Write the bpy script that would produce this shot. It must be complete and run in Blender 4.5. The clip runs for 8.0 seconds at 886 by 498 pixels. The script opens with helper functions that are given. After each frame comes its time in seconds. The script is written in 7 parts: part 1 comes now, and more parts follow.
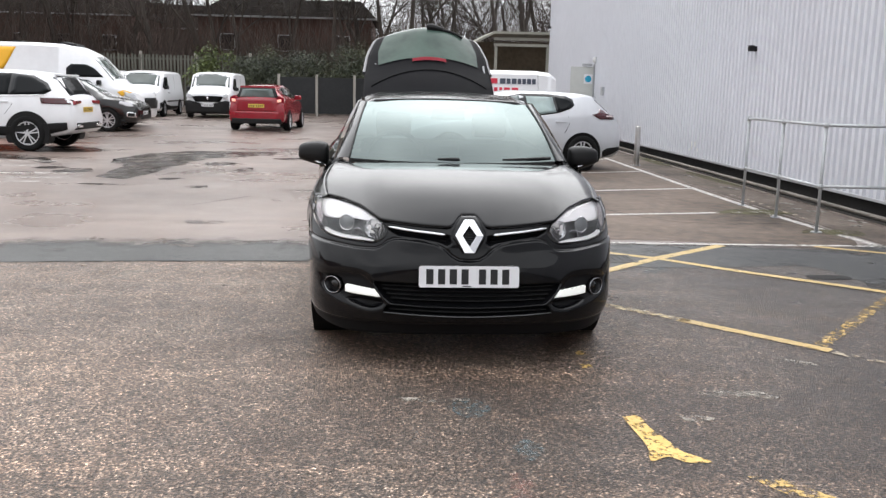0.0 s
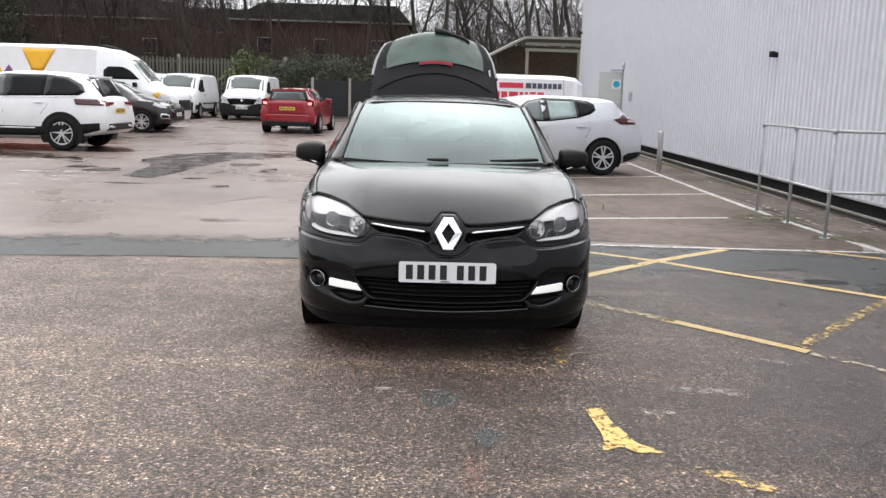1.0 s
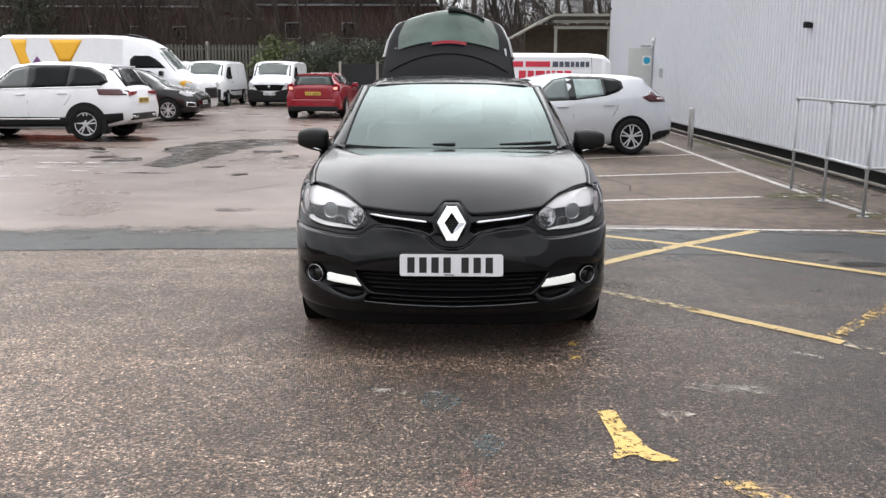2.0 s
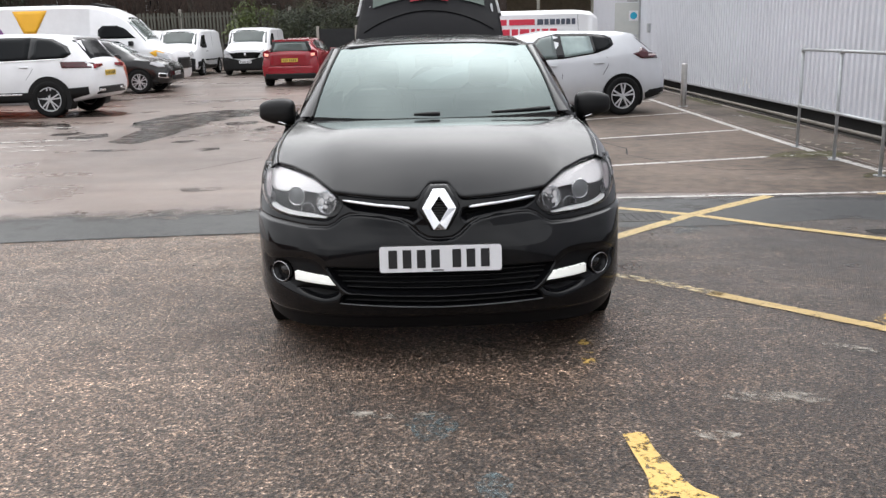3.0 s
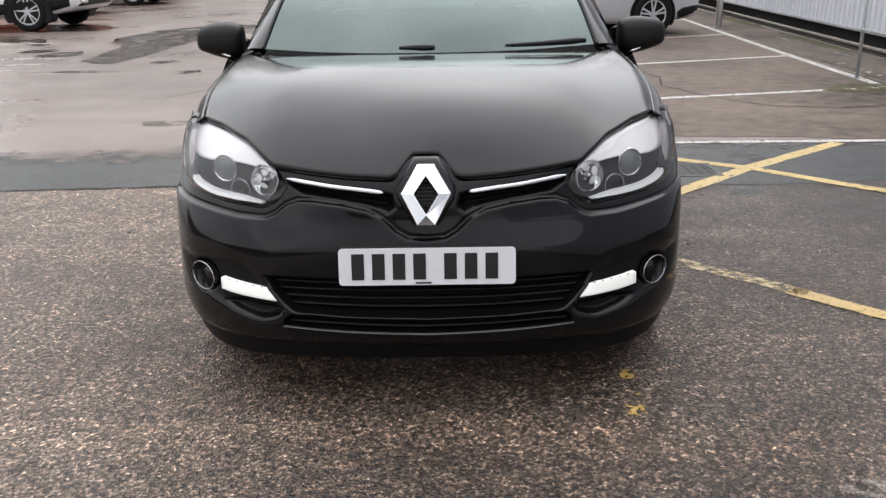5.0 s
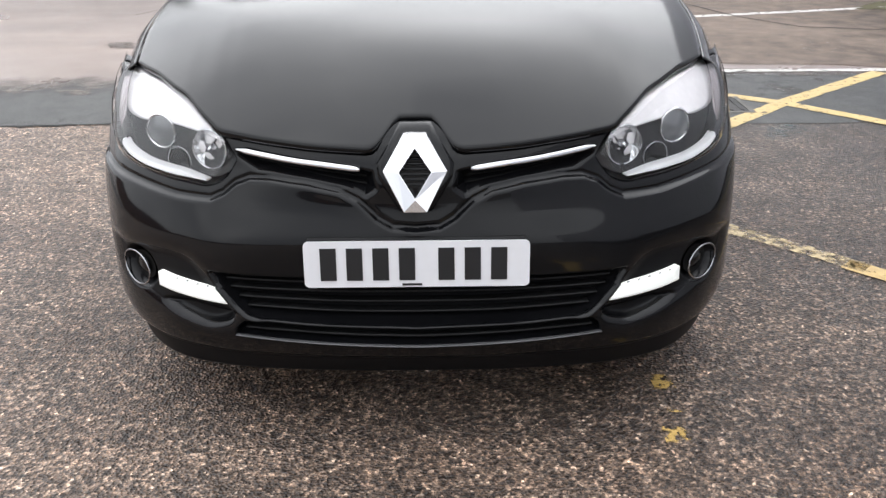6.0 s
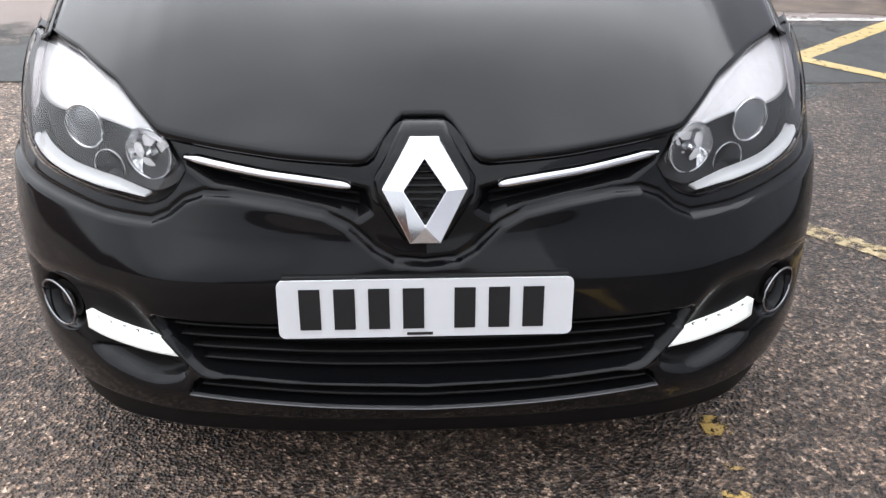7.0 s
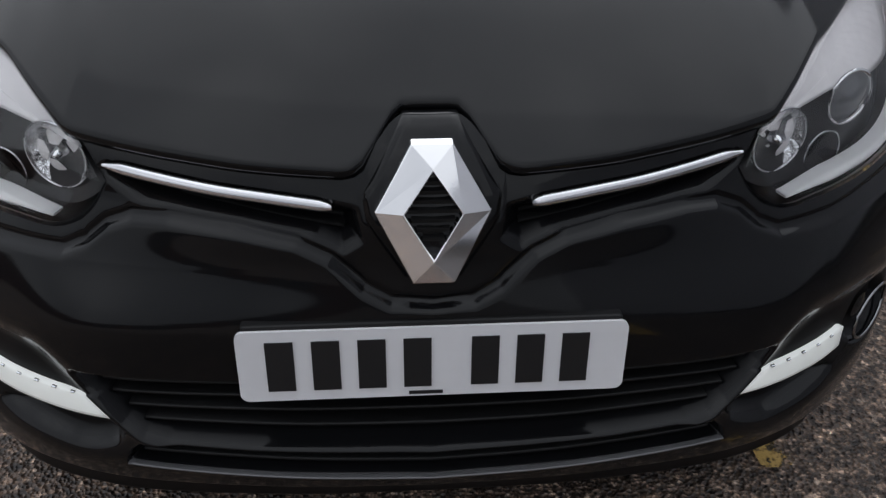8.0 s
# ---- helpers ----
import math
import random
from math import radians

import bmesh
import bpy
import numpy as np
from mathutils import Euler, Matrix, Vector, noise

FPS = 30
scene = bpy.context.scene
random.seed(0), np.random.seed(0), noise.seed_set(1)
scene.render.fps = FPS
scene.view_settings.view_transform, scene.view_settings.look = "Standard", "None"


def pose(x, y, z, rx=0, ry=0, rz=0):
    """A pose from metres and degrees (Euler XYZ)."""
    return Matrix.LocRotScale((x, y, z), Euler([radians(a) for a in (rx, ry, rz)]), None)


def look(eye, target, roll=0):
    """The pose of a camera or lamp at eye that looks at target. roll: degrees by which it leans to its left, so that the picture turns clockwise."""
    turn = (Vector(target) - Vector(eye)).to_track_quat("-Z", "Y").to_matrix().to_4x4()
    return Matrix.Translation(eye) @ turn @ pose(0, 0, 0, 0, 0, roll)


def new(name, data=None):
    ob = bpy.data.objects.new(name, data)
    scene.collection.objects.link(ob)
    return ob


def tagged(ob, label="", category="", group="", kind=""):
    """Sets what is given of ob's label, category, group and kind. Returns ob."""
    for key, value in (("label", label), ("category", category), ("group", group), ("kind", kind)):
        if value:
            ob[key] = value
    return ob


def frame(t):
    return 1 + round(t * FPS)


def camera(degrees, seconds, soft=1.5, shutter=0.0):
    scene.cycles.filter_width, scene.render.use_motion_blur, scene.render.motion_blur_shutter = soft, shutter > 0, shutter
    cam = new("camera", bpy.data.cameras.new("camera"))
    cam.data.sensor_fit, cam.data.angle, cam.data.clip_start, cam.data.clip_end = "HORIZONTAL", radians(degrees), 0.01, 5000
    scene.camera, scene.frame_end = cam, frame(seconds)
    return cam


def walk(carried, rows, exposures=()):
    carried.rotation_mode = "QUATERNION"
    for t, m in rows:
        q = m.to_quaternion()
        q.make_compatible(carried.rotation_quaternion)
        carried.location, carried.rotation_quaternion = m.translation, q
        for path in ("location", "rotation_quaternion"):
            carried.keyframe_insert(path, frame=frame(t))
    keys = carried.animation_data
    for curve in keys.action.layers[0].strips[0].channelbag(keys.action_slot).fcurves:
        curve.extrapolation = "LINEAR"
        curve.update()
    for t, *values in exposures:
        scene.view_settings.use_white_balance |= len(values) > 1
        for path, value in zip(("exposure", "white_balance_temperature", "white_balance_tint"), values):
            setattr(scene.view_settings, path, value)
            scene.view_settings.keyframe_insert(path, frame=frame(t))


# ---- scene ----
cam = camera(53.2, 8.0, 1.4)
ROWS = [
    (0, (-0.338, -4.463, 1.424), (-0.25, -2.496, 1.071), 1.3),
    (0.5, (-0.174, -4.586, 1.411), (-0.141, -2.615, 1.07), 1.5),
    (1, (-0.044, -4.633, 1.418), (-0.037, -2.663, 1.073), 1.7),
    (1.5, (0.08, -4.502, 1.403), (0.046, -2.533, 1.052), 0.9),
    (1.7, (0.121, -4.461, 1.416), (0.064, -2.495, 1.056), 0.7),
    (2.8, (0.075, -3.798, 1.419), (0.022, -1.852, 0.958), -0.9),
    (3, (0.088, -3.654, 1.395), (0.047, -1.709, 0.929), -1.4),
    (3.5, (0.111, -3.382, 1.404), (0.079, -1.445, 0.907), -1.2),
    (4, (0.083, -3.035, 1.393), (0.061, -1.11, 0.85), -1.2),
    (4.5, (0.116, -2.745, 1.376), (0.076, -0.832, 0.792), -1.4),
    (5, (0.139, -2.443, 1.363), (0.068, -0.551, 0.719), -0.9),
    (5.2, (0.128, -2.327, 1.363), (0.056, -0.448, 0.682), -0.9),
    (6.3, (0.126, -1.681, 1.337), (0.074, 0.123, 0.477), -0.3),
    (6.5, (0.074, -1.587, 1.32), (0.075, 0.212, 0.446), 0.2),
    (7, (0.013, -1.324, 1.317), (0.035, 0.432, 0.359), 0.3),
    (7.5, (-0.027, -1.14, 1.305), (0.03, 0.57, 0.27), 0.2),
    (8, (-0.032, -0.887, 1.283), (0.045, 0.748, 0.133), 1.0),
]
FADE = [(0, 0.14, 6350, 10), (3.0, 0.03, 6350, 10), (5.2, 0.03, 6330, 10), (6.4, 0.46, 6220, 10), (6.8, 0.46, 6180, 10), (7.2, 0.16, 6160, 10), (7.6, -0.3, 6150, 10), (8, -0.82, 6080, 10)]
walk(cam, [(t, look(eye, target, roll)) for t, eye, target, roll in ROWS], FADE)

# ---- fade, sky and sun ----
world = bpy.data.worlds.new("overcast_sky")
scene.world = world
world.use_nodes = True
wn = world.node_tree.nodes
wl = world.node_tree.links
sky = wn.new("ShaderNodeTexSky")
sky.sky_type = "NISHITA"
sky.sun_disc = False
sky.sun_elevation = radians(45)
sky.sun_rotation = radians(6)
sky.dust_density = 4.0
grey = wn.new("ShaderNodeHueSaturation")
grey.inputs["Saturation"].default_value = 0.12
wl.new(sky.outputs[0], grey.inputs["Color"])
cloud = wn.new("ShaderNodeTexNoise")
cloud.inputs["Scale"].default_value = 2.2
cloud.inputs["Detail"].default_value = 5.0
cramp = wn.new("ShaderNodeValToRGB")
cramp.color_ramp.elements[0].position, cramp.color_ramp.elements[0].color = 0.3, (4.9, 5.0, 5.3, 1)
cramp.color_ramp.elements[1].position, cramp.color_ramp.elements[1].color = 0.72, (11.0, 10.95, 10.9, 1)
wl.new(cloud.outputs["Fac"], cramp.inputs["Fac"])
wmix = wn.new("ShaderNodeMix")
wmix.data_type = "RGBA"
wmix.inputs["Factor"].default_value = 0.8
wl.new(grey.outputs[0], wmix.inputs["A"])
wl.new(cramp.outputs[0], wmix.inputs["B"])
# an overcast sky is about three times as bright overhead as at the horizon
wco = wn.new("ShaderNodeTexCoord")
wsep = wn.new("ShaderNodeSeparateXYZ")
wl.new(wco.outputs["Generated"], wsep.inputs[0])
wup = wn.new("ShaderNodeMapRange")
wup.inputs["From Min"].default_value, wup.inputs["From Max"].default_value = 0.0, 1.0
wup.inputs["To Min"].default_value, wup.inputs["To Max"].default_value = 0.78, 1.7
wl.new(wsep.outputs["Z"], wup.inputs["Value"])
wscale = wn.new("ShaderNodeVectorMath")
wscale.operation = "SCALE"
wl.new(wmix.outputs["Result"], wscale.inputs[0])
wl.new(wup.outputs[0], wscale.inputs["Scale"])
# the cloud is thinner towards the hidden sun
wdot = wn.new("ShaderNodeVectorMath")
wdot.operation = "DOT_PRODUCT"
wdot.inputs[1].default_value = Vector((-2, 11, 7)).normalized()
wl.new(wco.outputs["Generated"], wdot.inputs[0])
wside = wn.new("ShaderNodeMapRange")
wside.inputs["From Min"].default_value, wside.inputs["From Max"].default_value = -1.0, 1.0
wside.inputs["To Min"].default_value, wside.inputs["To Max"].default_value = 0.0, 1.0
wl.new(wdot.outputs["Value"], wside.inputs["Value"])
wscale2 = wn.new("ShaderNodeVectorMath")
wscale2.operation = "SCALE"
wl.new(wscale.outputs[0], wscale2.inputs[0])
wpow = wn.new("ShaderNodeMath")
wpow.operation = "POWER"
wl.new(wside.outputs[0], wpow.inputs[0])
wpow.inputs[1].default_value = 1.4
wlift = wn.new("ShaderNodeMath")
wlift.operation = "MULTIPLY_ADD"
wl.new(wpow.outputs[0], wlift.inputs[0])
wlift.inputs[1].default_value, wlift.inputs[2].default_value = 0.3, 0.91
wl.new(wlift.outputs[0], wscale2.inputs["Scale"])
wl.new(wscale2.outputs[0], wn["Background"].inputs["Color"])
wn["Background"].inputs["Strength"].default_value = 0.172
sun = new("sun", bpy.data.lights.new("sun", "SUN"))
sun.data.energy = 1.05
sun.data.angle = radians(95)
sun.data.color = (1.0, 0.97, 0.93)
sun.matrix_world = look((1, 10, 9), (0, 0, 0))


# ---- materials ----
def mat(name, color, rough=0.5, metal=0.0, var=0.12, scale=30.0, bump=0.0, bscale=200.0, coat=0.0, spec=0.5, island=False, fine=0.0):
    """A surface with two scales of colour variation and a fine relief."""
    m = bpy.data.materials.new(name)
    m.use_nodes = True
    n, l = m.node_tree.nodes, m.node_tree.links
    b = n["Principled BSDF"]
    b.inputs["Roughness"].default_value = rough
    b.inputs["Metallic"].default_value = metal
    b.inputs["Coat Weight"].default_value = coat
    b.inputs["Coat Roughness"].default_value = 0.08
    b.inputs["Coat IOR"].default_value = 1.33
    b.inputs["Specular IOR Level"].default_value = spec
    co = n.new("ShaderNodeTexCoord")
    a = n.new("ShaderNodeTexNoise")
    a.inputs["Scale"].default_value = scale
    a.inputs["Detail"].default_value = 6.0
    l.new(co.outputs["Object"], a.inputs["Vector"])
    big = n.new("ShaderNodeTexNoise")
    big.inputs["Scale"].default_value = scale / 12
    big.inputs["Detail"].default_value = 3.0
    l.new(co.outputs["Object"], big.inputs["Vector"])
    add = n.new("ShaderNodeMath")
    add.operation = "ADD"
    l.new(a.outputs["Fac"], add.inputs[0])
    l.new(big.outputs["Fac"], add.inputs[1])
    last = add.outputs[0]
    if island:
        obj = n.new("ShaderNodeNewGeometry")
        add2 = n.new("ShaderNodeMath")
        add2.operation = "MULTIPLY_ADD"
        l.new(obj.outputs["Random Per Island"], add2.inputs[0])
        add2.inputs[1].default_value = 0.9
        sub = n.new("ShaderNodeMath")
        sub.operation = "SUBTRACT"
        l.new(last, sub.inputs[0])
        sub.inputs[1].default_value = 0.45
        l.new(sub.outputs[0], add2.inputs[2])
        last = add2.outputs[0]
    mr = n.new("ShaderNodeMapRange")
    mr.inputs["From Min"].default_value = 0.6
    mr.inputs["From Max"].default_value = 1.4
    mr.inputs["To Min"].default_value = 1.0 - var
    mr.inputs["To Max"].default_value = 1.0 + var
    mr.clamp = False
    l.new(last, mr.inputs["Value"])
    vm = n.new("ShaderNodeVectorMath")
    vm.operation = "SCALE"
    vm.inputs[0].default_value = color[:3]
    l.new(mr.outputs[0], vm.inputs["Scale"])
    l.new(vm.outputs[0], b.inputs["Base Color"])
    if bump:
        t = n.new("ShaderNodeTexNoise")
        t.inputs["Scale"].default_value = bscale
        t.inputs["Detail"].default_value = 4.0
        l.new(co.outputs["Object"], t.inputs["Vector"])
        bp = n.new("ShaderNodeBump")
        bp.inputs["Strength"].default_value = bump
        bp.inputs["Distance"].default_value = 0.01
        l.new(t.outputs["Fac"], bp.inputs["Height"])
        l.new(bp.outputs[0], b.inputs["Normal"])
    if fine:
        rr = n.new("ShaderNodeMapRange")
        rr.inputs["To Min"].default_value = max(0.0, rough - fine)
        rr.inputs["To Max"].default_value = rough + fine
        l.new(a.outputs["Fac"], rr.inputs["Value"])
        l.new(rr.outputs[0], b.inputs["Roughness"])
    return m


def glow(name, color, strength):
    m = mat(name, color, 0.3, spec=0.08)
    b = m.node_tree.nodes["Principled BSDF"]
    b.inputs["Emission Color"].default_value = (*color, 1)
    b.inputs["Emission Strength"].default_value = strength
    return m


def clear(name, color=(1, 1, 1), rough=0.0, ior=1.45, sheen=(1.0, 1.0, 1.0)):
    """A thin clear pane: mostly see-through, with a mirror-like sheen that grows at grazing angles."""
    m = bpy.data.materials.new(name)
    m.use_nodes = True
    n, l = m.node_tree.nodes, m.node_tree.links
    n.remove(n["Principled BSDF"])
    tr = n.new("ShaderNodeBsdfTransparent")
    tr.inputs["Color"].default_value = (*color, 1)
    gl = n.new("ShaderNodeBsdfGlossy")
    gl.inputs["Roughness"].default_value = rough
    gl.inputs["Color"].default_value = (*sheen, 1)
    fr = n.new("ShaderNodeFresnel")
    fr.inputs["IOR"].default_value = ior
    mx = n.new("ShaderNodeMixShader")
    l.new(fr.outputs[0], mx.inputs["Fac"])
    l.new(tr.outputs[0], mx.inputs[1])
    l.new(gl.outputs[0], mx.inputs[2])
    l.new(mx.outputs[0], n["Material Output"].inputs["Surface"])
    return m


BLACK = mat("black_paint", (0.0034, 0.0035, 0.0041), 0.3, 0.0, 0.15, 6, coat=1.0, spec=0.02)
def bumper_material():
    """Black paint that turns to satin plastic and to dark mesh where the moulding says so."""
    m = mat("bumper_black", (0.0038, 0.0039, 0.0046), 0.3, 0, 0.15, 6, coat=1.0, spec=0.02)
    n, l = m.node_tree.nodes, m.node_tree.links
    b = n["Principled BSDF"]
    for name, key, lo, hi in (("plastic", "Coat Weight", 1.0, 0.0), ("plastic", "Roughness", 0.3, 0.5), ("plastic", "Specular IOR Level", 0.02, 0.16)):
        a = n.new("ShaderNodeAttribute")
        a.attribute_name = name
        r = n.new("ShaderNodeMapRange")
        r.inputs["To Min"].default_value, r.inputs["To Max"].default_value = lo, hi
        l.new(a.outputs["Fac"], r.inputs["Value"])
        out = r.outputs[0]
        if key == "Specular IOR Level":
            d = n.new("ShaderNodeAttribute")
            d.attribute_name = "mesh_dark"
            sub = n.new("ShaderNodeMath")
            sub.operation = "MULTIPLY_ADD"
            sub.use_clamp = True
            l.new(d.outputs["Fac"], sub.inputs[0])
            sub.inputs[1].default_value = -0.12
            l.new(out, sub.inputs[2])
            out = sub.outputs[0]
        l.new(out, b.inputs[key])
    return m


BUMPER = bumper_material()
PLASTIC = mat("black_plastic", (0.0042, 0.0042, 0.0045), 0.5, 0, 0.2, 60, 0.06, 900, spec=0.3)
GLOSS = mat("gloss_black_trim", (0.003, 0.003, 0.0033), 0.22, 0, 0.15, 20)
DARK = mat("dark_recess", (0.0045, 0.0045, 0.0046), 0.75, 0, 0.2, 40, spec=0.15)
RUBBER = mat("tyre_rubber", (0.012, 0.012, 0.012), 0.85, 0, 0.3, 60, 0.2, 250, spec=0.15)
CHROME = mat("chrome", (0.86, 0.86, 0.87), 0.06, 1.0, 0.04, 20)
STRIPCHROME = mat("satin_chrome", (0.62, 0.62, 0.64), 0.14, 1.0, 0.06, 30)
ALLOY = mat("alloy_wheel", (0.58, 0.58, 0.6), 0.35, 0.35, 0.12, 40)
STEEL = mat("galvanised_steel", (0.40, 0.41, 0.42), 0.45, 0.45, 0.2, 25, 0.1, 200)
MIRROR = mat("mirror_glass", (0.8, 0.8, 0.8), 0.02, 1.0, 0.01)
SILVER = mat("reflector_silver", (0.75, 0.76, 0.78), 0.16, 1.0, 0.08, 40)
LENS = clear("lamp_lens")
# chrome reflectors coloured white: the mirrored sky is put into the colour
SKYWHITE = mat("sky_white_reflector", (0.82, 0.80, 0.805), 0.25, 0.1, 0.08, 40)
STRIPWHITE = mat("white_light_guide", (0.92, 0.92, 0.92), 0.3, 0, 0.05, 60)
INDICATOR = mat("indicator_reflector_grey", (0.40, 0.35, 0.36), 0.22, 0.4, 0.25, 60)
LAMPGLASS = mat("dark_lamp_glass", (0.13, 0.135, 0.14), 0.05, 0, 0.1, 40, coat=1.0)
HOUSING = mat("lamp_housing_grey", (0.010, 0.010, 0.011), 0.3, 0.1, 0.2, 60)
FACET = mat("faceted_reflector", (0.85, 0.86, 0.88), 0.12, 1.0, 0.3, 90, 0.9, 70)
GLASS = clear("windscreen_glass", (0.05, 0.07, 0.068), 0.0, 1.72, (0.86, 1.0, 0.985))
TINT = mat("dark_tinted_glass", (0.008, 0.009, 0.010), 0.04, 0, 0.2, 2, spec=0.1)
SEEN = mat("pale_window_glass", (0.09, 0.115, 0.11), 0.05, 0, 0.3, 2, coat=1.0)
SUVGLASS = mat("grey_side_glass", (0.05, 0.056, 0.054), 0.06, 0, 0.3, 2, coat=1.0)
WHITEP = mat("white_paint", (0.72, 0.72, 0.735), 0.3, 0, 0.06, 5, coat=0.35)
SILVERP = mat("silver_white_paint", (0.58, 0.59, 0.61), 0.3, 0.35, 0.05, 5, coat=0.4)
REDP = mat("red_paint", (0.24, 0.005, 0.014), 0.25, 0, 0.1, 5, coat=0.8)
ORANGEP = mat("orange_red_paint", (0.36, 0.07, 0.03), 0.3, 0, 0.1, 5, coat=0.7)
DKGREY = mat("dark_grey_paint", (0.009, 0.0085, 0.0085), 0.25, 0.2, 0.1, 5, coat=0.8)
REDLENS = mat("red_lamp_lens", (0.22, 0.012, 0.02), 0.12, 0, 0.25, 60, coat=1.0)
BRIGHTRED = glow("brake_light_red", (0.16, 0.003, 0.012), 0.06)
GATEGLASS = mat("greenish_rear_glass", (0.034, 0.054, 0.044), 0.2, 0, 0.6, 5, spec=0.14)
DARKRED = mat("dark_red_lens", (0.06, 0.008, 0.012), 0.12, 0, 0.25, 60, coat=1.0)
DRLGLOW = glow("running_light", (0.86, 0.87, 0.82), 0.32)
PLATEW = mat("plate_white", (0.72, 0.72, 0.74), 0.45, 0, 0.03, 40)
PLATEY = mat("plate_yellow", (0.62, 0.42, 0.06), 0.45, 0, 0.05, 40)
INK = mat("plate_black", (0.008, 0.008, 0.009), 0.5)
CLOTH = mat("seat_cloth", (0.03, 0.03, 0.033), 0.9, 0, 0.2, 80)
GATEBLACK = mat("tailgate_black", (0.008, 0.008, 0.0092), 0.5, 0, 0.2, 8, spec=0.03)
DASH = mat("dashboard_plastic", (0.035, 0.035, 0.037), 0.7, 0, 0.2, 60)
LINER = mat("roof_liner", (0.3, 0.3, 0.28), 0.9, 0, 0.05, 40)
SCREENBAND = mat("shaded_glass_band", (0.16, 0.19, 0.19), 0.3, 0, 0.1, 40)


# ---- building helpers ----
def mesh(name, verts, faces, smooth=False):
    me = bpy.data.meshes.new(name)
    me.from_pydata([tuple(map(float, v)) for v in verts], [], faces)
    me.validate()
    if smooth:
        me.polygons.foreach_set("use_smooth", [True] * len(me.polygons))
    me.update()
    return me


def part(name, data, material, parent=None, label=""):
    """One mesh object under a thing or a part."""
    if isinstance(data, bmesh.types.BMesh):
        me = bpy.data.meshes.new(name)
        data.to_mesh(me)
        data.free()
        data = me
    if material is not None and not data.materials:
        data.materials.append(material)
    ob = new(name, data)
    ob.parent = parent
    if label:
        ob["label"] = label
    return ob


def thing(name, m, label, category, group="", kind=""):
    ob = new(name)
    ob.matrix_basis = m
    return tagged(ob, label, category, group, kind)


def solid(ob, t, offset=-1.0):
    mod = ob.modifiers.new("thick", "SOLIDIFY")
    mod.thickness = t
    mod.offset = offset
    return ob


def soft(ob, w=0.004, seg=2):
    mod = ob.modifiers.new("edge", "BEVEL")
    mod.width = w
    mod.segments = seg
    mod.limit_method = "ANGLE"
    mod.angle_limit = radians(35)
    return ob


def box(x0, x1, y0, y1, z0, z1, bevel=0.0):
    bm = bmesh.new()
    bmesh.ops.create_cube(bm, size=1.0)
    for v in bm.verts:
        v.co = Vector((x0 + (v.co.x + 0.5) * (x1 - x0), y0 + (v.co.y + 0.5) * (y1 - y0), z0 + (v.co.z + 0.5) * (z1 - z0)))
    if bevel:
        bmesh.ops.bevel(bm, geom=bm.edges[:], offset=bevel, segments=2, affect="EDGES", profile=0.6)
    return bm


def grid(fn, nu, nv, flip=False):
    """Vertices and faces of a sheet fn(u, v), u and v from 0 to 1."""
    vs = [fn(i / nu, j / nv) for j in range(nv + 1) for i in range(nu + 1)]
    w = nu + 1
    fs = [(j * w + i, j * w + i + 1, (j + 1) * w + i + 1, (j + 1) * w + i) for j in range(nv) for i in range(nu)]
    return vs, [f[::-1] for f in fs] if flip else fs


def sheet(name, fn, nu, nv, flip=False):
    vs, fs = grid(fn, nu, nv, flip)
    return mesh(name, vs, fs, True)


def tube(path, r, sides=10, closed=False):
    """A pipe along a line of points, with flat ends."""
    pts = [Vector(p) for p in path]
    n = len(pts)
    vs, fs = [], []
    for i, p in enumerate(pts):
        a = pts[(i - 1) % n] if closed or i else p
        b = pts[(i + 1) % n] if closed or i < n - 1 else p
        d = (b - a).normalized()
        up = Vector((0, 0, 1)) if abs(d.z) < 0.9 else Vector((1, 0, 0))
        s = d.cross(up).normalized()
        u = s.cross(d)
        rr = r[i] if isinstance(r, (list, tuple)) else r
        vs += [p + rr * (math.cos(2 * math.pi * k / sides) * s + math.sin(2 * math.pi * k / sides) * u) for k in range(sides)]
    last = n if closed else n - 1
    for i in range(last):
        j = (i + 1) % n
        fs += [(i * sides + k, i * sides + (k + 1) % sides, j * sides + (k + 1) % sides, j * sides + k) for k in range(sides)]
    if not closed:
        fs += [tuple(range(sides))[::-1], tuple(range((n - 1) * sides, n * sides))]
    return vs, fs


def lathe(profile, seg=32, axis="x"):
    """A turned shape: profile of (along, radius)."""
    vs, fs = [], []
    for a, r in profile:
        for k in range(seg):
            c, s = math.cos(2 * math.pi * k / seg), math.sin(2 * math.pi * k / seg)
            vs.append({"x": (a, r * c, r * s), "y": (r * c, a, r * s), "z": (r * c, r * s, a)}[axis])
    for i in range(len(profile) - 1):
        fs += [(i * seg + k, i * seg + (k + 1) % seg, (i + 1) * seg + (k + 1) % seg, (i + 1) * seg + k) for k in range(seg)]
    return vs, fs


def lerp(a, b, t):
    return a + (b - a) * t


def curve(pts, n):
    """n+1 points of a smooth line through pts."""
    P = [np.array(p, float) for p in pts]
    P = [2 * P[0] - P[1], *P, 2 * P[-1] - P[-2]]
    out = []
    m = len(P) - 3
    for k in range(n + 1):
        s = min(k / n * m, m - 1e-9)
        i = int(s)
        t = s - i
        a, b, c, d = P[i : i + 4]
        out.append(0.5 * (2 * b + (c - a) * t + (2 * a - 5 * b + 4 * c - d) * t * t + (3 * b - a - 3 * c + d) * t**3))
    return out


def fill(poly, n=4):
    out = []
    for p, q in zip(poly, poly[1:] + poly[:1]):
        out += [(lerp(p[0], q[0], k / n), lerp(p[1], q[1], k / n)) for k in range(n)]
    return out


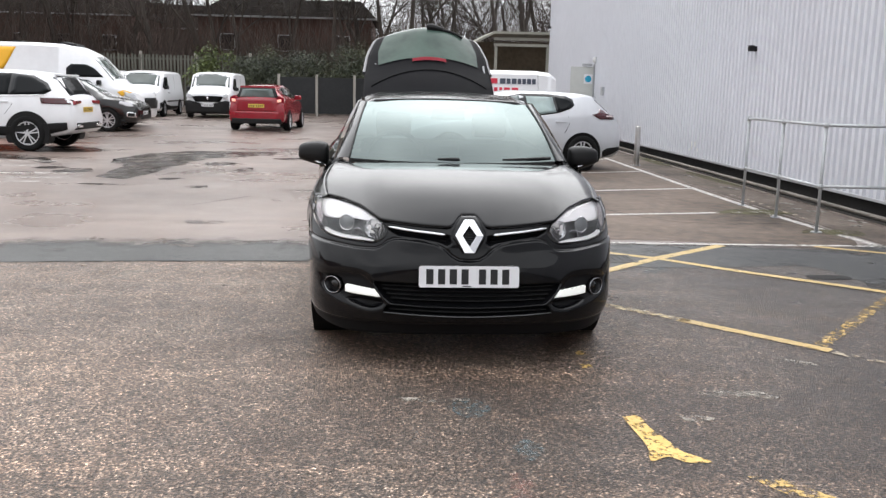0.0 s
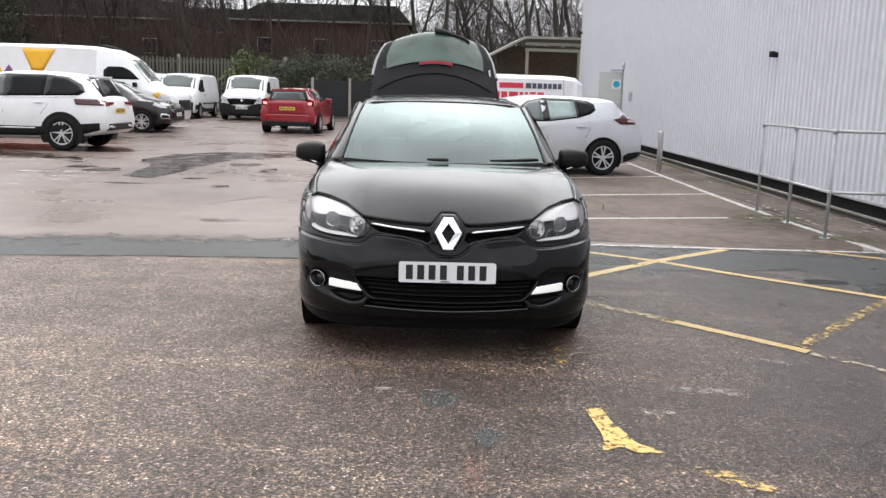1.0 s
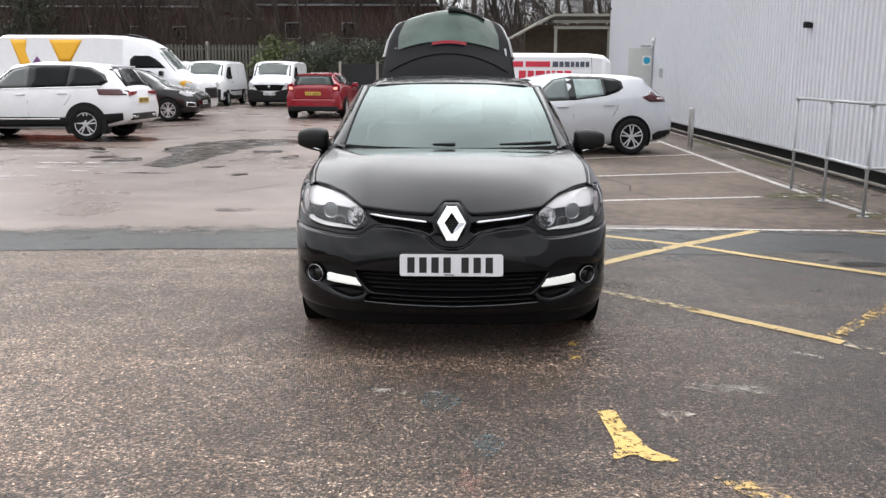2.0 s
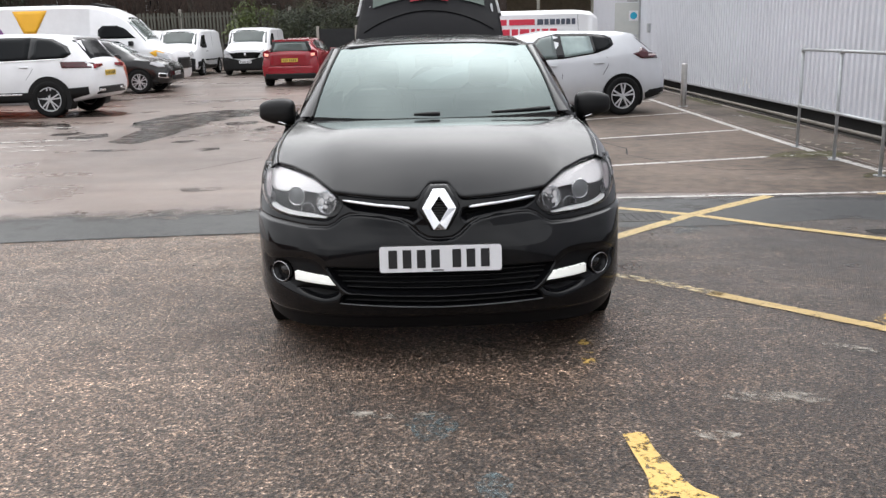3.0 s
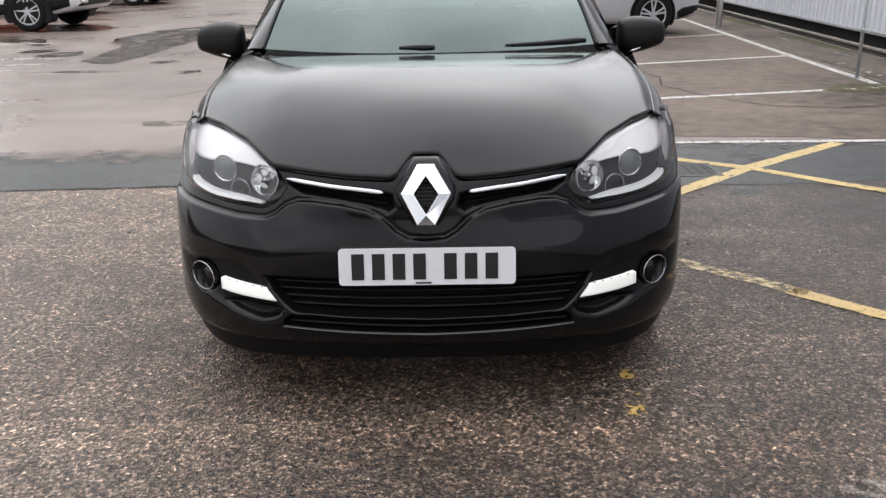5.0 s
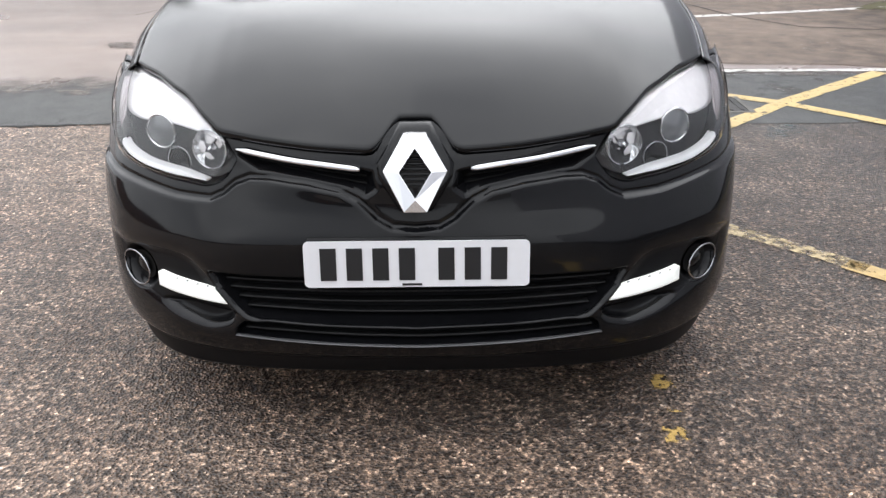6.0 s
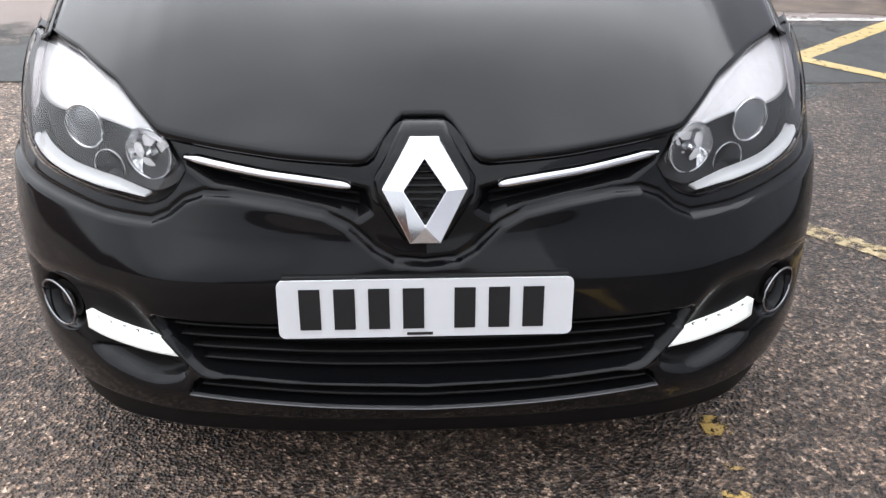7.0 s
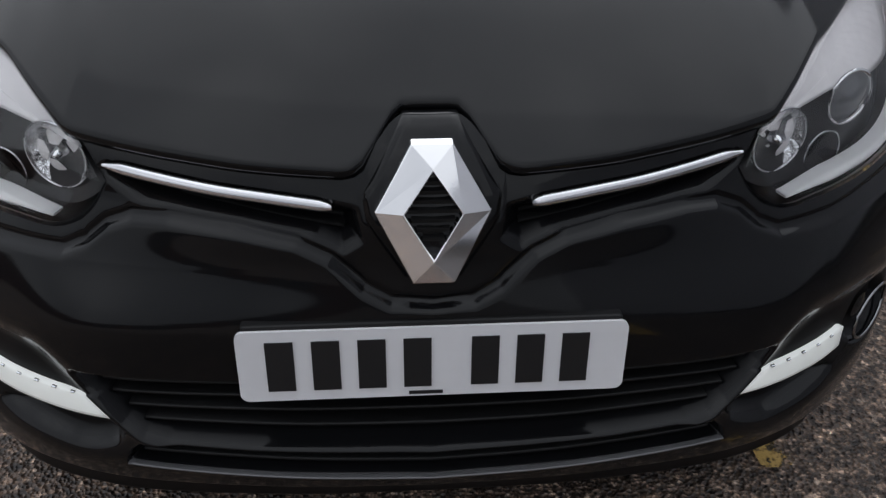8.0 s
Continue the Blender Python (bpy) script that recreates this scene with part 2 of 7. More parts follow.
def place(x, y, heading=0, z=0.0):
    return pose(x, y, z, 0, 0, heading)


# ---- ground, markings and the metal-clad wall ----
def rise(y):
    """The yard climbs gently towards its far end."""
    return 0.04 * min(max((y - 20) / 18, 0.0), 1.6)


def ground_material():
    m = bpy.data.materials.new("wet_asphalt")
    m.use_nodes = True
    n, l = m.node_tree.nodes, m.node_tree.links
    b = n["Principled BSDF"]
    co = n.new("ShaderNodeTexCoord")
    sep = n.new("ShaderNodeSeparateXYZ")
    l.new(co.outputs["Object"], sep.inputs[0])

    def noise_tex(scale, detail=5.0, rough=0.55):
        t = n.new("ShaderNodeTexNoise")
        t.inputs["Scale"].default_value = scale
        t.inputs["Detail"].default_value = detail
        t.inputs["Roughness"].default_value = rough
        l.new(co.outputs["Object"], t.inputs["Vector"])
        return t.outputs["Fac"]

    def ramp(src, stops):
        r = n.new("ShaderNodeValToRGB")
        e = r.color_ramp.elements
        while len(e) < len(stops):
            e.new(0.5)
        for el, (p, c) in zip(e, stops):
            el.position, el.color = p, (*c, 1) if len(c) == 3 else c
        l.new(src, r.inputs["Fac"])
        return r.outputs["Color"]

    def mix(fac, a, c, kind="MIX"):
        x = n.new("ShaderNodeMix")
        x.data_type = "RGBA"
        x.blend_type = kind
        if isinstance(fac, float):
            x.inputs["Factor"].default_value = fac
        else:
            l.new(fac, x.inputs["Factor"])
        for key, v in (("A", a), ("B", c)):
            if isinstance(v, tuple):
                x.inputs[key].default_value = (*v, 1)
            else:
                l.new(v, x.inputs[key])
        return x.outputs["Result"]

    def math_node(op, a, c):
        x = n.new("ShaderNodeMath")
        x.operation = op
        for i, v in enumerate((a, c)):
            if isinstance(v, (int, float)):
                x.inputs[i].default_value = v
            else:
                l.new(v, x.inputs[i])
        return x.outputs[0]

    chips = n.new("ShaderNodeTexVoronoi")
    chips.inputs["Scale"].default_value = 125.0
    l.new(co.outputs["Object"], chips.inputs["Vector"])
    near = ramp(chips.outputs["Color"], [(0.0, (0.013, 0.0095, 0.0075)), (0.45, (0.068, 0.050, 0.040)), (0.8, (0.185, 0.140, 0.113)), (1.0, (0.41, 0.345, 0.295))])
    near = mix(ramp(noise_tex(1.4), [(0.3, (0, 0, 0)), (0.7, (1, 1, 1))]), near, (0.42, 0.39, 0.37), "OVERLAY")
    lumps = ramp(noise_tex(58, 3, 0.7), [(0.33, (0.12, 0.11, 0.105)), (0.5, (0.9, 0.9, 0.9)), (0.66, (3.4, 3.35, 3.25))])
    near = mix(0.9, near, lumps, "MULTIPLY")
    clumps = ramp(noise_tex(21, 4, 0.65), [(0.34, (0.42, 0.41, 0.40)), (0.5, (0.95, 0.95, 0.95)), (0.66, (1.75, 1.72, 1.68))])
    near = mix(0.85, near, clumps, "MULTIPLY")
    scuffs = ramp(noise_tex(5.5, 6, 0.7), [(0.36, (0.66, 0.65, 0.64)), (0.52, (1, 1, 1)), (0.68, (1.55, 1.54, 1.5))])
    near = mix(0.8, near, scuffs, "MULTIPLY")
    near = mix(1.0, near, (1.02, 1.0, 0.95), "MULTIPLY")
    fine = noise_tex(120, 3)
    far = mix(noise_tex(0.55, 6), (0.150, 0.114, 0.097), (0.250, 0.194, 0.167))
    far = mix(ramp(fine, [(0.3, (0.6, 0.6, 0.6)), (0.7, (1, 1, 1))]), (0.05, 0.045, 0.04), far)
    # the worn, pinkish older surface lies beyond the trench strip
    edge = math_node("ADD", sep.outputs["Y"], math_node("MULTIPLY", noise_tex(2.0), 0.4))
    zone = n.new("ShaderNodeMapRange")
    zone.inputs["From Min"].default_value = 3.5
    zone.inputs["From Max"].default_value = 3.9
    l.new(edge, zone.inputs["Value"])
    col = mix(zone.outputs[0], near, far)
    stain = ramp(noise_tex(0.35, 7, 0.6), [(0.42, (1, 1, 1)), (0.62, (0.55, 0.55, 0.56))])
    col = mix(0.8, col, stain, "MULTIPLY")
    # long faint bands left by sweeping and tyres
    mp = n.new("ShaderNodeMapping")
    mp.inputs["Scale"].default_value = (0.22, 2.6, 1.0)
    mp.inputs["Rotation"].default_value = (0, 0, 0.06)
    l.new(co.outputs["Object"], mp.inputs["Vector"])
    band = n.new("ShaderNodeTexNoise")
    band.inputs["Scale"].default_value = 1.0
    band.inputs["Detail"].default_value = 6.0
    l.new(mp.outputs[0], band.inputs["Vector"])
    col = mix(math_node("SUBTRACT", 0.62, math_node("MULTIPLY", zone.outputs[0], 0.44)), col, ramp(band.outputs["Fac"], [(0.36, (0.7, 0.7, 0.71)), (0.55, (0.95, 0.95, 0.95)), (0.67, (1.8, 1.77, 1.72))]), "MULTIPLY")
    # the near asphalt is scaled paler on the left and darker towards the wall
    wallward = n.new("ShaderNodeMapRange")
    wallward.inputs["From Min"].default_value, wallward.inputs["From Max"].default_value = -1.8, 3.0
    wallward.inputs["To Min"].default_value, wallward.inputs["To Max"].default_value = 2.1, 0.57
    l.new(math_node("ADD", sep.outputs["X"], math_node("MULTIPLY", noise_tex(0.8), 1.6)), wallward.inputs["Value"])
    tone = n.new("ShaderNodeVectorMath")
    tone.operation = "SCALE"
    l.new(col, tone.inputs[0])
    l.new(math_node("ADD", math_node("MULTIPLY", wallward.outputs[0], math_node("SUBTRACT", 1.0, zone.outputs[0])), math_node("MULTIPLY", zone.outputs[0], 1.22)), tone.inputs["Scale"])
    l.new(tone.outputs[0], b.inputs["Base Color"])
    wet = ramp(noise_tex(0.45, 6, 0.6), [(0.35, (0.22, 0.22, 0.22)), (0.65, (0.42, 0.42, 0.42))])
    nearwet = ramp(noise_tex(2.2, 5), [(0.3, (0.26, 0.26, 0.26)), (0.7, (0.46, 0.46, 0.46))])
    rough = mix(zone.outputs[0], nearwet, wet)
    l.new(rough, b.inputs["Roughness"])
    hgt = mix(zone.outputs[0], chips.outputs["Distance"], fine)
    bp = n.new("ShaderNodeBump")
    bp.inputs["Distance"].default_value = 0.008
    st = n.new("ShaderNodeMapRange")
    st.inputs["To Min"].default_value = 0.9
    st.inputs["To Max"].default_value = 0.12
    l.new(zone.outputs[0], st.inputs["Value"])
    l.new(st.outputs[0], bp.inputs["Strength"])
    l.new(hgt, bp.inputs["Height"])
    l.new(bp.outputs[0], b.inputs["Normal"])
    return m


def worn(name, color, wear=0.5, scale=9.0, rough=0.45, relief=0.3, spec=0.5, blur=0.04, grain=30, var=0.18):
    """Road paint, rubbed through to the ground in flakes."""
    m = mat(name, color, rough, 0, var, grain, relief, 160, spec=spec)
    n, l = m.node_tree.nodes, m.node_tree.links
    t = n.new("ShaderNodeTexNoise")
    t.inputs["Scale"].default_value = scale
    t.inputs["Detail"].default_value = 8.0
    t.inputs["Roughness"].default_value = 0.72
    co = n.new("ShaderNodeTexCoord")
    l.new(co.outputs["Object"], t.inputs["Vector"])
    r = n.new("ShaderNodeMapRange")
    r.inputs["From Min"].default_value = wear - blur
    r.inputs["From Max"].default_value = wear + blur
    l.new(t.outputs["Fac"], r.inputs["Value"])
    l.new(r.outputs[0], n["Principled BSDF"].inputs["Alpha"])
    return m


ASPHALT = ground_material()
PATCH = worn("smooth_patch_asphalt", (0.037, 0.038, 0.036), 0.37, 1.6, 0.45, 0.35, 0.3, blur=0.07, grain=9, var=0.75)


def fray(m):
    """Let the strip's far edge thin out into the old surface."""
    n, l = m.node_tree.nodes, m.node_tree.links
    co = n.new("ShaderNodeTexCoord")
    sep = n.new("ShaderNodeSeparateXYZ")
    l.new(co.outputs["Object"], sep.inputs[0])
    t = n.new("ShaderNodeTexNoise")
    t.inputs["Scale"].default_value, t.inputs["Detail"].default_value, t.inputs["Roughness"].default_value = 1.3, 8.0, 0.65
    l.new(co.outputs["Object"], t.inputs["Vector"])

    def calc(op, a, b, c=0.0):
        x = n.new("ShaderNodeMath")
        x.operation = op
        for i, v in enumerate((a, b, c)):
            if isinstance(v, float):
                x.inputs[i].default_value = v
            else:
                l.new(v, x.inputs[i])
        return x.outputs[0]

    west = calc("MINIMUM", sep.outputs["X"], 0.0)
    line = calc("MULTIPLY_ADD", west, 0.088, 3.95)
    depth = calc("SUBTRACT", calc("MULTIPLY_ADD", t.outputs["Fac"], 1.3, line), calc("ADD", sep.outputs["Y"], 0.6))
    r = n.new("ShaderNodeMapRange")
    r.inputs["From Min"].default_value, r.inputs["From Max"].default_value = -0.05, 0.35
    l.new(depth, r.inputs["Value"])
    b = n["Principled BSDF"]
    l.new(calc("MULTIPLY", b.inputs["Alpha"].links[0].from_socket, r.outputs[0]), b.inputs["Alpha"])


fray(PATCH)
YELLOW = worn("yellow_road_paint", (0.46, 0.32, 0.12), 0.40, 26)
YELLOWPALE = worn("faded_yellow_road_paint", (0.50, 0.36, 0.14), 0.40, 24)
YELLOWOLD = worn("rubbed_yellow_road_paint", (0.5, 0.33, 0.1), 0.53, 18)
YELLOWFLAKE = worn("flaking_yellow_road_paint", (0.60, 0.39, 0.10), 0.45, 22)
YELLOWRUB = worn("pale_rubbed_yellow_paint", (0.44, 0.34, 0.18), 0.5, 20, blur=0.09)
PALE = worn("rubbed_pale_paint", (0.34, 0.28, 0.2), 0.5, 12)
SCUFF = worn("pale_scuff", (0.30, 0.27, 0.23), 0.56, 11, 0.6, blur=0.08)
WHITE = worn("white_road_paint", (0.52, 0.495, 0.46), 0.44, 16)
WHITEOLD = worn("rubbed_white_road_paint", (0.45, 0.42, 0.39), 0.47, 6)
WATER = worn("standing_water", (0.034, 0.027, 0.022), 0.46, 2.2, 0.22, 0.02, 0.12, blur=0.06)
CHALKB = worn("blue_spray_mark", (0.085, 0.125, 0.135), 0.57, 26, blur=0.12)
CHALKR = worn("red_spray_mark", (0.22, 0.11, 0.085), 0.57, 26, blur=0.12)
CLAD = mat("grey_metal_cladding", (0.65, 0.66, 0.70), 0.4, 0.2, 0.06, 3, 0.03, 60, fine=0.06)
CONCRETE = mat("concrete", (0.30, 0.28, 0.25), 0.8, 0, 0.3, 12, 0.4, 120)


def ground_sheet():
    ys = [-60, -30, -12, -6, -3, 0, 3, 6, 12, 20, 26, 32, 38, 44, 49, 60, 120, 400, 1200, 3000]
    xs = [-3000, -800, -200, -60, -30, -15, -6, 0, 6, 15, 30, 60, 200, 800, 3000]
    vs = [(x, y, rise(y)) for y in ys for x in xs]
    w = len(xs)
    fs = [(j * w + i, j * w + i + 1, (j + 1) * w + i + 1, (j + 1) * w + i) for j in range(len(ys) - 1) for i in range(w - 1)]
    ob = part("ground", mesh("ground", vs, fs), ASPHALT)
    return tagged(ob, "wet worn asphalt of a car park yard", "ground", kind="structure")


def stripe(name, material, pts, width, label, z=0.004, ragged=0.004):
    """A painted line on the ground through pts."""
    rng = random.Random(len(name) + int(pts[0][0] * 100))
    line = []
    for (x0, y0), (x1, y1) in zip(pts, pts[1:]):
        k = max(2, int(math.hypot(x1 - x0, y1 - y0) / 0.06))
        line += [(lerp(x0, x1, i / k), lerp(y0, y1, i / k)) for i in range(k)]
    line.append(pts[-1])
    vs = []
    for i, (x, y) in enumerate(line):
        a, c = line[max(i - 1, 0)], line[min(i + 1, len(line) - 1)]
        d = Vector((c[0] - a[0], c[1] - a[1])).normalized()
        for s in (1, -1):
            h = s * (width / 2 + rng.uniform(-ragged, ragged))
            px, py = x - d.y * h, y + d.x * h
            vs.append((px, py, rise(py) + z))
    fs = [(2 * i, 2 * i + 1, 2 * i + 3, 2 * i + 2) for i in range(len(line) - 1)]
    return tagged(part(name, mesh(name, vs, fs), material), label, "road marking", kind="structure")


def blot(name, material, pts, label, z=0.004, n=60, category="road marking", ragged=0.0):
    """A flat closed patch with a smooth or a ragged outline."""
    loop = curve([*pts, pts[0]], n)[:-1]
    if ragged:
        rng = random.Random(int(abs(pts[0][0]) * 100) + n)
        mid = sum(loop) / len(loop)
        waves = [(k, rng.uniform(0, 6.28), ragged / k**0.55) for k in (5, 9, 14, 23, 37, 51)]
        for i, p in enumerate(loop):
            a = 2 * math.pi * i / len(loop)
            d = sum(w * math.sin(k * a + f) for k, f, w in waves)
            loop[i] = p + (p - mid) / max(np.hypot(*(p - mid)), 0.05) * d
    vs = [(p[0], p[1], rise(p[1]) + z) for p in loop]
    bm = bmesh.new()
    bm.faces.new([bm.verts.new(v) for v in vs])
    bmesh.ops.triangulate(bm, faces=bm.faces[:])
    bmesh.ops.recalc_face_normals(bm, faces=bm.faces[:])
    for f in bm.faces:
        if f.normal.z < 0:
            f.normal_flip()
    return tagged(part(name, bm, material), label, category, kind="structure")


ground_sheet()
blot("trench_strip", PATCH, [(-14, 1.5), (-8, 2.05), (-3.66, 2.56), (-1.4, 2.78), (0, 2.75), (1.98, 2.74), (3.1, 2.86), (3.3, 2.3), (3.4, 1.9), (5.0, 1.0), (5.15, 3.9), (3.0, 3.97), (0, 4.06), (-1.5, 4.14), (-4.3, 3.85), (-8, 3.5), (-14, 2.95)], "smooth dark asphalt strip over an old trench", 0.002, 160, "asphalt patch")
stripe("bay_line", WHITE, [(4.36, 3.9), (4.2, 6), (4.16, 9), (4.16, 14), (4.2, 24)], 0.1, "long white painted line beside the wall")
for y0, y1 in ((5.75, 6.42), (8.15, 9.12), (10.75, 12.07), (13.6, 15.0)):
    stripe("bay_line", WHITE, [(1.2, y0), (4.1, y1)], 0.09, "white painted parking bay line")
stripe("bay_line", WHITE, [(1.2, 3.94), (2.6, 3.94), (4.9, 3.97)], 0.07, "white painted line across the yard")
stripe("yellow_line", YELLOWPALE, [(0.9, 2.14), (1.9, 3.15), (2.74, 3.88)], 0.1, "yellow painted line of a crossed-out box")
stripe("yellow_line", YELLOWPALE, [(1.2, 3.58), (1.9, 3.13), (2.42, 2.63), (3.32, 1.87), (4.6, 0.8)], 0.09, "yellow painted line of a crossed-out box", 0.0055)
stripe("yellow_line", YELLOWRUB, [(0.95, 1.46), (1.22, 1.23), (1.50, 0.97)], 0.085, "rubbed-out yellow painted line")
stripe("yellow_line", YELLOW, [(1.44, 1.01), (1.78, 0.68), (2.12, 0.34)], 0.085, "yellow painted line on wet asphalt")
stripe("yellow_line", PALE, [(2.12, 0.31), (2.36, 0.06), (2.6, -0.18)], 0.06, "rubbed-out pale painted line")
stripe("yellow_line", YELLOWOLD, [(2.1, 0.44), (2.31, 0.67), (2.63, 1.04), (3.04, 1.51), (3.34, 1.82)], 0.085, "yellow painted line of a crossed-out box")
stripe("yellow_line", YELLOW, [(3.67, 3.9), (4.2, 3.58), (5.0, 3.1)], 0.08, "yellow painted line of a crossed-out box")
blot("yellow_patch", YELLOWFLAKE, [(0.65, -0.73), (0.725, -0.725), (0.74, -0.86), (0.78, -1.02), (0.805, -1.12), (0.89, -1.215), (0.79, -1.225), (0.73, -1.17), (0.65, -1.21), (0.672, -1.06), (0.66, -0.88)], "flaking yellow painted patch on asphalt")
blot("yellow_patch", YELLOWOLD, [(0.98, -1.35), (1.1, -1.37), (1.17, -1.45), (1.27, -1.57), (1.1, -1.52), (1.03, -1.44)], "flaking yellow painted patch on asphalt")
for x, y, r in ((0.64, 0.0, 0.03), (0.655, 0.24, 0.03), (0.66, 0.12, 0.02)):
    blot("yellow_patch", YELLOWOLD, [(x - r, y - r), (x + r, y - 0.8 * r), (x + 0.8 * r, y + r), (x - r, y + 1.2 * r)], "small flake of yellow road paint", 0.004, 24)
for i, (x0, x1, y) in enumerate(((-7.9, -6.6, 10.9), (-6.9, -5.6, 9.7), (-6.6, -5.4, 9.0), (-6.6, -5.6, 8.4), (-7.2, -6.0, 7.7), (-8.4, -6.6, 11.8))):
    stripe("hatch_line", WHITEOLD, [(x0, y - 0.1), (x1, y + 0.1)], 0.13, "rubbed white hatching on wet asphalt")
blot("puddle", WATER, [(-5.1, 9.3), (-4.5, 9.3), (-4.4, 11.0), (-4.25, 13.0), (-3.3, 14.2), (-3.2, 15.2), (-4.4, 15.2), (-5.5, 14.4), (-5.85, 12.9), (-5.3, 11.2)], "shallow dark puddle on wet asphalt", 0.003, 260, "puddle", 0.16)
blot("puddle", WATER, [(-9.8, 12.6), (-7.6, 12.2), (-6.7, 11.5), (-6.9, 12.3), (-8.0, 13.3), (-9.8, 13.9)], "dark wet patch beside a parked car", 0.003, 200, "puddle", 0.1)
blot("puddle", WATER, [(-11.5, 14.0), (-9.0, 13.9), (-7.0, 14.2), (-6.8, 15.0), (-8.5, 15.9), (-11.5, 16.0)], "dark patch of ground under a parked car", 0.0025, 200, "puddle", 0.12)
for x, y, rx, ry in ((-5.75, 10.2, 0.3, 0.4), (-6.3, 10.7, 0.28, 0.24), (-4.6, 8.3, 0.42, 0.12), (-3.3, 8.2, 0.16, 0.2), (-3.75, 12.0, 0.3, 0.35), (-3.1, 10.9, 0.16, 0.4), (-2.5, 13.4, 0.5, 0.25), (-3.9, 9.2, 0.2, 0.15)):
    blot("puddle", WATER, [(x - rx, y - 0.3 * ry), (x, y - ry), (x + rx, y - 0.1 * ry), (x + 0.4 * rx, y + ry), (x - 0.6 * rx, y + 0.7 * ry)], "small dark puddle on wet asphalt", 0.003, 90, "puddle", 0.25 * min(rx, ry))
blot("puddle", worn("damp_spot", (0.075, 0.056, 0.047), 0.5, 5, 0.3, 0.1, 0.3), [(-2.6, 4.75), (-2.3, 4.75), (-2.25, 4.95), (-2.65, 4.95)], "small dark puddle on wet asphalt", 0.003, 30, "puddle")
blot("chalk_mark", CHALKB, [(-0.13, -0.62), (-0.05, -0.5), (0.06, -0.6), (0.04, -0.72), (-0.06, -0.76)], "faded blue spray mark on asphalt", 0.004, 40)
blot("chalk_mark", CHALKB, [(0.11, -1.08), (0.18, -1.0), (0.24, -1.1), (0.17, -1.22)], "faded blue spray mark on asphalt", 0.004, 40)
blot("chalk_mark", CHALKR, [(0.07, -1.34), (0.14, -1.34), (0.15, -1.6), (0.06, -1.6)], "faded red spray mark on asphalt", 0.004, 40)
blot("chalk_mark", CHALKB, [(1.58, 2.46), (1.72, 2.5), (1.88, 2.66), (1.7, 2.7)], "faded blue spray mark on asphalt", 0.004, 40)
for pts in ([(1.1, -0.36), (1.3, -0.37), (1.5, -0.4), (1.46, -0.48), (1.14, -0.47)], [(0.88, -0.72), (0.98, -0.71), (1.07, -0.75), (0.96, -0.79)], [(-0.52, -0.5), (-0.28, -0.5), (-0.02, -0.53), (-0.26, -0.57)], [(1.7, 0.2), (1.95, 0.1), (2.0, 0.02), (1.72, 0.1)]):
    blot("chalk_mark", SCUFF, pts, "pale scuffed patch on asphalt", 0.004, 40)
stripe("chalk_mark", PALE, [(-2.6, 1.95), (-2.38, 2.4)], 0.02, "thin pale scratch on asphalt", ragged=0.004)

WALLX, WALL_END, WALL_H = 5.38, 31.4, 6.0


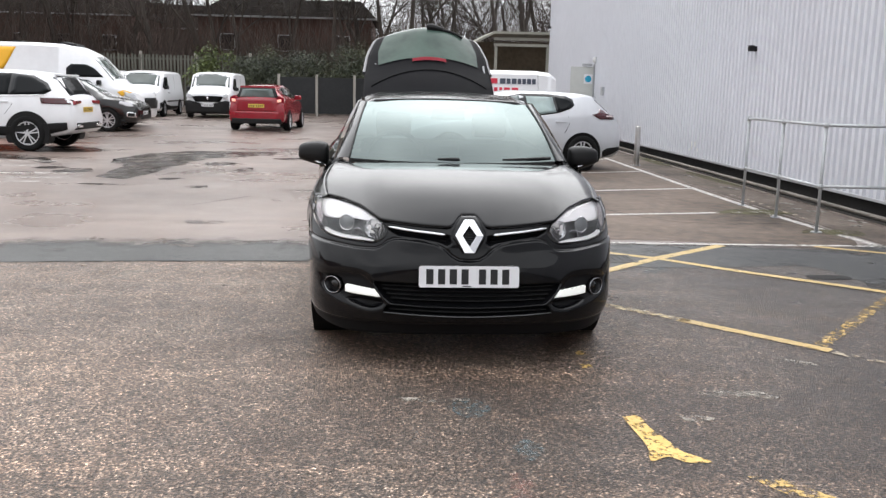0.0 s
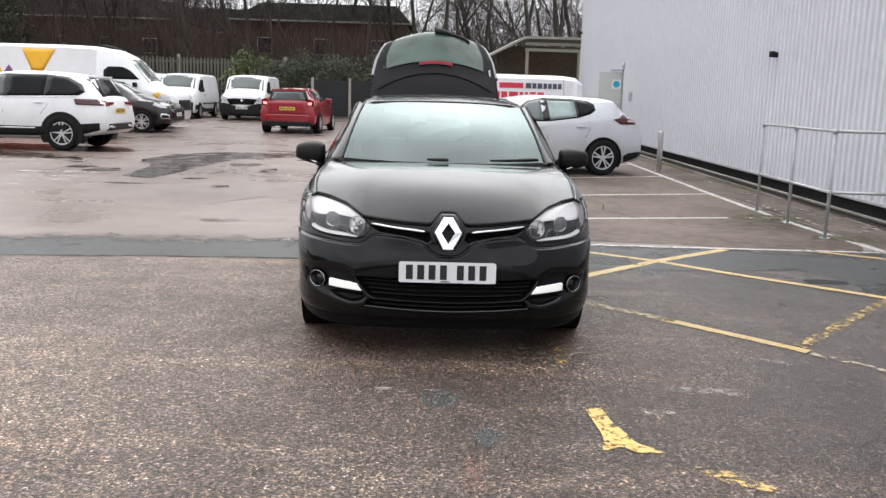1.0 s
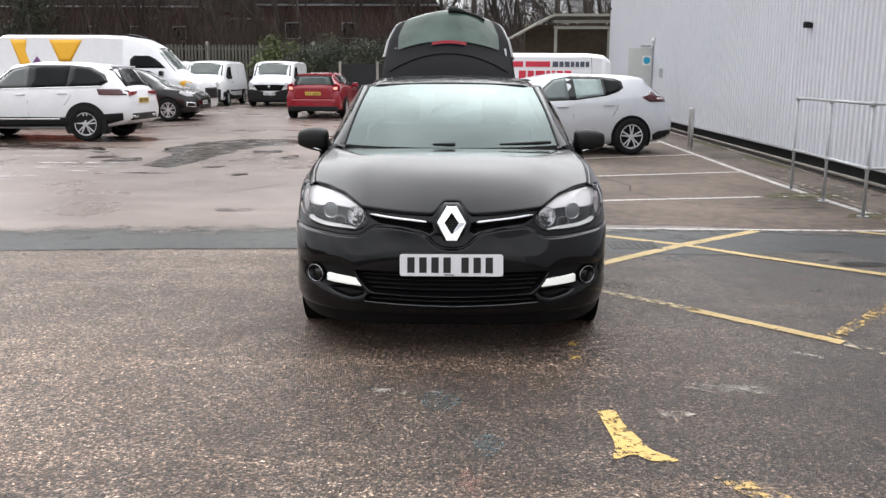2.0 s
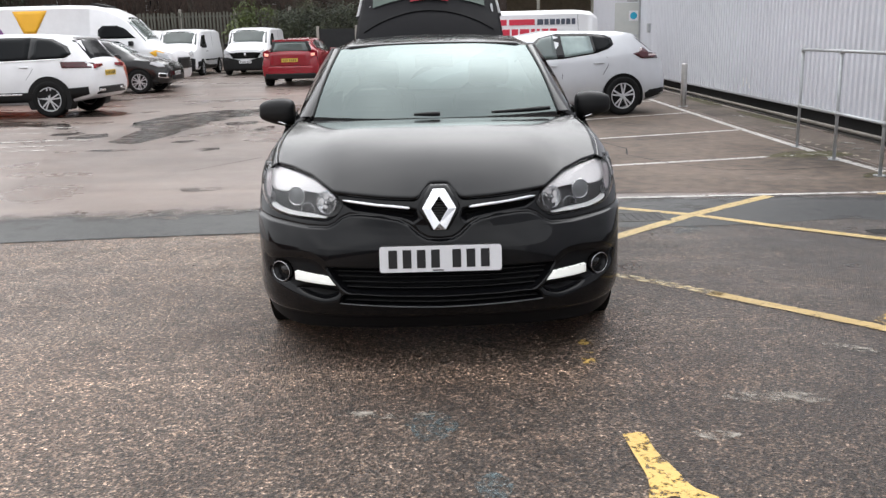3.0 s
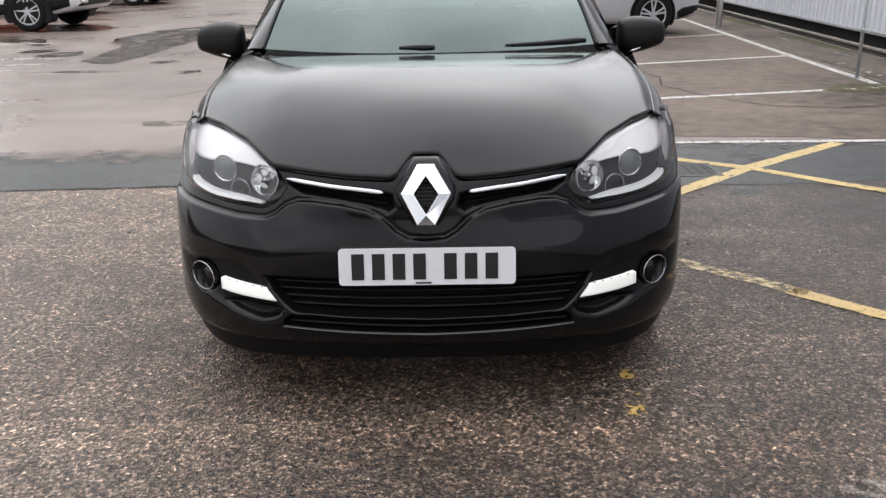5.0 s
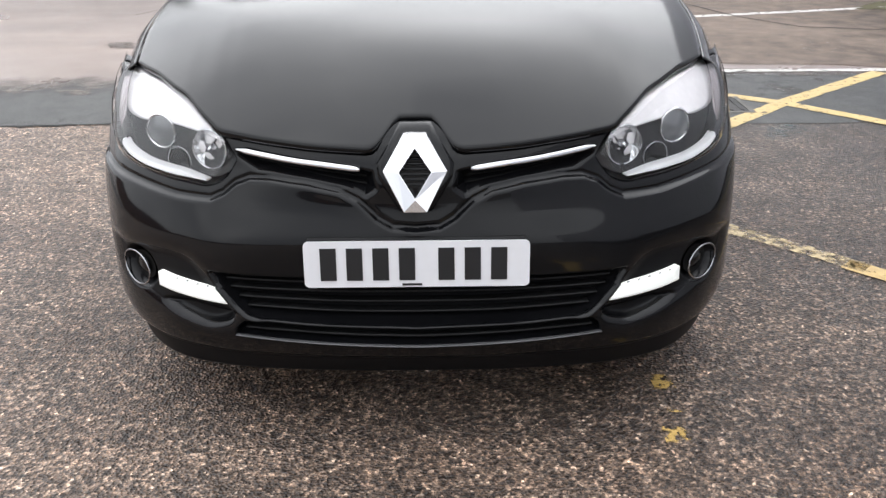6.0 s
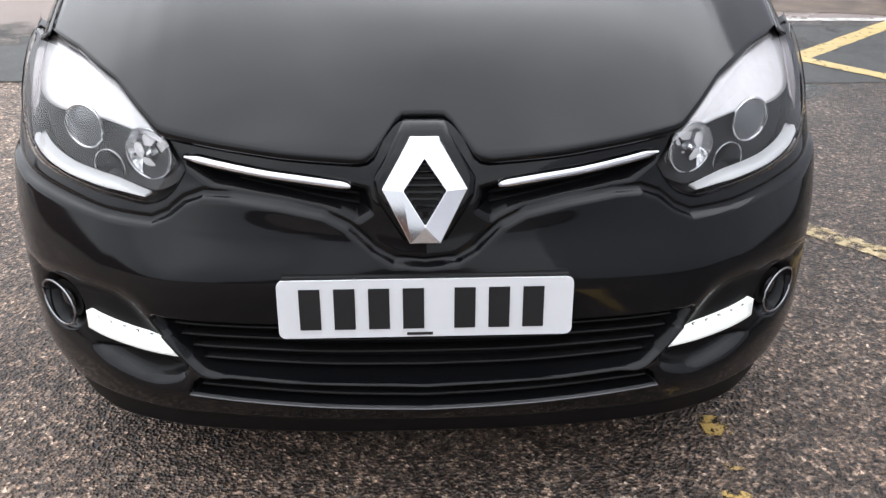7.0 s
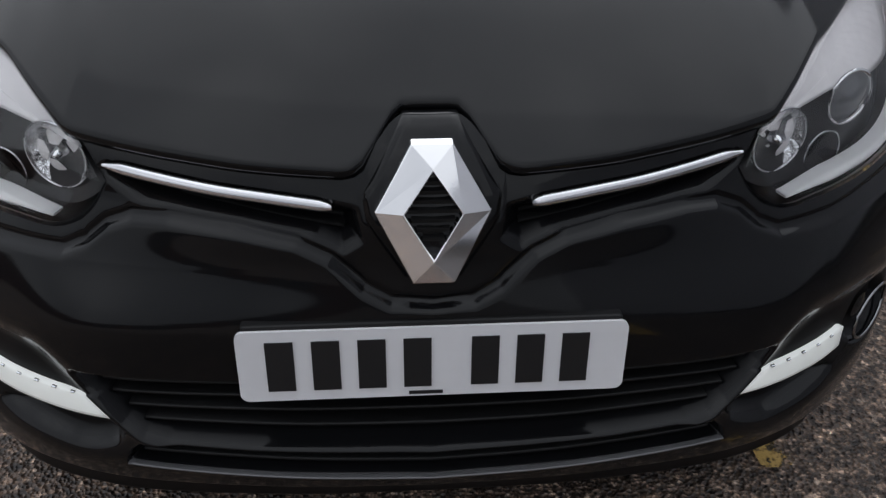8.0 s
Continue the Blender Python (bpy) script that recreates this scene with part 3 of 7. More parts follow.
def clad_wall():
    """Trapezoidal metal sheeting, six ribs to the metre."""
    prof = []
    y = -14.0
    while y < WALL_END:
        prof += [(0, y), (0, y + 0.056), (-0.05, y + 0.072), (-0.05, y + 0.151)]
        y += 0.1667
    prof.append((0, WALL_END))
    vs = [(WALLX + x, yy, z) for z in (0.25, WALL_H) for x, yy in prof]
    k = len(prof)
    fs = [(i, k + i, k + i + 1, i + 1) for i in range(k - 1)]
    root = thing("wall_east", pose(0, 0, 0), "grey ribbed metal cladding wall of a warehouse", "wall", kind="structure")
    part("cladding", mesh("cladding", vs, fs), CLAD, root)
    part("wall_core", box(WALLX + 0.01, WALLX + 0.25, -14, WALL_END, 0.25, WALL_H), mat("grey_wall_core", (0.4, 0.41, 0.42), 0.6), root)
    # near-black plinth: the shadow gap under the sheeting is put into its colour
    part("plinth", box(WALLX + 0.1, WALLX + 0.25, -14, WALL_END, 0.0, 0.25), mat("shadow_dark_plinth", (0.012, 0.011, 0.010), 0.9, 0, 0.4, 20, 0.5, 60), root)
    part("wall_return", box(WALLX + 0.25, WALLX + 20, WALL_END - 0.25, WALL_END, 0, WALL_H), CLAD, root)
    part("corner_flashing", box(WALLX - 0.05, WALLX + 0.12, WALL_END - 0.02, WALL_END + 0.03, 0.25, WALL_H), CLAD, root)
    soft(part("drip_flashing", box(WALLX - 0.06, WALLX + 0.01, -14, WALL_END, 0.215, 0.25), mat("grey_flashing", (0.42, 0.42, 0.44), 0.4, 0.3), root))
    pipe = part("foot_rail", mesh("foot_rail", *tube([(WALLX - 0.13, y, 0.06) for y in (-14, -4, 4.6, 9, 15, 21)], 0.026, 10), True), mat("dirty_pale_pipe", (0.16, 0.14, 0.12), 0.6, 0.1, 0.5, 6, 0.2, 80))
    tagged(pipe, "dirty pale pipe lying along the foot of the wall", "pipe", kind="structure")
    strip = part("wall_foot_gravel", box(WALLX - 0.18, WALLX + 0.02, -14, WALL_END, 0.0, 0.02), mat("dark_damp_gravel", (0.022, 0.02, 0.016), 0.9, 0, 0.5, 30, 0.8, 60))
    tagged(strip, "damp dark gravel at the foot of the wall", "gravel", kind="structure")
    # apron between the bays and the wall
    blot("apron", mat("apron_asphalt", (0.112, 0.090, 0.074), 0.65, 0, 0.9, 12, 0.4, 120, spec=0.15, fine=0.15), [(4.45, 3.9), (5.07, 3.9), (5.07, 20), (5.07, 30), (4.4, 30), (4.32, 20), (4.32, 9)], "patched asphalt walkway beside the wall", 0.003, 120, "asphalt patch")


clad_wall()
for k, (dy, dz, w, h) in enumerate(((0.0, 0.0, 0.05, 0.16), (-0.19, 0.03, 0.06, 0.1), (-0.36, -0.06, 0.05, 0.07), (0.14, -0.09, 0.04, 0.06))):
    scrape = part("wall_scrape", box(WALLX - 0.054, WALLX - 0.049, 12.95 + dy - w / 2, 12.95 + dy + w / 2, 0.46 + dz - h / 2, 0.46 + dz + h / 2, 0.002), mat("scraped_bare_metal", (0.75, 0.74, 0.71), 0.3, 0.6, 0.4, 60, 0.5, 90) if k == 0 else bpy.data.materials["scraped_bare_metal"])
    tagged(scrape, "pale scrape in the metal cladding", "scrape", kind="structure")
BAYS = mat("brown_bay_asphalt", (0.126, 0.098, 0.079), 0.65, 0, 0.85, 7, 0.5, 90, spec=0.15, fine=0.2)
MOSS = worn("moss", (0.075, 0.068, 0.03), 0.46, 5, 0.9)
GRIT = worn("pale_grit", (0.42, 0.39, 0.34), 0.63, 22, 0.9)
CRACK = mat("ground_crack", (0.012, 0.011, 0.010), 0.9)
blot("bay_surface", BAYS, [(0.9, 4.2), (2.4, 4.12), (4.2, 4.1), (4.3, 8), (4.3, 14), (4.3, 22), (2.5, 22), (1.2, 18), (1.0, 10)], "worn brown asphalt of the parking bays", 0.0025, 120, "asphalt patch")
for pts in ([(3.5, 6.25), (4.0, 6.15), (4.5, 6.3), (4.4, 6.6), (4.0, 6.7), (3.7, 6.5)], [(3.9, 4.7), (4.5, 4.6), (4.6, 4.95), (4.1, 5.0)], [(5.0, 9.5), (5.12, 9.5), (5.12, 12), (4.95, 12), (4.9, 10.5)], [(4.9, 13.6), (5.15, 13.6), (5.15, 16), (4.95, 15.5)]):
    blot("moss_patch", MOSS, pts, "patch of damp moss on asphalt", 0.005, 50, "moss")
for pts in ([(4.5, 10.8), (4.85, 10.7), (4.9, 11.4), (4.6, 11.3)], [(4.45, 7.6), (4.8, 7.5), (4.9, 8.6), (4.5, 8.4)], [(2.4, 4.5), (3.4, 4.45), (3.6, 4.8), (2.6, 4.9)], [(4.5, 5.4), (5.0, 5.2), (5.05, 6.3), (4.6, 6.1)]):
    blot("grit_patch", GRIT, pts, "pale grit and litter on asphalt", 0.0055, 50, "grit")
stripe("ground_crack", CRACK, [(1.9, 8.2), (2.15, 7.3), (2.05, 6.7), (2.4, 5.9), (2.75, 5.45), (3.3, 5.3), (4.0, 5.45)], 0.018, "crack in old asphalt", 0.0052, 0.006)
stripe("ground_crack", CRACK, [(-2.9, 6.2), (-2.5, 6.9), (-2.35, 7.2)], 0.014, "crack in old asphalt", 0.0052, 0.005)
for x, y, w, h in ((3.1, 2.42, 0.3, 0.14),):
    blot("repair_patch", CRACK, [(x - w / 2, y - h / 2), (x + w / 2, y - h / 2), (x + w / 2, y + h / 2), (x - w / 2, y + h / 2)], "small dark wet patch on asphalt", 0.003, 30, "asphalt patch")


def inspection_cover(x, y, w, d):
    root = thing("inspection_cover", pose(x, y, 0.0, 0, 0, 3), "dark iron inspection cover in a grey rim, set in asphalt", "manhole cover", kind="structure")
    iron = mat("wet_cast_iron", (0.016, 0.015, 0.014), 0.45, 0.5, 0.4, 30, 0.5, 120)
    edge = mat("grey_cover_rim", (0.10, 0.095, 0.085), 0.7, 0, 0.4, 30, 0.4, 90)
    t = 0.03
    for x0, x1, y0, y1 in ((-w / 2, w / 2, -d / 2, -d / 2 + t), (-w / 2, w / 2, d / 2 - t, d / 2), (-w / 2, -w / 2 + t, -d / 2 + t, d / 2 - t), (w / 2 - t, w / 2, -d / 2 + t, d / 2 - t)):
        part("rim", box(x0, x1, y0, y1, -0.02, 0.006, 0.002), edge, root)
    part("cover", box(-w / 2 + t + 0.003, w / 2 - t - 0.003, -d / 2 + t + 0.003, d / 2 - t - 0.003, -0.02, 0.0045, 0.001), iron, root)
    for k in range(6):
        xx = -w / 2 + t + 0.03 + k * (w - 2 * t - 0.06) / 5
        part("tread", box(xx - 0.008, xx + 0.008, -d / 2 + t + 0.02, d / 2 - t - 0.02, 0.004, 0.0075, 0.001), iron, root)


inspection_cover(1.47, 3.1, 0.42, 0.34)
# worn stencil marks and litter on the walkway
for k in range(10):
    y = 8.3 - 0.26 * k
    stripe("stencil_mark", PALE, [(4.44 + 0.012 * (k % 3), y), (4.52, y - 0.02)], 0.11, "worn white stencil mark on asphalt", 0.0058, 0.01)
LITTER = mat("pale_litter", (0.3, 0.29, 0.27), 0.7, 0, 0.2, 60, 0.4, 90)


def litter(x, y, a, length, bow):
    """A crumpled strip of pale plastic lying on the ground."""
    def fn(u, v):
        s = (u - 0.5) * length
        return Vector((s, bow * math.sin(u * 5) + (v - 0.5) * 0.028 * math.sin(math.pi * (0.1 + 0.8 * u)), 0.004 + 0.012 * abs(math.sin(7 * u + 2 * v))))
    ob = solid(part("litter", sheet("litter", fn, 14, 3), LITTER), 0.002)
    ob.matrix_basis = pose(x, y, rise(y) + 0.003, 0, 0, a)
    tagged(ob, "crumpled scrap of pale litter on wet asphalt", "litter", "litter on the walkway")


for x, y, a, length, bow in ((4.78, 9.2, -60, 0.42, 0.03), (4.86, 7.3, -40, 0.2, 0.02), (4.9, 6.5, -20, 0.22, 0.01), (4.75, 6.75, 10, 0.13, 0.01), (4.95, 5.65, -35, 0.3, 0.02), (4.72, 11.1, -70, 0.35, 0.04), (4.8, 5.3, 0, 0.12, 0.01)):
    litter(x, y, a, length, bow)
stripe("ground_crack", CRACK, [(-6.5, 2.23), (-5.0, 2.42), (-3.66, 2.565), (-2.6, 2.69), (-1.4, 2.785), (-1.0, 2.79)], 0.02, "ragged dark edge of the old trench", 0.0035, 0.014)


# ---- the black hatchback ----
# plan lines of the nose, half width, level by level: height, then (x, y) from the middle to the wheel arch
NOSE = {
    0.15: [(0, 0.03), (0.2, 0.033), (0.4, 0.05), (0.52, 0.075), (0.62, 0.118), (0.7, 0.195), (0.76, 0.295), (0.8, 0.4), (0.825, 0.52)],
    0.28: [(0, -0.025), (0.22, -0.015), (0.44, 0.015), (0.57, 0.06), (0.67, 0.125), (0.753, 0.205), (0.808, 0.297), (0.842, 0.406), (0.862, 0.535)],
    0.40: [(0, 0.005), (0.23, 0.007), (0.45, 0.022), (0.58, 0.068), (0.68, 0.138), (0.761, 0.215), (0.816, 0.309), (0.844, 0.422), (0.858, 0.56)],
    0.52: [(0, 0.006), (0.23, 0.011), (0.45, 0.035), (0.58, 0.09), (0.685, 0.16), (0.766, 0.235), (0.821, 0.329), (0.849, 0.442), (0.865, 0.575)],
    0.60: [(0, 0.025), (0.23, 0.042), (0.45, 0.079), (0.58, 0.13), (0.69, 0.205), (0.771, 0.28), (0.826, 0.369), (0.854, 0.467), (0.868, 0.59)],
    0.67: [(0, 0.038), (0.22, 0.058), (0.43, 0.11), (0.56, 0.17), (0.68, 0.25), (0.766, 0.335), (0.824, 0.424), (0.856, 0.502), (0.87, 0.605)],
    0.75: [(0, 0.085), (0.22, 0.1), (0.44, 0.15), (0.56, 0.22), (0.67, 0.31), (0.753, 0.4), (0.809, 0.484), (0.846, 0.552), (0.868, 0.64)],
    0.82: [(0, 0.18), (0.2, 0.19), (0.42, 0.24), (0.55, 0.31), (0.65, 0.395), (0.733, 0.48), (0.789, 0.554), (0.832, 0.622), (0.856, 0.7)],
    0.88: [(0, 0.33), (0.2, 0.34), (0.4, 0.39), (0.53, 0.45), (0.63, 0.53), (0.712, 0.61), (0.769, 0.673), (0.814, 0.74), (0.842, 0.814)],
}
NU = 300
LEVELS = sorted(NOSE)
_dense = np.array([curve(NOSE[z], NU) for z in LEVELS])
_zs = np.arange(0.15, 0.90, 0.005)
_pl = []
for _z in _zs:
    i = int(np.clip(np.searchsorted(LEVELS, _z) - 1, 0, len(LEVELS) - 2))
    t = (_z - LEVELS[i]) / (LEVELS[i + 1] - LEVELS[i])
    ia, ib = max(i - 1, 0), min(i + 2, len(LEVELS) - 1)
    a, b2, c, d = _dense[ia], _dense[i], _dense[i + 1], _dense[ib]
    m0, m1 = (c - a) / 2, (d - b2) / 2
    _pl.append((2 * t**3 - 3 * t**2 + 1) * b2 + (t**3 - 2 * t**2 + t) * m0 + (-2 * t**3 + 3 * t**2) * c + (t**3 - t**2) * m1)
_pl = np.array(_pl)
_xs = np.linspace(0, 0.9, 361)
_ytab = np.array([np.interp(_xs, p[:, 0], p[:, 1]) + np.maximum(_xs - p[-1, 0], 0) * 6 for p in _pl])


def nose_y(x, z):
    """How far back the nose's skin lies at x and height z."""
    fx = np.clip(np.abs(x) / 0.0025, 0, len(_xs) - 1.001)
    fz = np.clip((np.asarray(z) - 0.15) / 0.005, 0, len(_zs) - 1.001)
    i, j = fx.astype(int) if hasattr(fx, "astype") else int(fx), fz.astype(int)
    a, b = fx - i, fz - j
    return (_ytab[j, i] * (1 - a) + _ytab[j, i + 1] * a) * (1 - b) + (_ytab[j + 1, i] * (1 - a) + _ytab[j + 1, i + 1] * a) * b


def inside(poly, x, z):
    """Signed distance to a closed outline, above zero inside."""
    P = np.array(poly, float)
    Q = np.roll(P, -1, 0)
    best = np.full(x.shape, 9.0)
    odd = np.zeros(x.shape, bool)
    for (x0, z0), (x1, z1) in zip(P, Q):
        dx, dz = x1 - x0, z1 - z0
        t = np.clip(((x - x0) * dx + (z - z0) * dz) / (dx * dx + dz * dz + 1e-12), 0, 1)
        best = np.minimum(best, np.hypot(x - x0 - t * dx, z - z0 - t * dz))
        if z0 != z1:
            odd ^= ((z0 > z) != (z1 > z)) & (x < (x1 - x0) * (z - z0) / (z1 - z0) + x0)
    return np.where(odd, best, -best)


def ramp01(d, w):
    t = np.clip(d / w * 0.5 + 0.5, 0, 1)
    return t * t * (3 - 2 * t)


def rounded(pts, n=10):
    return [tuple(p) for p in curve([*pts, pts[0]], n * len(pts))[:-1]]


# outlines on the nose, right half, as (x, height)
LAMP = rounded([(0.425, 0.693), (0.452, 0.735), (0.482, 0.752), (0.55, 0.787), (0.60, 0.803), (0.66, 0.814), (0.73, 0.82), (0.80, 0.822), (0.83, 0.814), (0.843, 0.77), (0.83, 0.715), (0.79, 0.672), (0.745, 0.651), (0.68, 0.641), (0.62, 0.636), (0.55, 0.634), (0.495, 0.634), (0.452, 0.655)], 6)
GRILLE = [(0.415, 0.706), (0.277, 0.694), (0.129, 0.679), (0.104, 0.674), (0.098, 0.645), (0.118, 0.632), (0.155, 0.65), (0.246, 0.664), (0.37, 0.68)]
BUMPER_TOP = [(0.93, 0.632), (0.86, 0.627), (0.77, 0.617), (0.68, 0.611), (0.58, 0.605), (0.49, 0.607), (0.455, 0.622), (0.425, 0.645), (0.39, 0.659), (0.34, 0.661), (0.25, 0.653), (0.175, 0.640), (0.132, 0.619), (0.088, 0.580), (0.052, 0.561), (0.0, 0.557)]
LOWER = [(-0.02, 0.428), (0.30, 0.430), (0.49, 0.437), (0.478, 0.415), (0.432, 0.364), (0.405, 0.346), (0.375, 0.337), (0.26, 0.328), (-0.02, 0.322)]
SLOT = [(-0.02, 0.309), (0.26, 0.315), (0.36, 0.322), (0.415, 0.321), (0.43, 0.308), (0.435, 0.291), (0.26, 0.280), (-0.02, 0.273)]
POCKET = rounded([(0.785, 0.448), (0.70, 0.466), (0.61, 0.477), (0.545, 0.467), (0.495, 0.422), (0.462, 0.375), (0.44, 0.342), (0.46, 0.317), (0.52, 0.303), (0.585, 0.318), (0.687, 0.350), (0.76, 0.39)], 6)
SCOOP = rounded([(0.634, 0.337), (0.58, 0.350), (0.5, 0.345), (0.45, 0.337), (0.468, 0.318), (0.52, 0.306), (0.60, 0.322)], 5)
FOG = (0.712, 0.399, 0.045)
BUMPER_REGION = BUMPER_TOP + [(-0.05, 0.557), (-0.05, 0.1), (0.93, 0.1)]


def nose_top(x):
    """Height of the nose's upper edge, along the bonnet's front."""
    return np.interp(np.abs(x), [0, 0.034, 0.045, 0.08, 0.092, 0.12, 0.24, 0.36, 0.456, 0.49, 0.56, 0.66, 0.74, 0.80, 0.86, 0.95], [0.779, 0.779, 0.772, 0.737, 0.729, 0.725, 0.728, 0.735, 0.742, 0.762, 0.797, 0.821, 0.829, 0.833, 0.828, 0.81])


def edge_smooth(x):
    """The same edge with no notch for the badge."""
    return np.interp(np.abs(x), [0, 0.11, 0.24, 0.36, 0.46, 0.49, 0.56, 0.66, 0.74, 0.80, 0.95], [0.722, 0.723, 0.728, 0.737, 0.746, 0.764, 0.80, 0.823, 0.829, 0.831, 0.833])


def front_shell():
    """Bumper and grille panel: the nose's skin with its recesses and gaps pressed in."""
    nu, nv = 1040, 380
    us = np.linspace(-1, 1, nu + 1)
    X = np.zeros((nv + 1, nu + 1))
    Y, Z = X.copy(), X.copy()
    k = np.abs(us) * NU
    i = np.minimum(k.astype(int), NU - 1)
    f = k - i
    for j in range(nv + 1):
        v = j / nv
        # two steps, since the top edge follows x
        z = 0.15 + v * 0.63
        for _ in range(3):
            zz = np.broadcast_to(z, us.shape)
            zi = np.clip((zz - 0.15) / 0.005, 0, len(_zs) - 1.001)
            a = zi.astype(int)
            b = (zi - a)[:, None]
            L = lambda q: _pl[a, q] * (1 - b) + _pl[a + 1, q] * b
            xy = L(i) * (1 - f)[:, None] + L(i + 1) * f[:, None]
            low = 0.15 + 0.04 * np.clip((np.abs(xy[:, 0]) - 0.58) / 0.3, 0, 1)
            z = low + v * (nose_top(xy[:, 0]) - low)
        X[j], Y[j], Z[j] = np.sign(us) * xy[:, 0], xy[:, 1], z
    ax = np.abs(X)
    bump = ramp01(inside(BUMPER_REGION, ax, Z), 0.011)
    lamp = inside(LAMP, ax, Z)
    gr, lo, sl, po, sc = (inside(p, ax, Z) for p in (GRILLE, LOWER, SLOT, POCKET, SCOOP))
    fog = FOG[2] - np.hypot(ax - FOG[0], Z - FOG[1])
    line = np.full(X.shape, 9.0)
    for (x0, z0), (x1, z1) in zip(BUMPER_TOP, BUMPER_TOP[1:]):
        t = np.clip(((ax - x0) * (x1 - x0) + (Z - z0) * (z1 - z0)) / ((x1 - x0) ** 2 + (z1 - z0) ** 2), 0, 1)
        line = np.minimum(line, np.hypot(ax - x0 - t * (x1 - x0), Z - z0 - t * (z1 - z0)))
    D = 0.009 * (1 - bump) + 0.008 * np.exp(-(((line - 0.001) / 0.0055) ** 2))
    D += 0.075 * ramp01(lamp - 0.003, 0.006) + 0.04 * ramp01(gr - 0.005, 0.02) + 0.045 * ramp01(lo - 0.002, 0.016) + 0.035 * ramp01(sl, 0.008)
    D += 0.016 * ramp01(po, 0.03) + 0.022 * ramp01(sc, 0.012) + 0.03 * ramp01(fog, 0.012)
    # the raised frame of the lower grille
    D -= 0.004 * np.exp(-(((lo + 0.012) / 0.007) ** 2)) * (Z < 0.40)
    # directions: push along the plan normal
    nx = np.gradient(Y, axis=1)
    ny = -np.gradient(X, axis=1)
    q = np.hypot(nx, ny) + 1e-9
    nx, ny = -nx / q, -ny / q
    Xd, Yd = X + nx * D, Y + ny * D
    Yd += ramp01(0.228 - Z, 0.012) * 0.012 + np.clip((0.17 - Z) / 0.02, 0, 1) ** 2 * 0.03
    vs = np.stack([Xd, Yd, Z], -1).reshape(-1, 3)
    w = nu + 1
    jj, ii = np.meshgrid(np.arange(nv), np.arange(nu), indexing="ij")
    base = (jj * w + ii).ravel()
    fs = np.stack([base, base + 1, base + w + 1, base + w], 1)
    me = bpy.data.meshes.new("front_bumper")
    me.vertices.add(len(vs))
    me.vertices.foreach_set("co", vs.ravel())
    me.loops.add(fs.size)
    me.loops.foreach_set("vertex_index", fs.ravel())
    me.polygons.add(len(fs))
    me.polygons.foreach_set("loop_start", np.arange(len(fs)) * 4)
    me.polygons.foreach_set("loop_total", np.full(len(fs), 4))
    me.polygons.foreach_set("use_smooth", np.ones(len(fs), bool))
    me.materials.append(BUMPER)
    plastic = np.maximum(ramp01(po - 0.008, 0.008), ramp01(0.226 - Z, 0.006))
    dark = np.maximum.reduce([ramp01(gr, 0.008), ramp01(lo, 0.008), ramp01(sl, 0.006), ramp01(fog, 0.008), ramp01(lamp, 0.008)])
    plastic = np.maximum(plastic, dark)
    me.update(calc_edges=True)
    for name, values in (("plastic", plastic), ("mesh_dark", dark)):
        me.attributes.new(name, "FLOAT", "POINT").data.foreach_set("value", values.ravel().astype(np.float32))
    return me


def on_nose(x, z, out=0.0):
    """A point on the nose's skin, moved outwards by out."""
    s = 1 if x >= 0 else -1
    ax = abs(x)
    y = float(nose_y(np.array([ax]), np.array([z]))[0])
    e = 0.004
    gx = float(nose_y(np.array([ax + e]), np.array([z]))[0] - nose_y(np.array([max(ax - e, 0)]), np.array([z]))[0]) / (2 * e)
    n = Vector((gx, -1, 0)).normalized()
    return Vector((s * (ax + n.x * out), y + n.y * out, z))


def nose_patch(name, outline, out, side=1, rings=6, dome=0.0, rim=0.0):
    """A star-shaped patch on the nose, with an optional dome and a rim that turns inwards."""
    P = [np.array(p) for p in outline]
    c = sum(P) / len(P)
    vs, fs = [], []
    n = len(P)
    rows = [(1.0, out - rim)] if rim else []
    rows += [(1 - k / rings, out + dome * (1 - (1 - k / rings) ** 2)) for k in range(rings)]
    for r, o in rows:
        vs += [on_nose(side * (c + r * (p - c))[0], (c + r * (p - c))[1], o) for p in P]
    vs.append(on_nose(side * c[0], c[1], out + dome))
    for a in range(len(rows) - 1):
        fs += [(a * n + k, a * n + (k + 1) % n, (a + 1) * n + (k + 1) % n, (a + 1) * n + k) for k in range(n)]
    a = (len(rows) - 1) * n
    fs += [(a + k, a + (k + 1) % n, len(vs) - 1) for k in range(n)]
    me = mesh(name, vs, fs, True)
    bm = bmesh.new()
    bm.from_mesh(me)
    bmesh.ops.recalc_face_normals(bm, faces=bm.faces[:])
    if sum(f.normal.y * f.calc_area() for f in bm.faces) > 0:
        bmesh.ops.reverse_faces(bm, faces=bm.faces[:])
    bm.to_mesh(me)
    bm.free()
    return me


def nose_bar(name, pts, h, out, depth=0.02, n=40):
    """A bar across the nose through (x, height) points, h high and standing out."""
    line = curve(pts, n)
    vs, fs = [], []
    for k, p in enumerate(line):
        hh = h(k / n) if callable(h) else h
        for dz, o in ((hh / 2, out - depth), (hh / 2, out - 0.002), (hh / 4, out), (-hh / 4, out), (-hh / 2, out - 0.002), (-hh / 2, out - depth)):
            vs.append(on_nose(p[0], p[1] + dz, o))
    for k in range(n):
        fs += [(6 * k + q, 6 * k + q + 1, 6 * k + q + 7, 6 * k + q + 6) for q in range(5)]
    fs += [tuple(range(6)), tuple(range(6 * n + 5, 6 * n - 1, -1))]
    me = mesh(name, vs, fs, True)
    return me


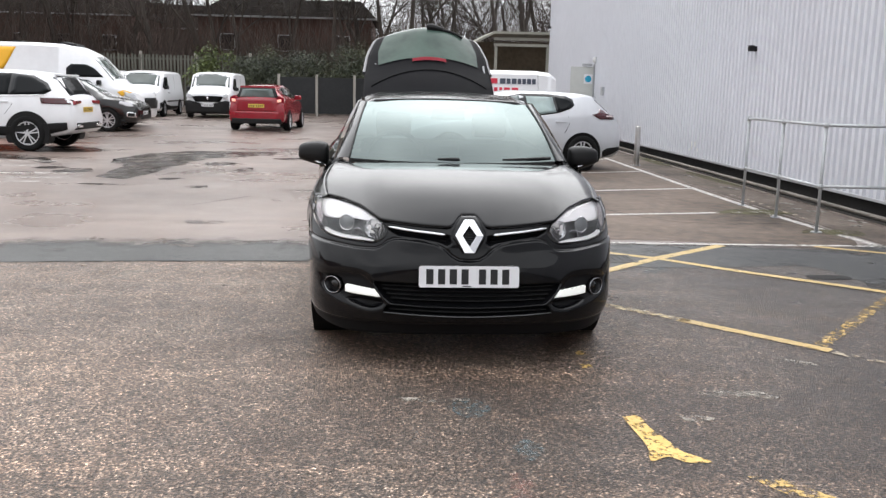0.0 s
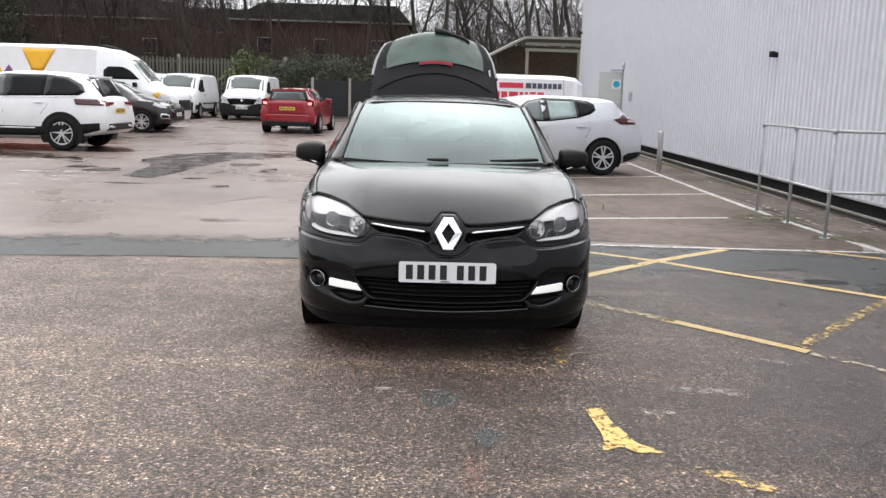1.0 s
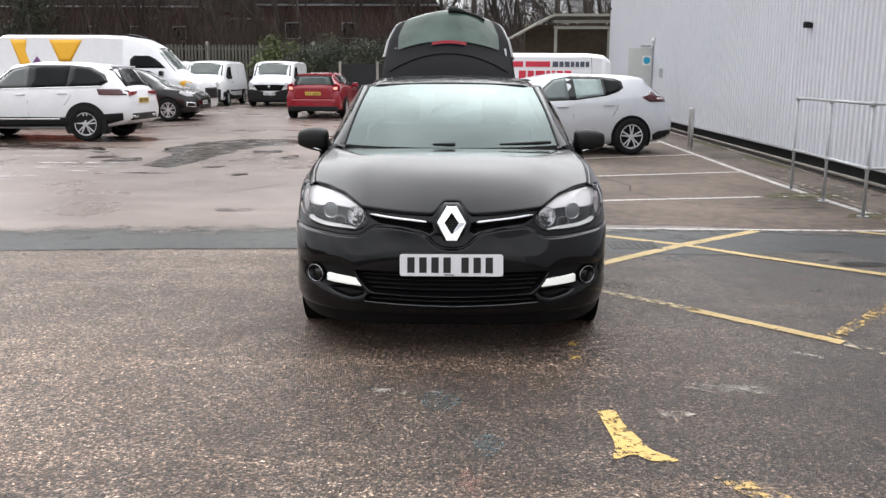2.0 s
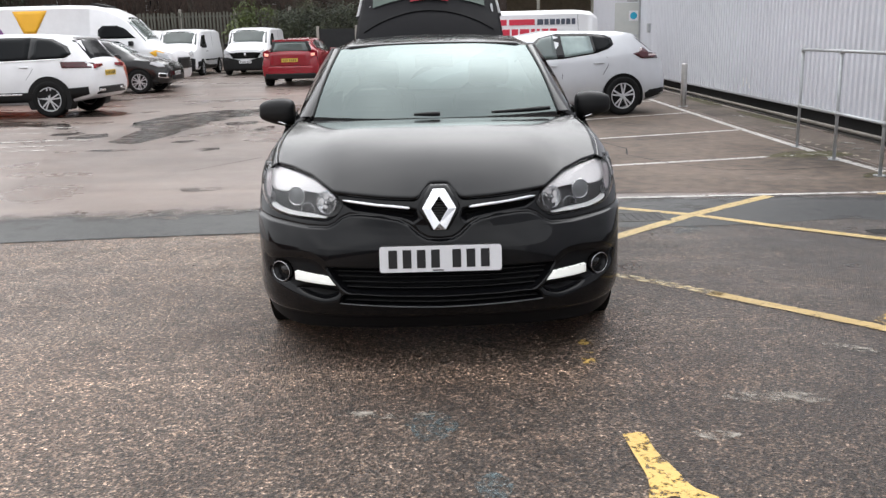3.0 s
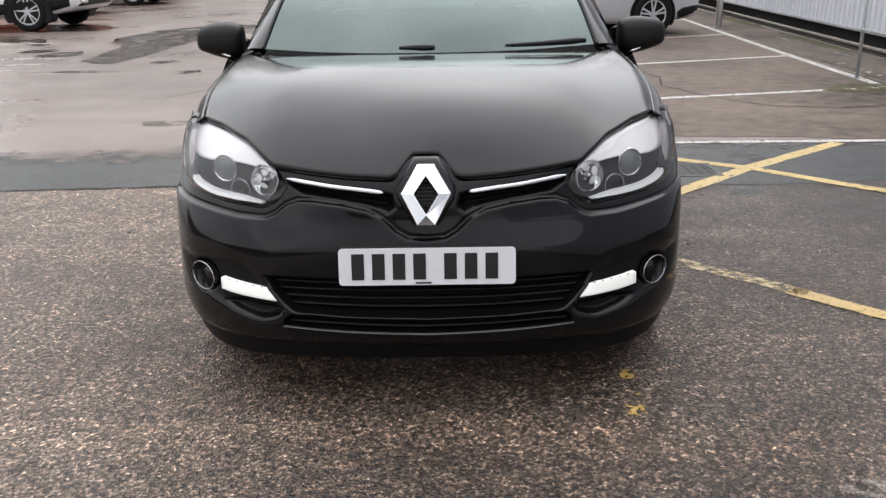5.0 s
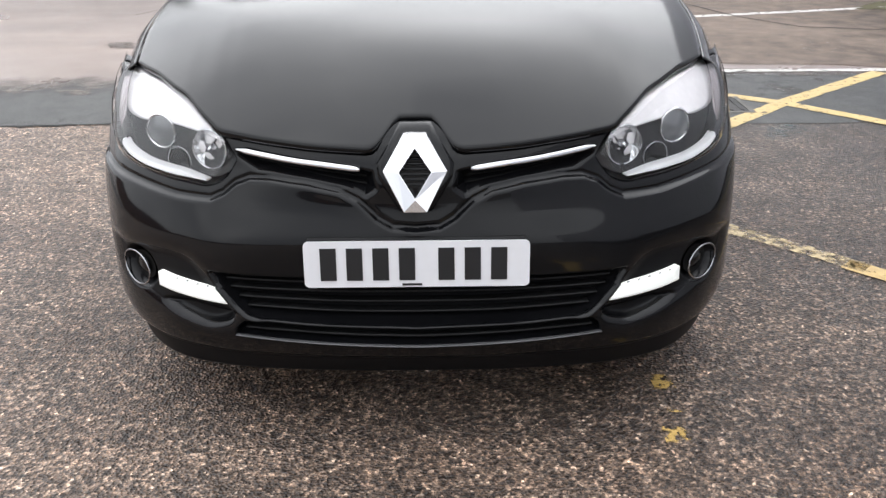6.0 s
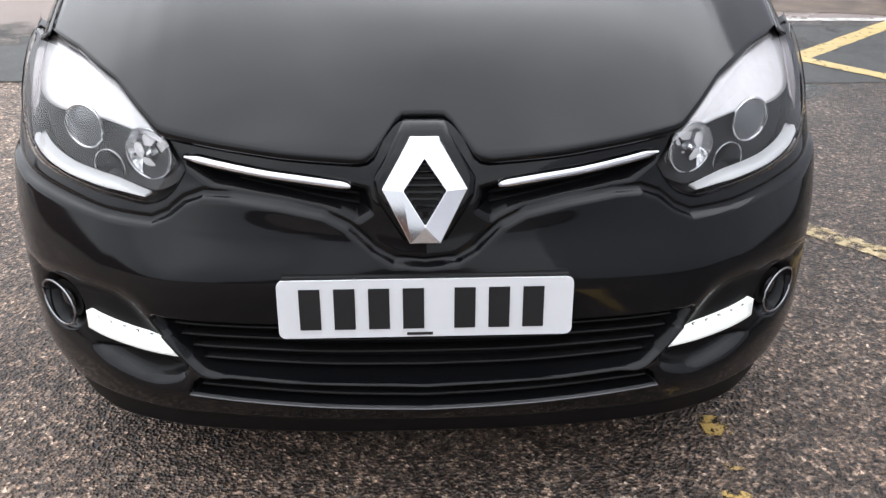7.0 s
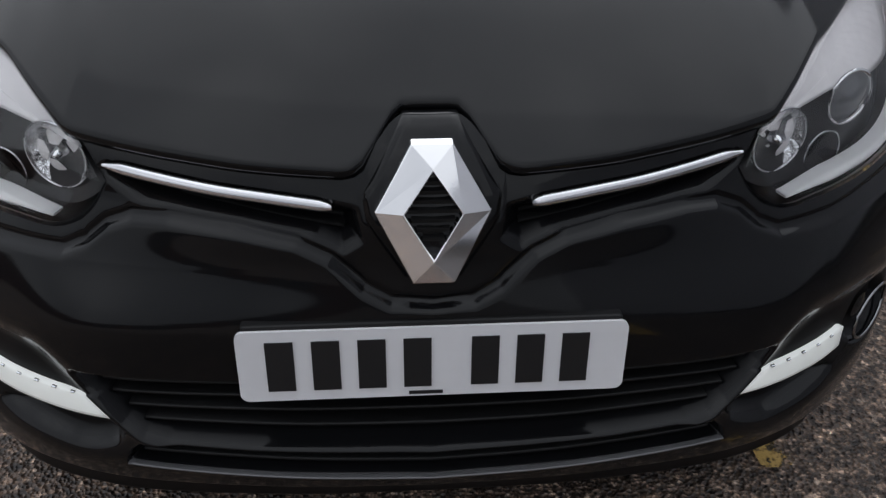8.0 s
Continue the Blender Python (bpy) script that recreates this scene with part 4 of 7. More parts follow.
def bonnet_point(a, b):
    """The bonnet's skin: a from -1 to 1 across, b from 0 at the nose to 1 at the screen."""
    xf, xr = a * 0.752, a * 0.735
    zf = float(edge_smooth(xf)) + 0.009
    yf = float(nose_y(np.array([abs(xf)]), np.array([zf - 0.009]))[0]) - 0.002
    yr, zr = 0.93 + 0.20 * a * a, 0.985 - 0.015 * a * a
    p = 2.1 - 0.9 * abs(a) ** 3
    x, y = lerp(xf, xr, b) + 0.035 * a * math.sin(math.pi * b), lerp(yf, yr, b)
    z = zf + (zr - zf) * (1 - (1 - b) ** p)
    t = min(max((0.78 - abs(a)) / 0.22, 0), 1)
    z += 0.014 * t * t * (3 - 2 * t) * math.sin(math.pi * min(b * 1.15, 1)) - 0.006 * math.sin(math.pi * b) * (abs(a) > 0.999)
    return Vector((x, y, z))


def bonnet():
    nu, nv = 120, 60

    def fn(u, v):
        a = 2 * u - 1
        x = abs(a) * 0.752
        b0 = float(np.interp(x, [0, 0.037, 0.05, 0.082, 0.092, 0.11], [0.098, 0.096, 0.08, 0.02, 0.006, 0.0]))
        if v < 2 / nv:
            p = bonnet_point(a, b0)
            return p + Vector((0, 0.004, -0.012)) * (1 - v * nv / 2)
        w = (v - 2 / nv) / (1 - 2 / nv)
        return bonnet_point(a, b0 + (1 - b0) * w**1.3)

    return sheet("bonnet", fn, nu, nv)


AXLE_F, AXLE_R, TYRE_R = 0.86, 3.50, 0.316


def arch_low(y, base=0.24):
    """The lower edge of the flank, lifted over the wheels."""
    z = base
    for a in (AXLE_F, AXLE_R):
        if abs(y - a) < 0.355:
            z = max(z, 0.315 + math.sqrt(0.355**2 - (y - a) ** 2))
    return z


def fender(side):
    def fn(u, v):
        b = -0.035 + v * 1.055
        s = bonnet_point(1, min(b, 1.0)) + Vector((0.006, 0, 0))
        y = s.y + (b - 1) * 0.5 * (b > 1)
        out = 0.872 + 0.026 * max(min(b / 0.4, 1.0), 0.0) ** 1.5
        shift = (1 - b) * 0.15
        if u < 0.6:
            q = u / 0.6 * math.pi / 2
            x = s.x + (out - s.x) * math.sin(q) ** 0.85
            z = 0.64 + (s.z - 0.64) * (0.72 * math.cos(q) ** 0.75 + 0.28 * (1 - math.sin(q) ** 0.85))
            yy = y + shift * math.sin(q)
        else:
            q = (u - 0.6) / 0.4
            yy = y + shift
            x = out - 0.015 * q * q
            z = lerp(0.64, min(arch_low(yy), 0.63), q)
        return Vector((side * x, yy, z))

    return sheet("front_wing", fn, 40, 40, side > 0)


def flank(side):
    def fn(u, v):
        y = lerp(1.06, 4.12, u)
        lo = arch_low(y)
        z = lerp(lo, 0.965, v)
        x = float(np.interp(z, [0.2, 0.35, 0.5, 0.62, 0.8, 0.965], [0.86, 0.885, 0.9, 0.905, 0.895, 0.865]))
        x -= 0.09 * max(0, (y - 3.5) / 0.62) ** 2 + 0.075 * max(0, (1.7 - y) / 0.64) * max(0, (z - 0.7) / 0.265)
        return Vector((side * x, y, z))

    return sheet("flank", fn, 60, 16, side < 0)


SB = [(-0.655, 1.10, 0.998), (-0.36, 0.985, 0.992), (0, 0.945, 0.99), (0.36, 0.985, 0.992), (0.655, 1.10, 0.998)]
ST = [(-0.56, 1.76, 1.335), (-0.3, 1.715, 1.352), (0, 1.70, 1.357), (0.3, 1.715, 1.352), (0.56, 1.76, 1.335)]


def screen_point(u, v):
    lo, hi = curve(SB, 40), curve(ST, 40)
    i = u * 40
    k = min(int(i), 39)
    f = i - k
    a, c = lo[k] * (1 - f) + lo[k + 1] * f, hi[k] * (1 - f) + hi[k + 1] * f
    p = a + (c - a) * v
    p = p + np.array([0, -0.03, 0.02]) * math.sin(math.pi * v)
    return Vector(p)


def roof_point(u, v):
    a = 2 * u - 1
    y = lerp(1.705 + 0.06 * a * a, 3.46, v)
    zc = float(np.interp(y, [1.7, 1.9, 2.3, 2.8, 3.46], [1.362, 1.392, 1.412, 1.415, 1.40]))
    w = float(np.interp(y, [1.7, 2.3, 3.46], [0.575, 0.605, 0.60]))
    return Vector((a * w, y, zc - 0.028 * a**2 - 0.03 * max(0, abs(a) - 0.85) / 0.15))


def wheel(parent, x, y, r=TYRE_R, width=0.205, side=1, spokes=5, steel=False, rim_mat=None):
    w = new("wheel")
    w.parent = parent
    w.location = (x, y, r)
    h = width / 2
    tyre = [(-h * 0.8, r * 0.66), (-h, r * 0.75), (-h, r * 0.92), (-h * 0.8, r * 0.985), (-h * 0.4, r), (h * 0.4, r), (h * 0.8, r * 0.985), (h, r * 0.92), (h, r * 0.75), (h * 0.8, r * 0.66), (-h * 0.8, r * 0.66)]
    part("tyre", mesh("tyre", *lathe(tyre, 40), True), RUBBER, w)
    o = side * h
    rim = [(o * 0.78, r * 0.68), (o * 0.86, r * 0.66), (o * 0.8, r * 0.62), (o * 0.2, r * 0.60), (-o * 0.6, r * 0.6)]
    part("rim", mesh("rim", *lathe(rim, 40), True), rim_mat or ALLOY, w)
    part("brake_disc", mesh("brake_disc", *lathe([(o * 0.1, r * 0.59), (o * 0.12, 0.001)], 32)), DARK, w)
    bm = bmesh.new()
    for k in range(spokes):
        for d in (-0.16, 0.16):
            a = 2 * math.pi * k / spokes
            q = box(o * 0.45, o * 0.84, -0.013, 0.013, r * 0.08, r * 0.66)
            q.transform(Matrix.Rotation(a + d * 1.15, 4, "X"))
            tmp = bpy.data.meshes.new("t")
            q.to_mesh(tmp)
            q.free()
            bm.from_mesh(tmp)
            bpy.data.meshes.remove(tmp)
    part("spokes", bm, rim_mat or ALLOY, w)
    part("hub_cap", mesh("hub_cap", *lathe([(o * 0.86, 0.001), (o * 0.86, r * 0.1), (o * 0.8, r * 0.14), (o * 0.4, r * 0.15)], 24), True), rim_mat or ALLOY, w)
    return w


def character_bars(parent, x0, z0, size, y, count, gap_at, material=INK, width=0.036, pitch=0.0605, gap=0.033):
    """Seven plain bars in place of a registration."""
    x = x0
    for k in range(count):
        if k == gap_at:
            x += gap
        part("bar", box(x, x + width, y - 0.0015, y, z0, z0 + size), material, parent)
        x += pitch


def black_car():
    car = thing("hatchback_car", pose(0, 0, 0, 0, 0, 1.78), "wet black five-door hatchback with its tailgate raised and running lights on", "car")
    part("front_bumper", front_shell(), None, car, "gloss black front bumper and grille panel")
    solid(part("bonnet", bonnet(), BLACK, car, "wet black bonnet"), 0.004, 1)
    part("engine_bay_liner", box(-0.42, 0.42, 0.32, 0.9, 0.4, 0.68), DARK, car)
    for s in (-1, 1):
        solid(part("front_wing", fender(s), BLACK, car), 0.003, 1)
        part("flank", flank(s), BLACK, car)
        head_lamp(car, s)
        running_light(car, s)
        fog_lamp(car, s)
        part("chrome_strip", nose_bar("chrome_strip", [(s * 0.416, 0.7185), (s * 0.35, 0.7105), (s * 0.277, 0.7025), (s * 0.20, 0.6965), (s * 0.126, 0.689)], lambda t: 0.0125 * min(1, 8 * t + 0.3, 12 * (1 - t) + 0.5), 0.004, 0.018), STRIPCHROME, car, "chrome strip above the grille")
        for k, (z0, z1, x0, x1) in enumerate(((0.692, 0.666, 0.385, 0.115), (0.681, 0.650, 0.33, 0.115))):
            part("grille_slat", nose_bar("grille_slat", [(s * x0, z0), (s * lerp(x0, x1, 0.5), lerp(z0, z1, 0.5)), (s * x1, z1)], 0.005, -0.03, 0.02, 24), DARK, car)
        wheel(car, s * 0.752, AXLE_F, side=s)
        wheel(car, s * 0.775, AXLE_R, side=s)
        part("arch_liner", mesh("arch_liner", *lathe([(s * 0.60, 0.35), (s * 0.845, 0.35)], 40), True), DARK, car).location = (0, AXLE_F, 0.315)
        door_mirror(car, s)
        side_glazing(car, s)
    for z, w in ((0.418, 0.46), (0.396, 0.45), (0.373, 0.43), (0.350, 0.41)):
        part("grille_slat", nose_bar("grille_slat", [(-w, z + 0.008), (-w / 2, z), (0, z - 0.002), (w / 2, z), (w, z + 0.008)], 0.005, -0.02, 0.03, 50), PLASTIC, car)
    part("grille_slat", nose_bar("grille_slat", [(-0.42, 0.302), (0, 0.291), (0.42, 0.302)], 0.006, -0.016, 0.02, 50), PLASTIC, car)
    part("splitter_strip", nose_bar("splitter_strip", [(-0.44, 0.2865), (-0.26, 0.2765), (0, 0.2695), (0.26, 0.2765), (0.44, 0.2865)], 0.003, 0.003, 0.01, 60), mat("satin_grey_trim", (0.13, 0.13, 0.135), 0.35, 0.5), car)
    badge(car)
    number_plate(car)
    glazing(car)
    tailgate(car)
    cabin(car)
    solid(part("roof", sheet("roof", roof_point, 40, 30), BLACK, car), 0.02, -1)
    part("underbody", box(-0.6, 0.6, 0.25, 4.0, 0.2, 0.26), DARK, car)
    part("bulkhead", box(-0.6, 0.6, 0.5, 0.55, 0.24, 0.7), DARK, car)
    soft(part("rear_bumper", box(-0.84, 0.84, 4.0, 4.24, 0.3, 0.72, 0.05), BLACK, car))
    return car


def ring_at(center, normal, r, tube_r, seg=36, sides=8, squash=1.0):
    n = Vector(normal).normalized()
    u = n.cross(Vector((0, 0, 1))).normalized()
    w = u.cross(n)
    pts = [Vector(center) + r * (math.cos(2 * math.pi * k / seg) * u + squash * math.sin(2 * math.pi * k / seg) * w) for k in range(seg)]
    return tube(pts, tube_r, sides, True)


def disc_at(center, normal, r, dome, seg=32, rings=5):
    """A shallow dome facing along normal."""
    n = Vector(normal).normalized()
    u = n.cross(Vector((0, 0, 1))).normalized()
    w = u.cross(n)
    vs, fs = [], []
    for q in range(rings):
        rr = r * (1 - q / rings)
        h = dome * (1 - (rr / r) ** 2)
        vs += [Vector(center) + n * h + rr * (math.cos(2 * math.pi * k / seg) * u + math.sin(2 * math.pi * k / seg) * w) for k in range(seg)]
    vs.append(Vector(center) + n * dome)
    for q in range(rings - 1):
        fs += [(q * seg + k, q * seg + (k + 1) % seg, (q + 1) * seg + (k + 1) % seg, (q + 1) * seg + k) for k in range(seg)]
    a = (rings - 1) * seg
    fs += [(a + k, a + (k + 1) % seg, len(vs) - 1) for k in range(seg)]
    return vs, fs


def head_lamp(car, s):
    lens = part("headlight", nose_patch("headlight", LAMP, -0.001, s, 8, 0.006, 0.01), LENS, car, "clear almond-shaped headlight")
    lens.visible_shadow = False
    n = Vector((s * 0.42, -1, 0.05))
    # bright sheet under the upper half of the lens, white for reflected sky
    up = rounded([(0.462, 0.722), (0.485, 0.745), (0.55, 0.779), (0.60, 0.795), (0.66, 0.806), (0.73, 0.814), (0.785, 0.817), (0.80, 0.80), (0.802, 0.76), (0.785, 0.732), (0.72, 0.728), (0.66, 0.738), (0.60, 0.739), (0.51, 0.733)], 4)
    part("reflector", nose_patch("reflector", up, -0.022, s, 6, -0.006, 0.004), SKYWHITE, lens, "upper reflector, coloured white for reflected sky")
    side = rounded([(0.806, 0.815), (0.83, 0.806), (0.838, 0.775), (0.833, 0.735), (0.82, 0.70), (0.802, 0.69), (0.798, 0.725), (0.807, 0.77)], 4)
    part("indicator_reflector", nose_patch("indicator_reflector", side, -0.02, s, 5, -0.004, 0.004), INDICATOR, lens, "pinkish grey indicator reflector")
    dark = rounded([(0.775, 0.722), (0.79, 0.712), (0.795, 0.695), (0.785, 0.68), (0.765, 0.675), (0.76, 0.70)], 4)
    part("side_marker", nose_patch("side_marker", dark, -0.018, s, 3), GLOSS, lens)
    p = on_nose(s * 0.655, 0.716, -0.026)
    ring = part("projector_ring", mesh("projector_ring", *ring_at(p, n, 0.042, 0.0035), True), CHROME, lens)
    part("projector_lens", mesh("projector_lens", *disc_at(p, n, 0.04, 0.012), True), LAMPGLASS, ring)
    p = on_nose(s * 0.512, 0.699, -0.032)
    bowl = part("main_beam_bowl", mesh("main_beam_bowl", *disc_at(p, n, 0.048, -0.026), True), FACET, lens)
    part("main_beam_ring", mesh("main_beam_ring", *ring_at(p, n, 0.048, 0.0025), True), SILVER, bowl)
    part("bulb_cap", mesh("bulb_cap", *disc_at(p + n.normalized() * -0.012, n, 0.012, 0.018), True), SILVER, bowl)
    for k in range(5):
        a = 2 * math.pi * k / 5 + 0.5
        q = p + Vector((0.026 * math.cos(a), 0, 0.026 * math.sin(a))) + n.normalized() * -0.014
        part("bowl_facet", mesh("bowl_facet", *disc_at(q, n + Vector((0.5 * math.cos(a), 0, 0.5 * math.sin(a))), 0.016, 0.004, 6, 2)), SKYWHITE, bowl)
    p = on_nose(s * 0.60, 0.661, -0.036)
    part("lower_ring", mesh("lower_ring", *ring_at(p, n, 0.034, 0.0015), True), SILVER, lens)
    part("lower_bowl", mesh("lower_bowl", *disc_at(p, n, 0.033, -0.01), True), GLOSS, lens)
    strip = [(s * 0.768, 0.672), (s * 0.74, 0.661), (s * 0.68, 0.651), (s * 0.62, 0.648), (s * 0.56, 0.646), (s * 0.50, 0.641)]
    part("lower_strip", nose_bar("lower_strip", strip, lambda t: 0.013 * min(1, 0.2 + 3 * (1 - t)), -0.008, 0.02, 36), STRIPWHITE, lens, "white light strip")
    part("lamp_housing", nose_patch("lamp_housing", [(lerp(0.64, x, 0.97), lerp(0.725, z, 0.96)) for x, z in LAMP], -0.05, s, 4), HOUSING, lens)


def running_light(car, s):
    out = [(0.449, 0.362), (0.487, 0.402), (0.52, 0.405), (0.60, 0.411), (0.638, 0.414), (0.647, 0.408), (0.647, 0.373), (0.60, 0.37), (0.52, 0.366)]
    dense = []
    for p, q in zip(out, out[1:] + out[:1]):
        dense += [(lerp(p[0], q[0], t / 5), lerp(p[1], q[1], t / 5)) for t in range(5)]
    lamp = part("running_light", nose_patch("running_light", dense, -0.008, s, 4, 0.002, 0.02), DRLGLOW, car, "lit white daytime running light")
    for k in range(5):
        x = 0.50 + 0.028 * k
        part("led_tick", nose_bar("led_tick", [(s * x, 0.4035 + 0.0016 * k), (s * (x + 0.007), 0.4039 + 0.0016 * k)], 0.0025, -0.005, 0.004, 3), SILVER, lamp)


def fog_lamp(car, s):
    def circle(r, k=36):
        return [(FOG[0] + 1.0 * r * math.cos(2 * math.pi * i / k), FOG[1] + r * math.sin(2 * math.pi * i / k)) for i in range(k)]

    fog = part("fog_light", nose_patch("fog_light", circle(0.036), -0.026, s, 4, -0.006), DARK, car, "round fog light in a thin chrome ring")
    part("chrome_ring", mesh("chrome_ring", *tube([on_nose(s * x, z, -0.002) for x, z in circle(0.043)], 0.0028, 8, True), True), mat("dulled_chrome", (0.32, 0.32, 0.335), 0.15, 1.0) if s < 0 else bpy.data.materials["dulled_chrome"], fog)
    part("fog_lens", nose_patch("fog_lens", circle(0.02, 20), -0.022, s, 3, 0.006), GLOSS, fog)


def badge(car):
    """A plain chrome lozenge with an open middle, on its dark bed."""
    bed = [(-0.036, 0.778), (0.036, 0.778), (0.088, 0.70), (0.085, 0.672), (0.037, 0.596), (-0.037, 0.596), (-0.085, 0.672), (-0.088, 0.70)]

    def at(x, z, o):
        # the badge leans back
        y = 0.008 + (z - 0.603) * 0.40
        return Vector((x, y - o, z))

    root = part("badge_bed", nose_patch("badge_bed", fill(bed, 6), -0.003, 1, 8, 0.003, 0.02), BLACK, car)
    outer = [(-0.026, 0.766), (0.026, 0.766), (0.0735, 0.688), (0.0265, 0.602), (-0.0265, 0.602), (-0.0735, 0.688)]
    inner = [(0, 0.738), (0, 0.738), (0.036, 0.688), (0, 0.633), (0, 0.633), (-0.036, 0.688)]
    n = 6
    vs = [at(x, z, -0.012) for x, z in outer] + [at(x, z, 0.002) for x, z in outer]
    vs += [at(x, z, 0.010) for x, z in inner] + [at(x, z, -0.012) for x, z in inner]
    fs = []
    for r in range(3):
        fs += [(r * n + k, r * n + (k + 1) % n, (r + 1) * n + (k + 1) % n, (r + 1) * n + k) for k in range(n)]
    bm = bmesh.new()
    bm.from_mesh(mesh("lozenge", vs, fs))
    bmesh.ops.remove_doubles(bm, verts=bm.verts[:], dist=1e-5)
    bmesh.ops.recalc_face_normals(bm, faces=bm.faces[:])
    soft(part("lozenge", bm, CHROME, root, "plain chrome lozenge badge"), 0.0015, 2)
    for k in range(7):
        z = 0.655 + 0.011 * k
        h = 0.034 * (1 - abs(z - 0.688) / 0.055)
        part("badge_rib", box(-h, h, 0.04 + (z - 0.688) * 0.4, 0.05 + (z - 0.688) * 0.4, z - 0.0025, z + 0.0025), PLASTIC, root)


def number_plate(car):
    holder = soft(part("plate_holder", box(-0.252, 0.252, 0.004, 0.03, 0.432, 0.54), PLASTIC, car), 0.004)
    bm = box(-0.26, 0.26, 0, 0.005, 0, 0.111)
    bmesh.ops.bevel(bm, geom=[e for e in bm.edges if abs((e.verts[0].co - e.verts[1].co).y) > 0.001], offset=0.012, segments=5, affect="EDGES", profile=0.5)
    plate = part("number_plate", bm, PLATEW, car, "white number plate with plain black bars")
    plate.matrix_basis = pose(0, -0.013, 0.4245, -6.5, 0, 0)
    character_bars(plate, -0.222, 0.017, 0.078, -0.0005, 7, 4, width=0.037, pitch=0.0605, gap=0.03)
    part("bar", box(-0.034, 0.012, -0.0015, 0, 0.004, 0.009), INK, plate)


def glazing(car):
    g = part("windscreen", sheet("windscreen", screen_point, 40, 20), GLASS, car, "windscreen full of pale sky")
    g.visible_shadow = False
    part("black_border", sheet("black_border", lambda u, v: screen_point(u, v * 0.09) + Vector((0, 0.004, -0.004)), 40, 3), mat("black_screen_print", (0.01, 0.01, 0.01), 0.4), g)
    part("sun_band", sheet("sun_band", lambda u, v: screen_point(lerp(0.33, 0.67, u), lerp(0.93, 1.0, v)) + Vector((0, 0.004, -0.004)), 20, 3), SCREENBAND, g)
    # scuttle panel and wipers
    part("scuttle", sheet("scuttle", lambda u, v: bonnet_point(2 * u - 1, 1) + Vector((0, lerp(-0.03, 0.12, v), lerp(-0.02, -0.01, v))), 30, 3), PLASTIC, car)
    for x0, x1, xb in ((0.26, 0.60, 0.58), (-0.10, 0.02, -0.02)):
        arm = [screen_point(0.5 + x / 1.31, 0.02) + Vector((0, -0.02, 0.012)) for x in np.linspace(x0, x1, 8)]
        w = part("wiper", mesh("wiper", *tube(arm, [0.006, 0.008, 0.009, 0.01, 0.011, 0.012, 0.012, 0.01])), PLASTIC, car, "black windscreen wiper")
    for s in (-1, 1):
        def pil(u, v, s=s):
            p = screen_point(0 if s < 0 else 1, v)
            q = Vector((s * lerp(0.745, 0.612, v), lerp(1.17, 1.86, v), lerp(0.985, 1.335, v)))
            m = (p + q) / 2 + Vector((s * 0.012, -0.014, 0.014))
            return (p * (1 - u) ** 2 + 2 * u * (1 - u) * m + q * u * u)
        part("pillar", sheet("pillar", pil, 8, 24, s < 0), BLACK, car)
        part("seal", mesh("seal", *tube([screen_point(0 if s < 0 else 1, v) + Vector((0, -0.003, 0.003)) for v in np.linspace(0, 1, 16)], 0.006)), PLASTIC, car)
        part("wing_corner", sheet("wing_corner", lambda u, v, s=s: Vector((s * lerp(0.66, lerp(0.74, 0.80, v), u), lerp(1.06, 1.3, u * 0.6 + 0.2 * v), lerp(0.985, lerp(0.99, 0.93, v), u))), 8, 6, s < 0), BLACK, car)
    part("screen_mirror", box(-0.11, 0.11, 1.62, 1.66, 1.225, 1.30, 0.012), DASH, car, "rear-view mirror")


def side_glazing(car, s):
    def fn(u, v):
        y = lerp(1.22, 3.75, u)
        y1 = lerp(1.86, 3.55, u)
        yy = lerp(y, y1, v)
        return Vector((s * lerp(0.84 - 0.075 * max(0, (1.75 - yy) / 0.5), 0.615, v**0.9), yy, lerp(0.962, 1.345, v)))
    part("side_window", sheet("side_window", fn, 30, 10, s < 0), TINT, car, "dark side windows")


def door_mirror(car, s):
    """A wedge-shaped shell, deepest beside the door, on a short sloping arm."""
    def fn(u, v):
        th, ph = 2 * math.pi * u, math.pi * v
        a, b = math.cos(th), math.sin(th)
        r = math.sin(ph) ** 0.3
        x = 0.098 * -math.cos(ph)
        t = (x + 0.098) / 0.196
        y = 0.085 * r * (1 - 0.25 * t * t) * (abs(a) ** 0.75) * (1 if a > 0 else -0.6 if a < 0 else 0)
        top, low = 0.082 - 0.016 * t * t, 0.092 - 0.05 * t
        z = r * (abs(b) ** 0.65) * (top if b > 0 else -low)
        return Vector((s * (x + 0.895), 1.43 - y, 1.0 + z))
    m = part("door_mirror", sheet("door_mirror", fn, 32, 22), PLASTIC, car, "black door mirror")
    part("mirror_glass", box(s * 0.895 - 0.075, s * 0.895 + 0.075, 1.475, 1.48, 0.945, 1.055, 0.002), MIRROR, m)
    # silver strip added for the white glint along the shell's lower edge
    part("glint_strip", mesh("glint_strip", *tube([(s * (0.83 + 0.035 * k), 1.353 + 0.004 * k * k, 0.937 + 0.011 * k) for k in range(5)], 0.0045, 8), True), SILVER, m, "pale strip standing in for a glint")
    part("mirror_arm", mesh("mirror_arm", *tube([(s * 0.74, 1.44, 0.918), (s * 0.79, 1.43, 0.925), (s * 0.85, 1.42, 0.945)], [0.03, 0.028, 0.03], 12), True), PLASTIC, m)


TG = [(3.42, 1.405), (3.58, 1.53), (3.75, 1.65), (3.95, 1.81), (4.12, 1.945), (4.2, 1.995), (4.25, 2.012)]


GATE_LINE = curve(TG, 60)


